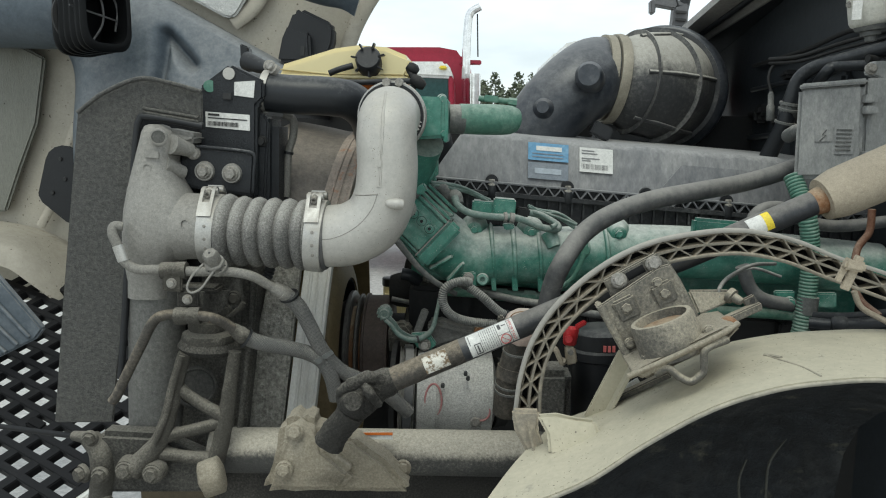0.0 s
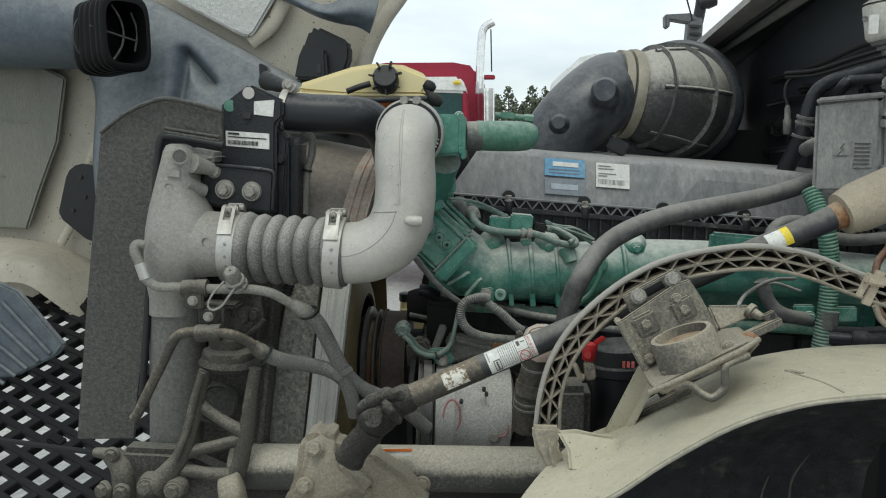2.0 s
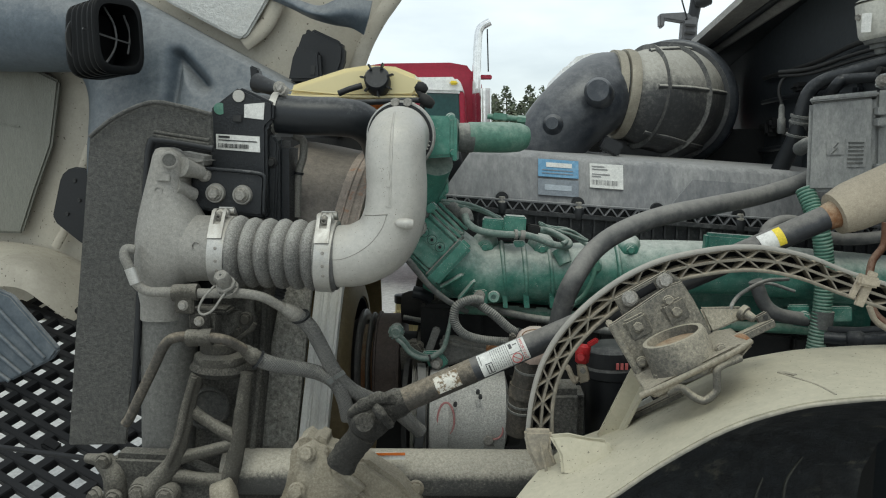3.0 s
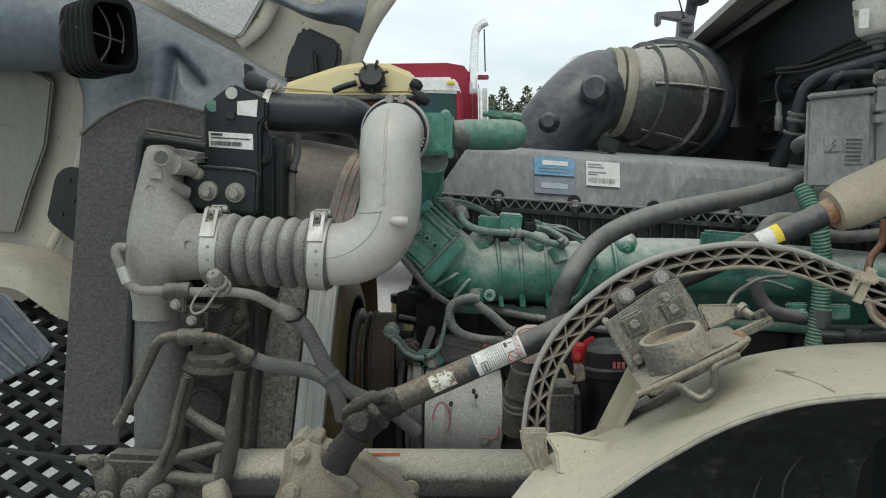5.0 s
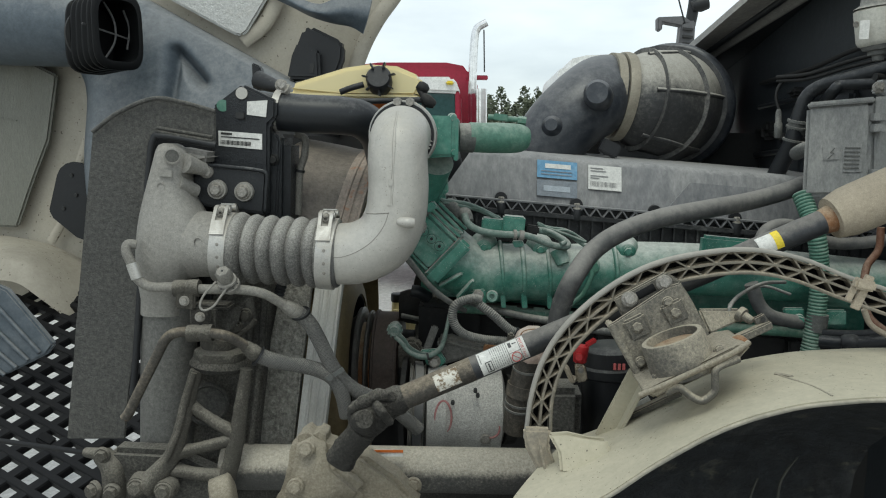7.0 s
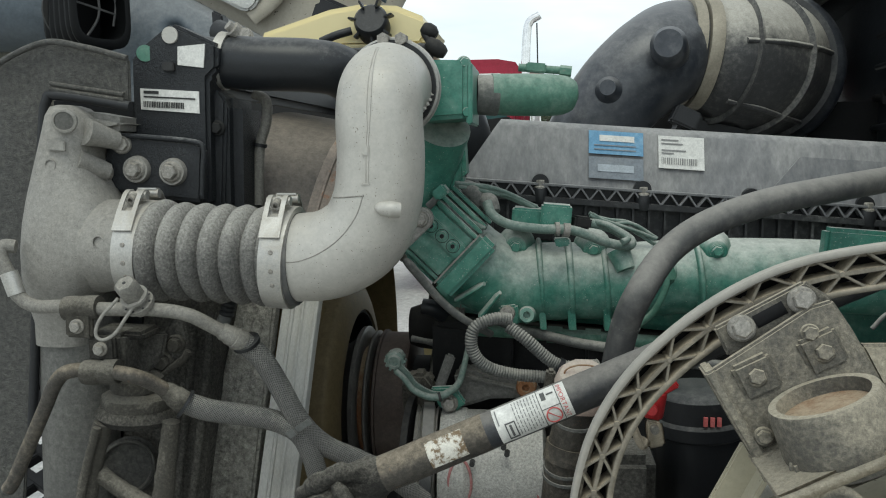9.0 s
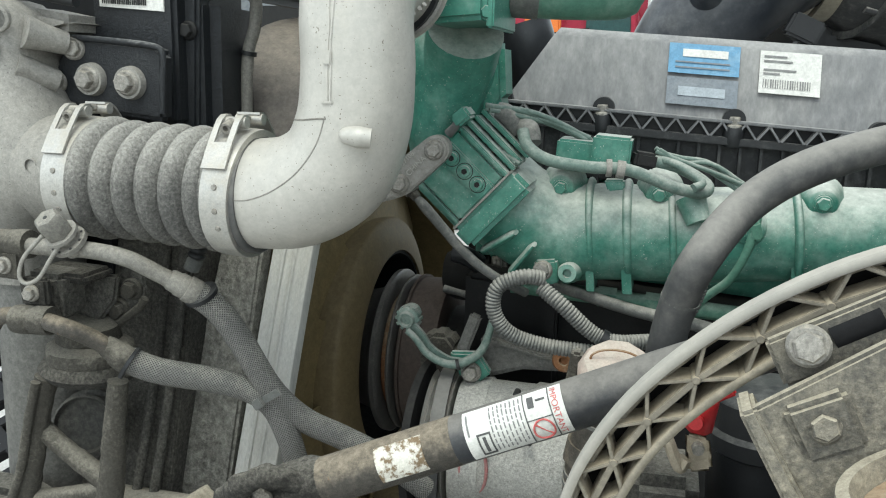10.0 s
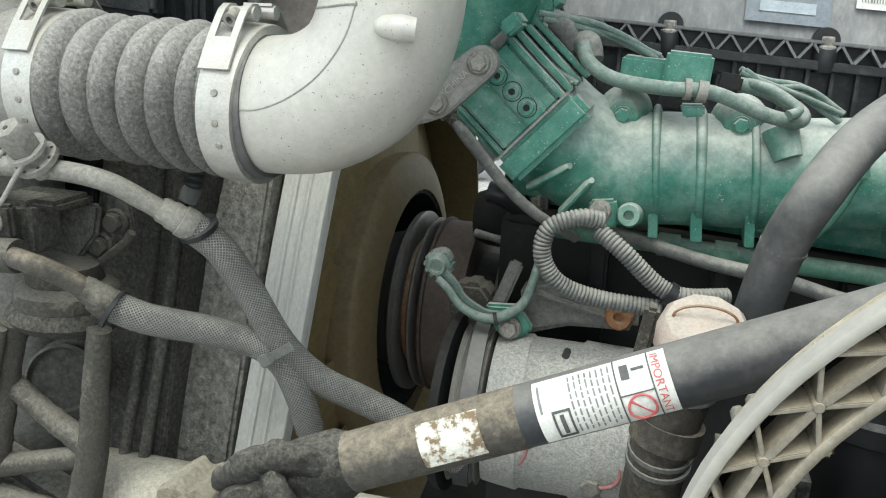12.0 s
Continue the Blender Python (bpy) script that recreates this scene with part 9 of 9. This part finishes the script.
def build_fender():
    f = thing("inner_fender", (0.411, 0.955, 1.355), "dusty cream inner fender over the wheel", "fender")
    far = [(0.223, 1.165, 1.285), (0.299, 1.165, 1.318), (0.365, 1.165, 1.361), (0.447, 1.165, 1.408), (0.531, 1.165, 1.431), (0.613, 1.165, 1.441), (0.720, 1.165, 1.445), (0.845, 1.165, 1.427)]
    mid = [(0.155, 1.031, 1.276), (0.254, 1.031, 1.319), (0.336, 1.031, 1.366), (0.417, 1.031, 1.412), (0.490, 1.031, 1.434), (0.563, 1.031, 1.444), (0.651, 1.031, 1.446), (0.763, 1.031, 1.430)]
    near = [(0.093, 0.897, 1.252), (0.221, 0.897, 1.307), (0.300, 0.897, 1.363), (0.377, 0.897, 1.410), (0.447, 0.897, 1.436), (0.506, 0.897, 1.447), (0.582, 0.897, 1.452), (0.681, 0.897, 1.435)]
    skin = sheet([far, mid, near], 0.005)
    tree = BVHTree.FromBMesh(skin)
    part("skin", skin, "fender", f)
    lip = [(p[0], p[1] - 0.002, p[2] - 0.004) for p in near]
    part("lip", sweep(lip, 0.0026, 12, steps=5), "lip", f)
    part("liner", sheet([[(p[0], p[1] + 0.006, p[2] - 0.006) for p in near], [(p[0] + 0.0, p[1] + 0.10, p[2] - 0.04) for p in near], [(p[0], p[1] + 0.30, p[2] - 0.20) for p in near], [(p[0], p[1] + 0.32, p[2] - 0.6) for p in near]], 0.006, (0, 1, 0)), "well", f, "black wheel-well liner")
    for path, r in (([(0.492, 1.045, 1.435), (0.497, 1.012, 1.439), (0.507, 0.964, 1.441), (0.508, 0.912, 1.445)], 0.0014), ([(0.490, 1.050, 1.435), (0.496, 1.040, 1.436), (0.502, 1.021, 1.438)], 0.0028)):
        path = [tree.find_nearest(q)[0] for q in smooth_path(path, 4)]
        part("scratch", sweep(path, r, 6, smooth=False), "lip", f)
    for path in ([(0.571, 1.150, 1.275), (0.556, 1.152, 1.250), (0.547, 1.150, 1.227), (0.547, 1.150, 1.180)], [(0.514, 1.150, 1.240), (0.507, 1.152, 1.215), (0.505, 1.150, 1.196), (0.509, 1.150, 1.170)]):
        part("drip", sweep(path, [0.0012, 0.0020, 0.0024, 0.0020], 8), "wellpanel", f, "dried mud run")
    part("hole", lathe((0.398, 0.912, 1.410), (0.398, 0.912, 1.412), [(0, 0.008), (1, 0.008)], 14), "soot_and_shade", f)


build_air_cleaner()
build_fuse_box()
build_strut()
build_arch()
build_ring_bracket()
build_hoses_right()
build_filters()
build_fender()
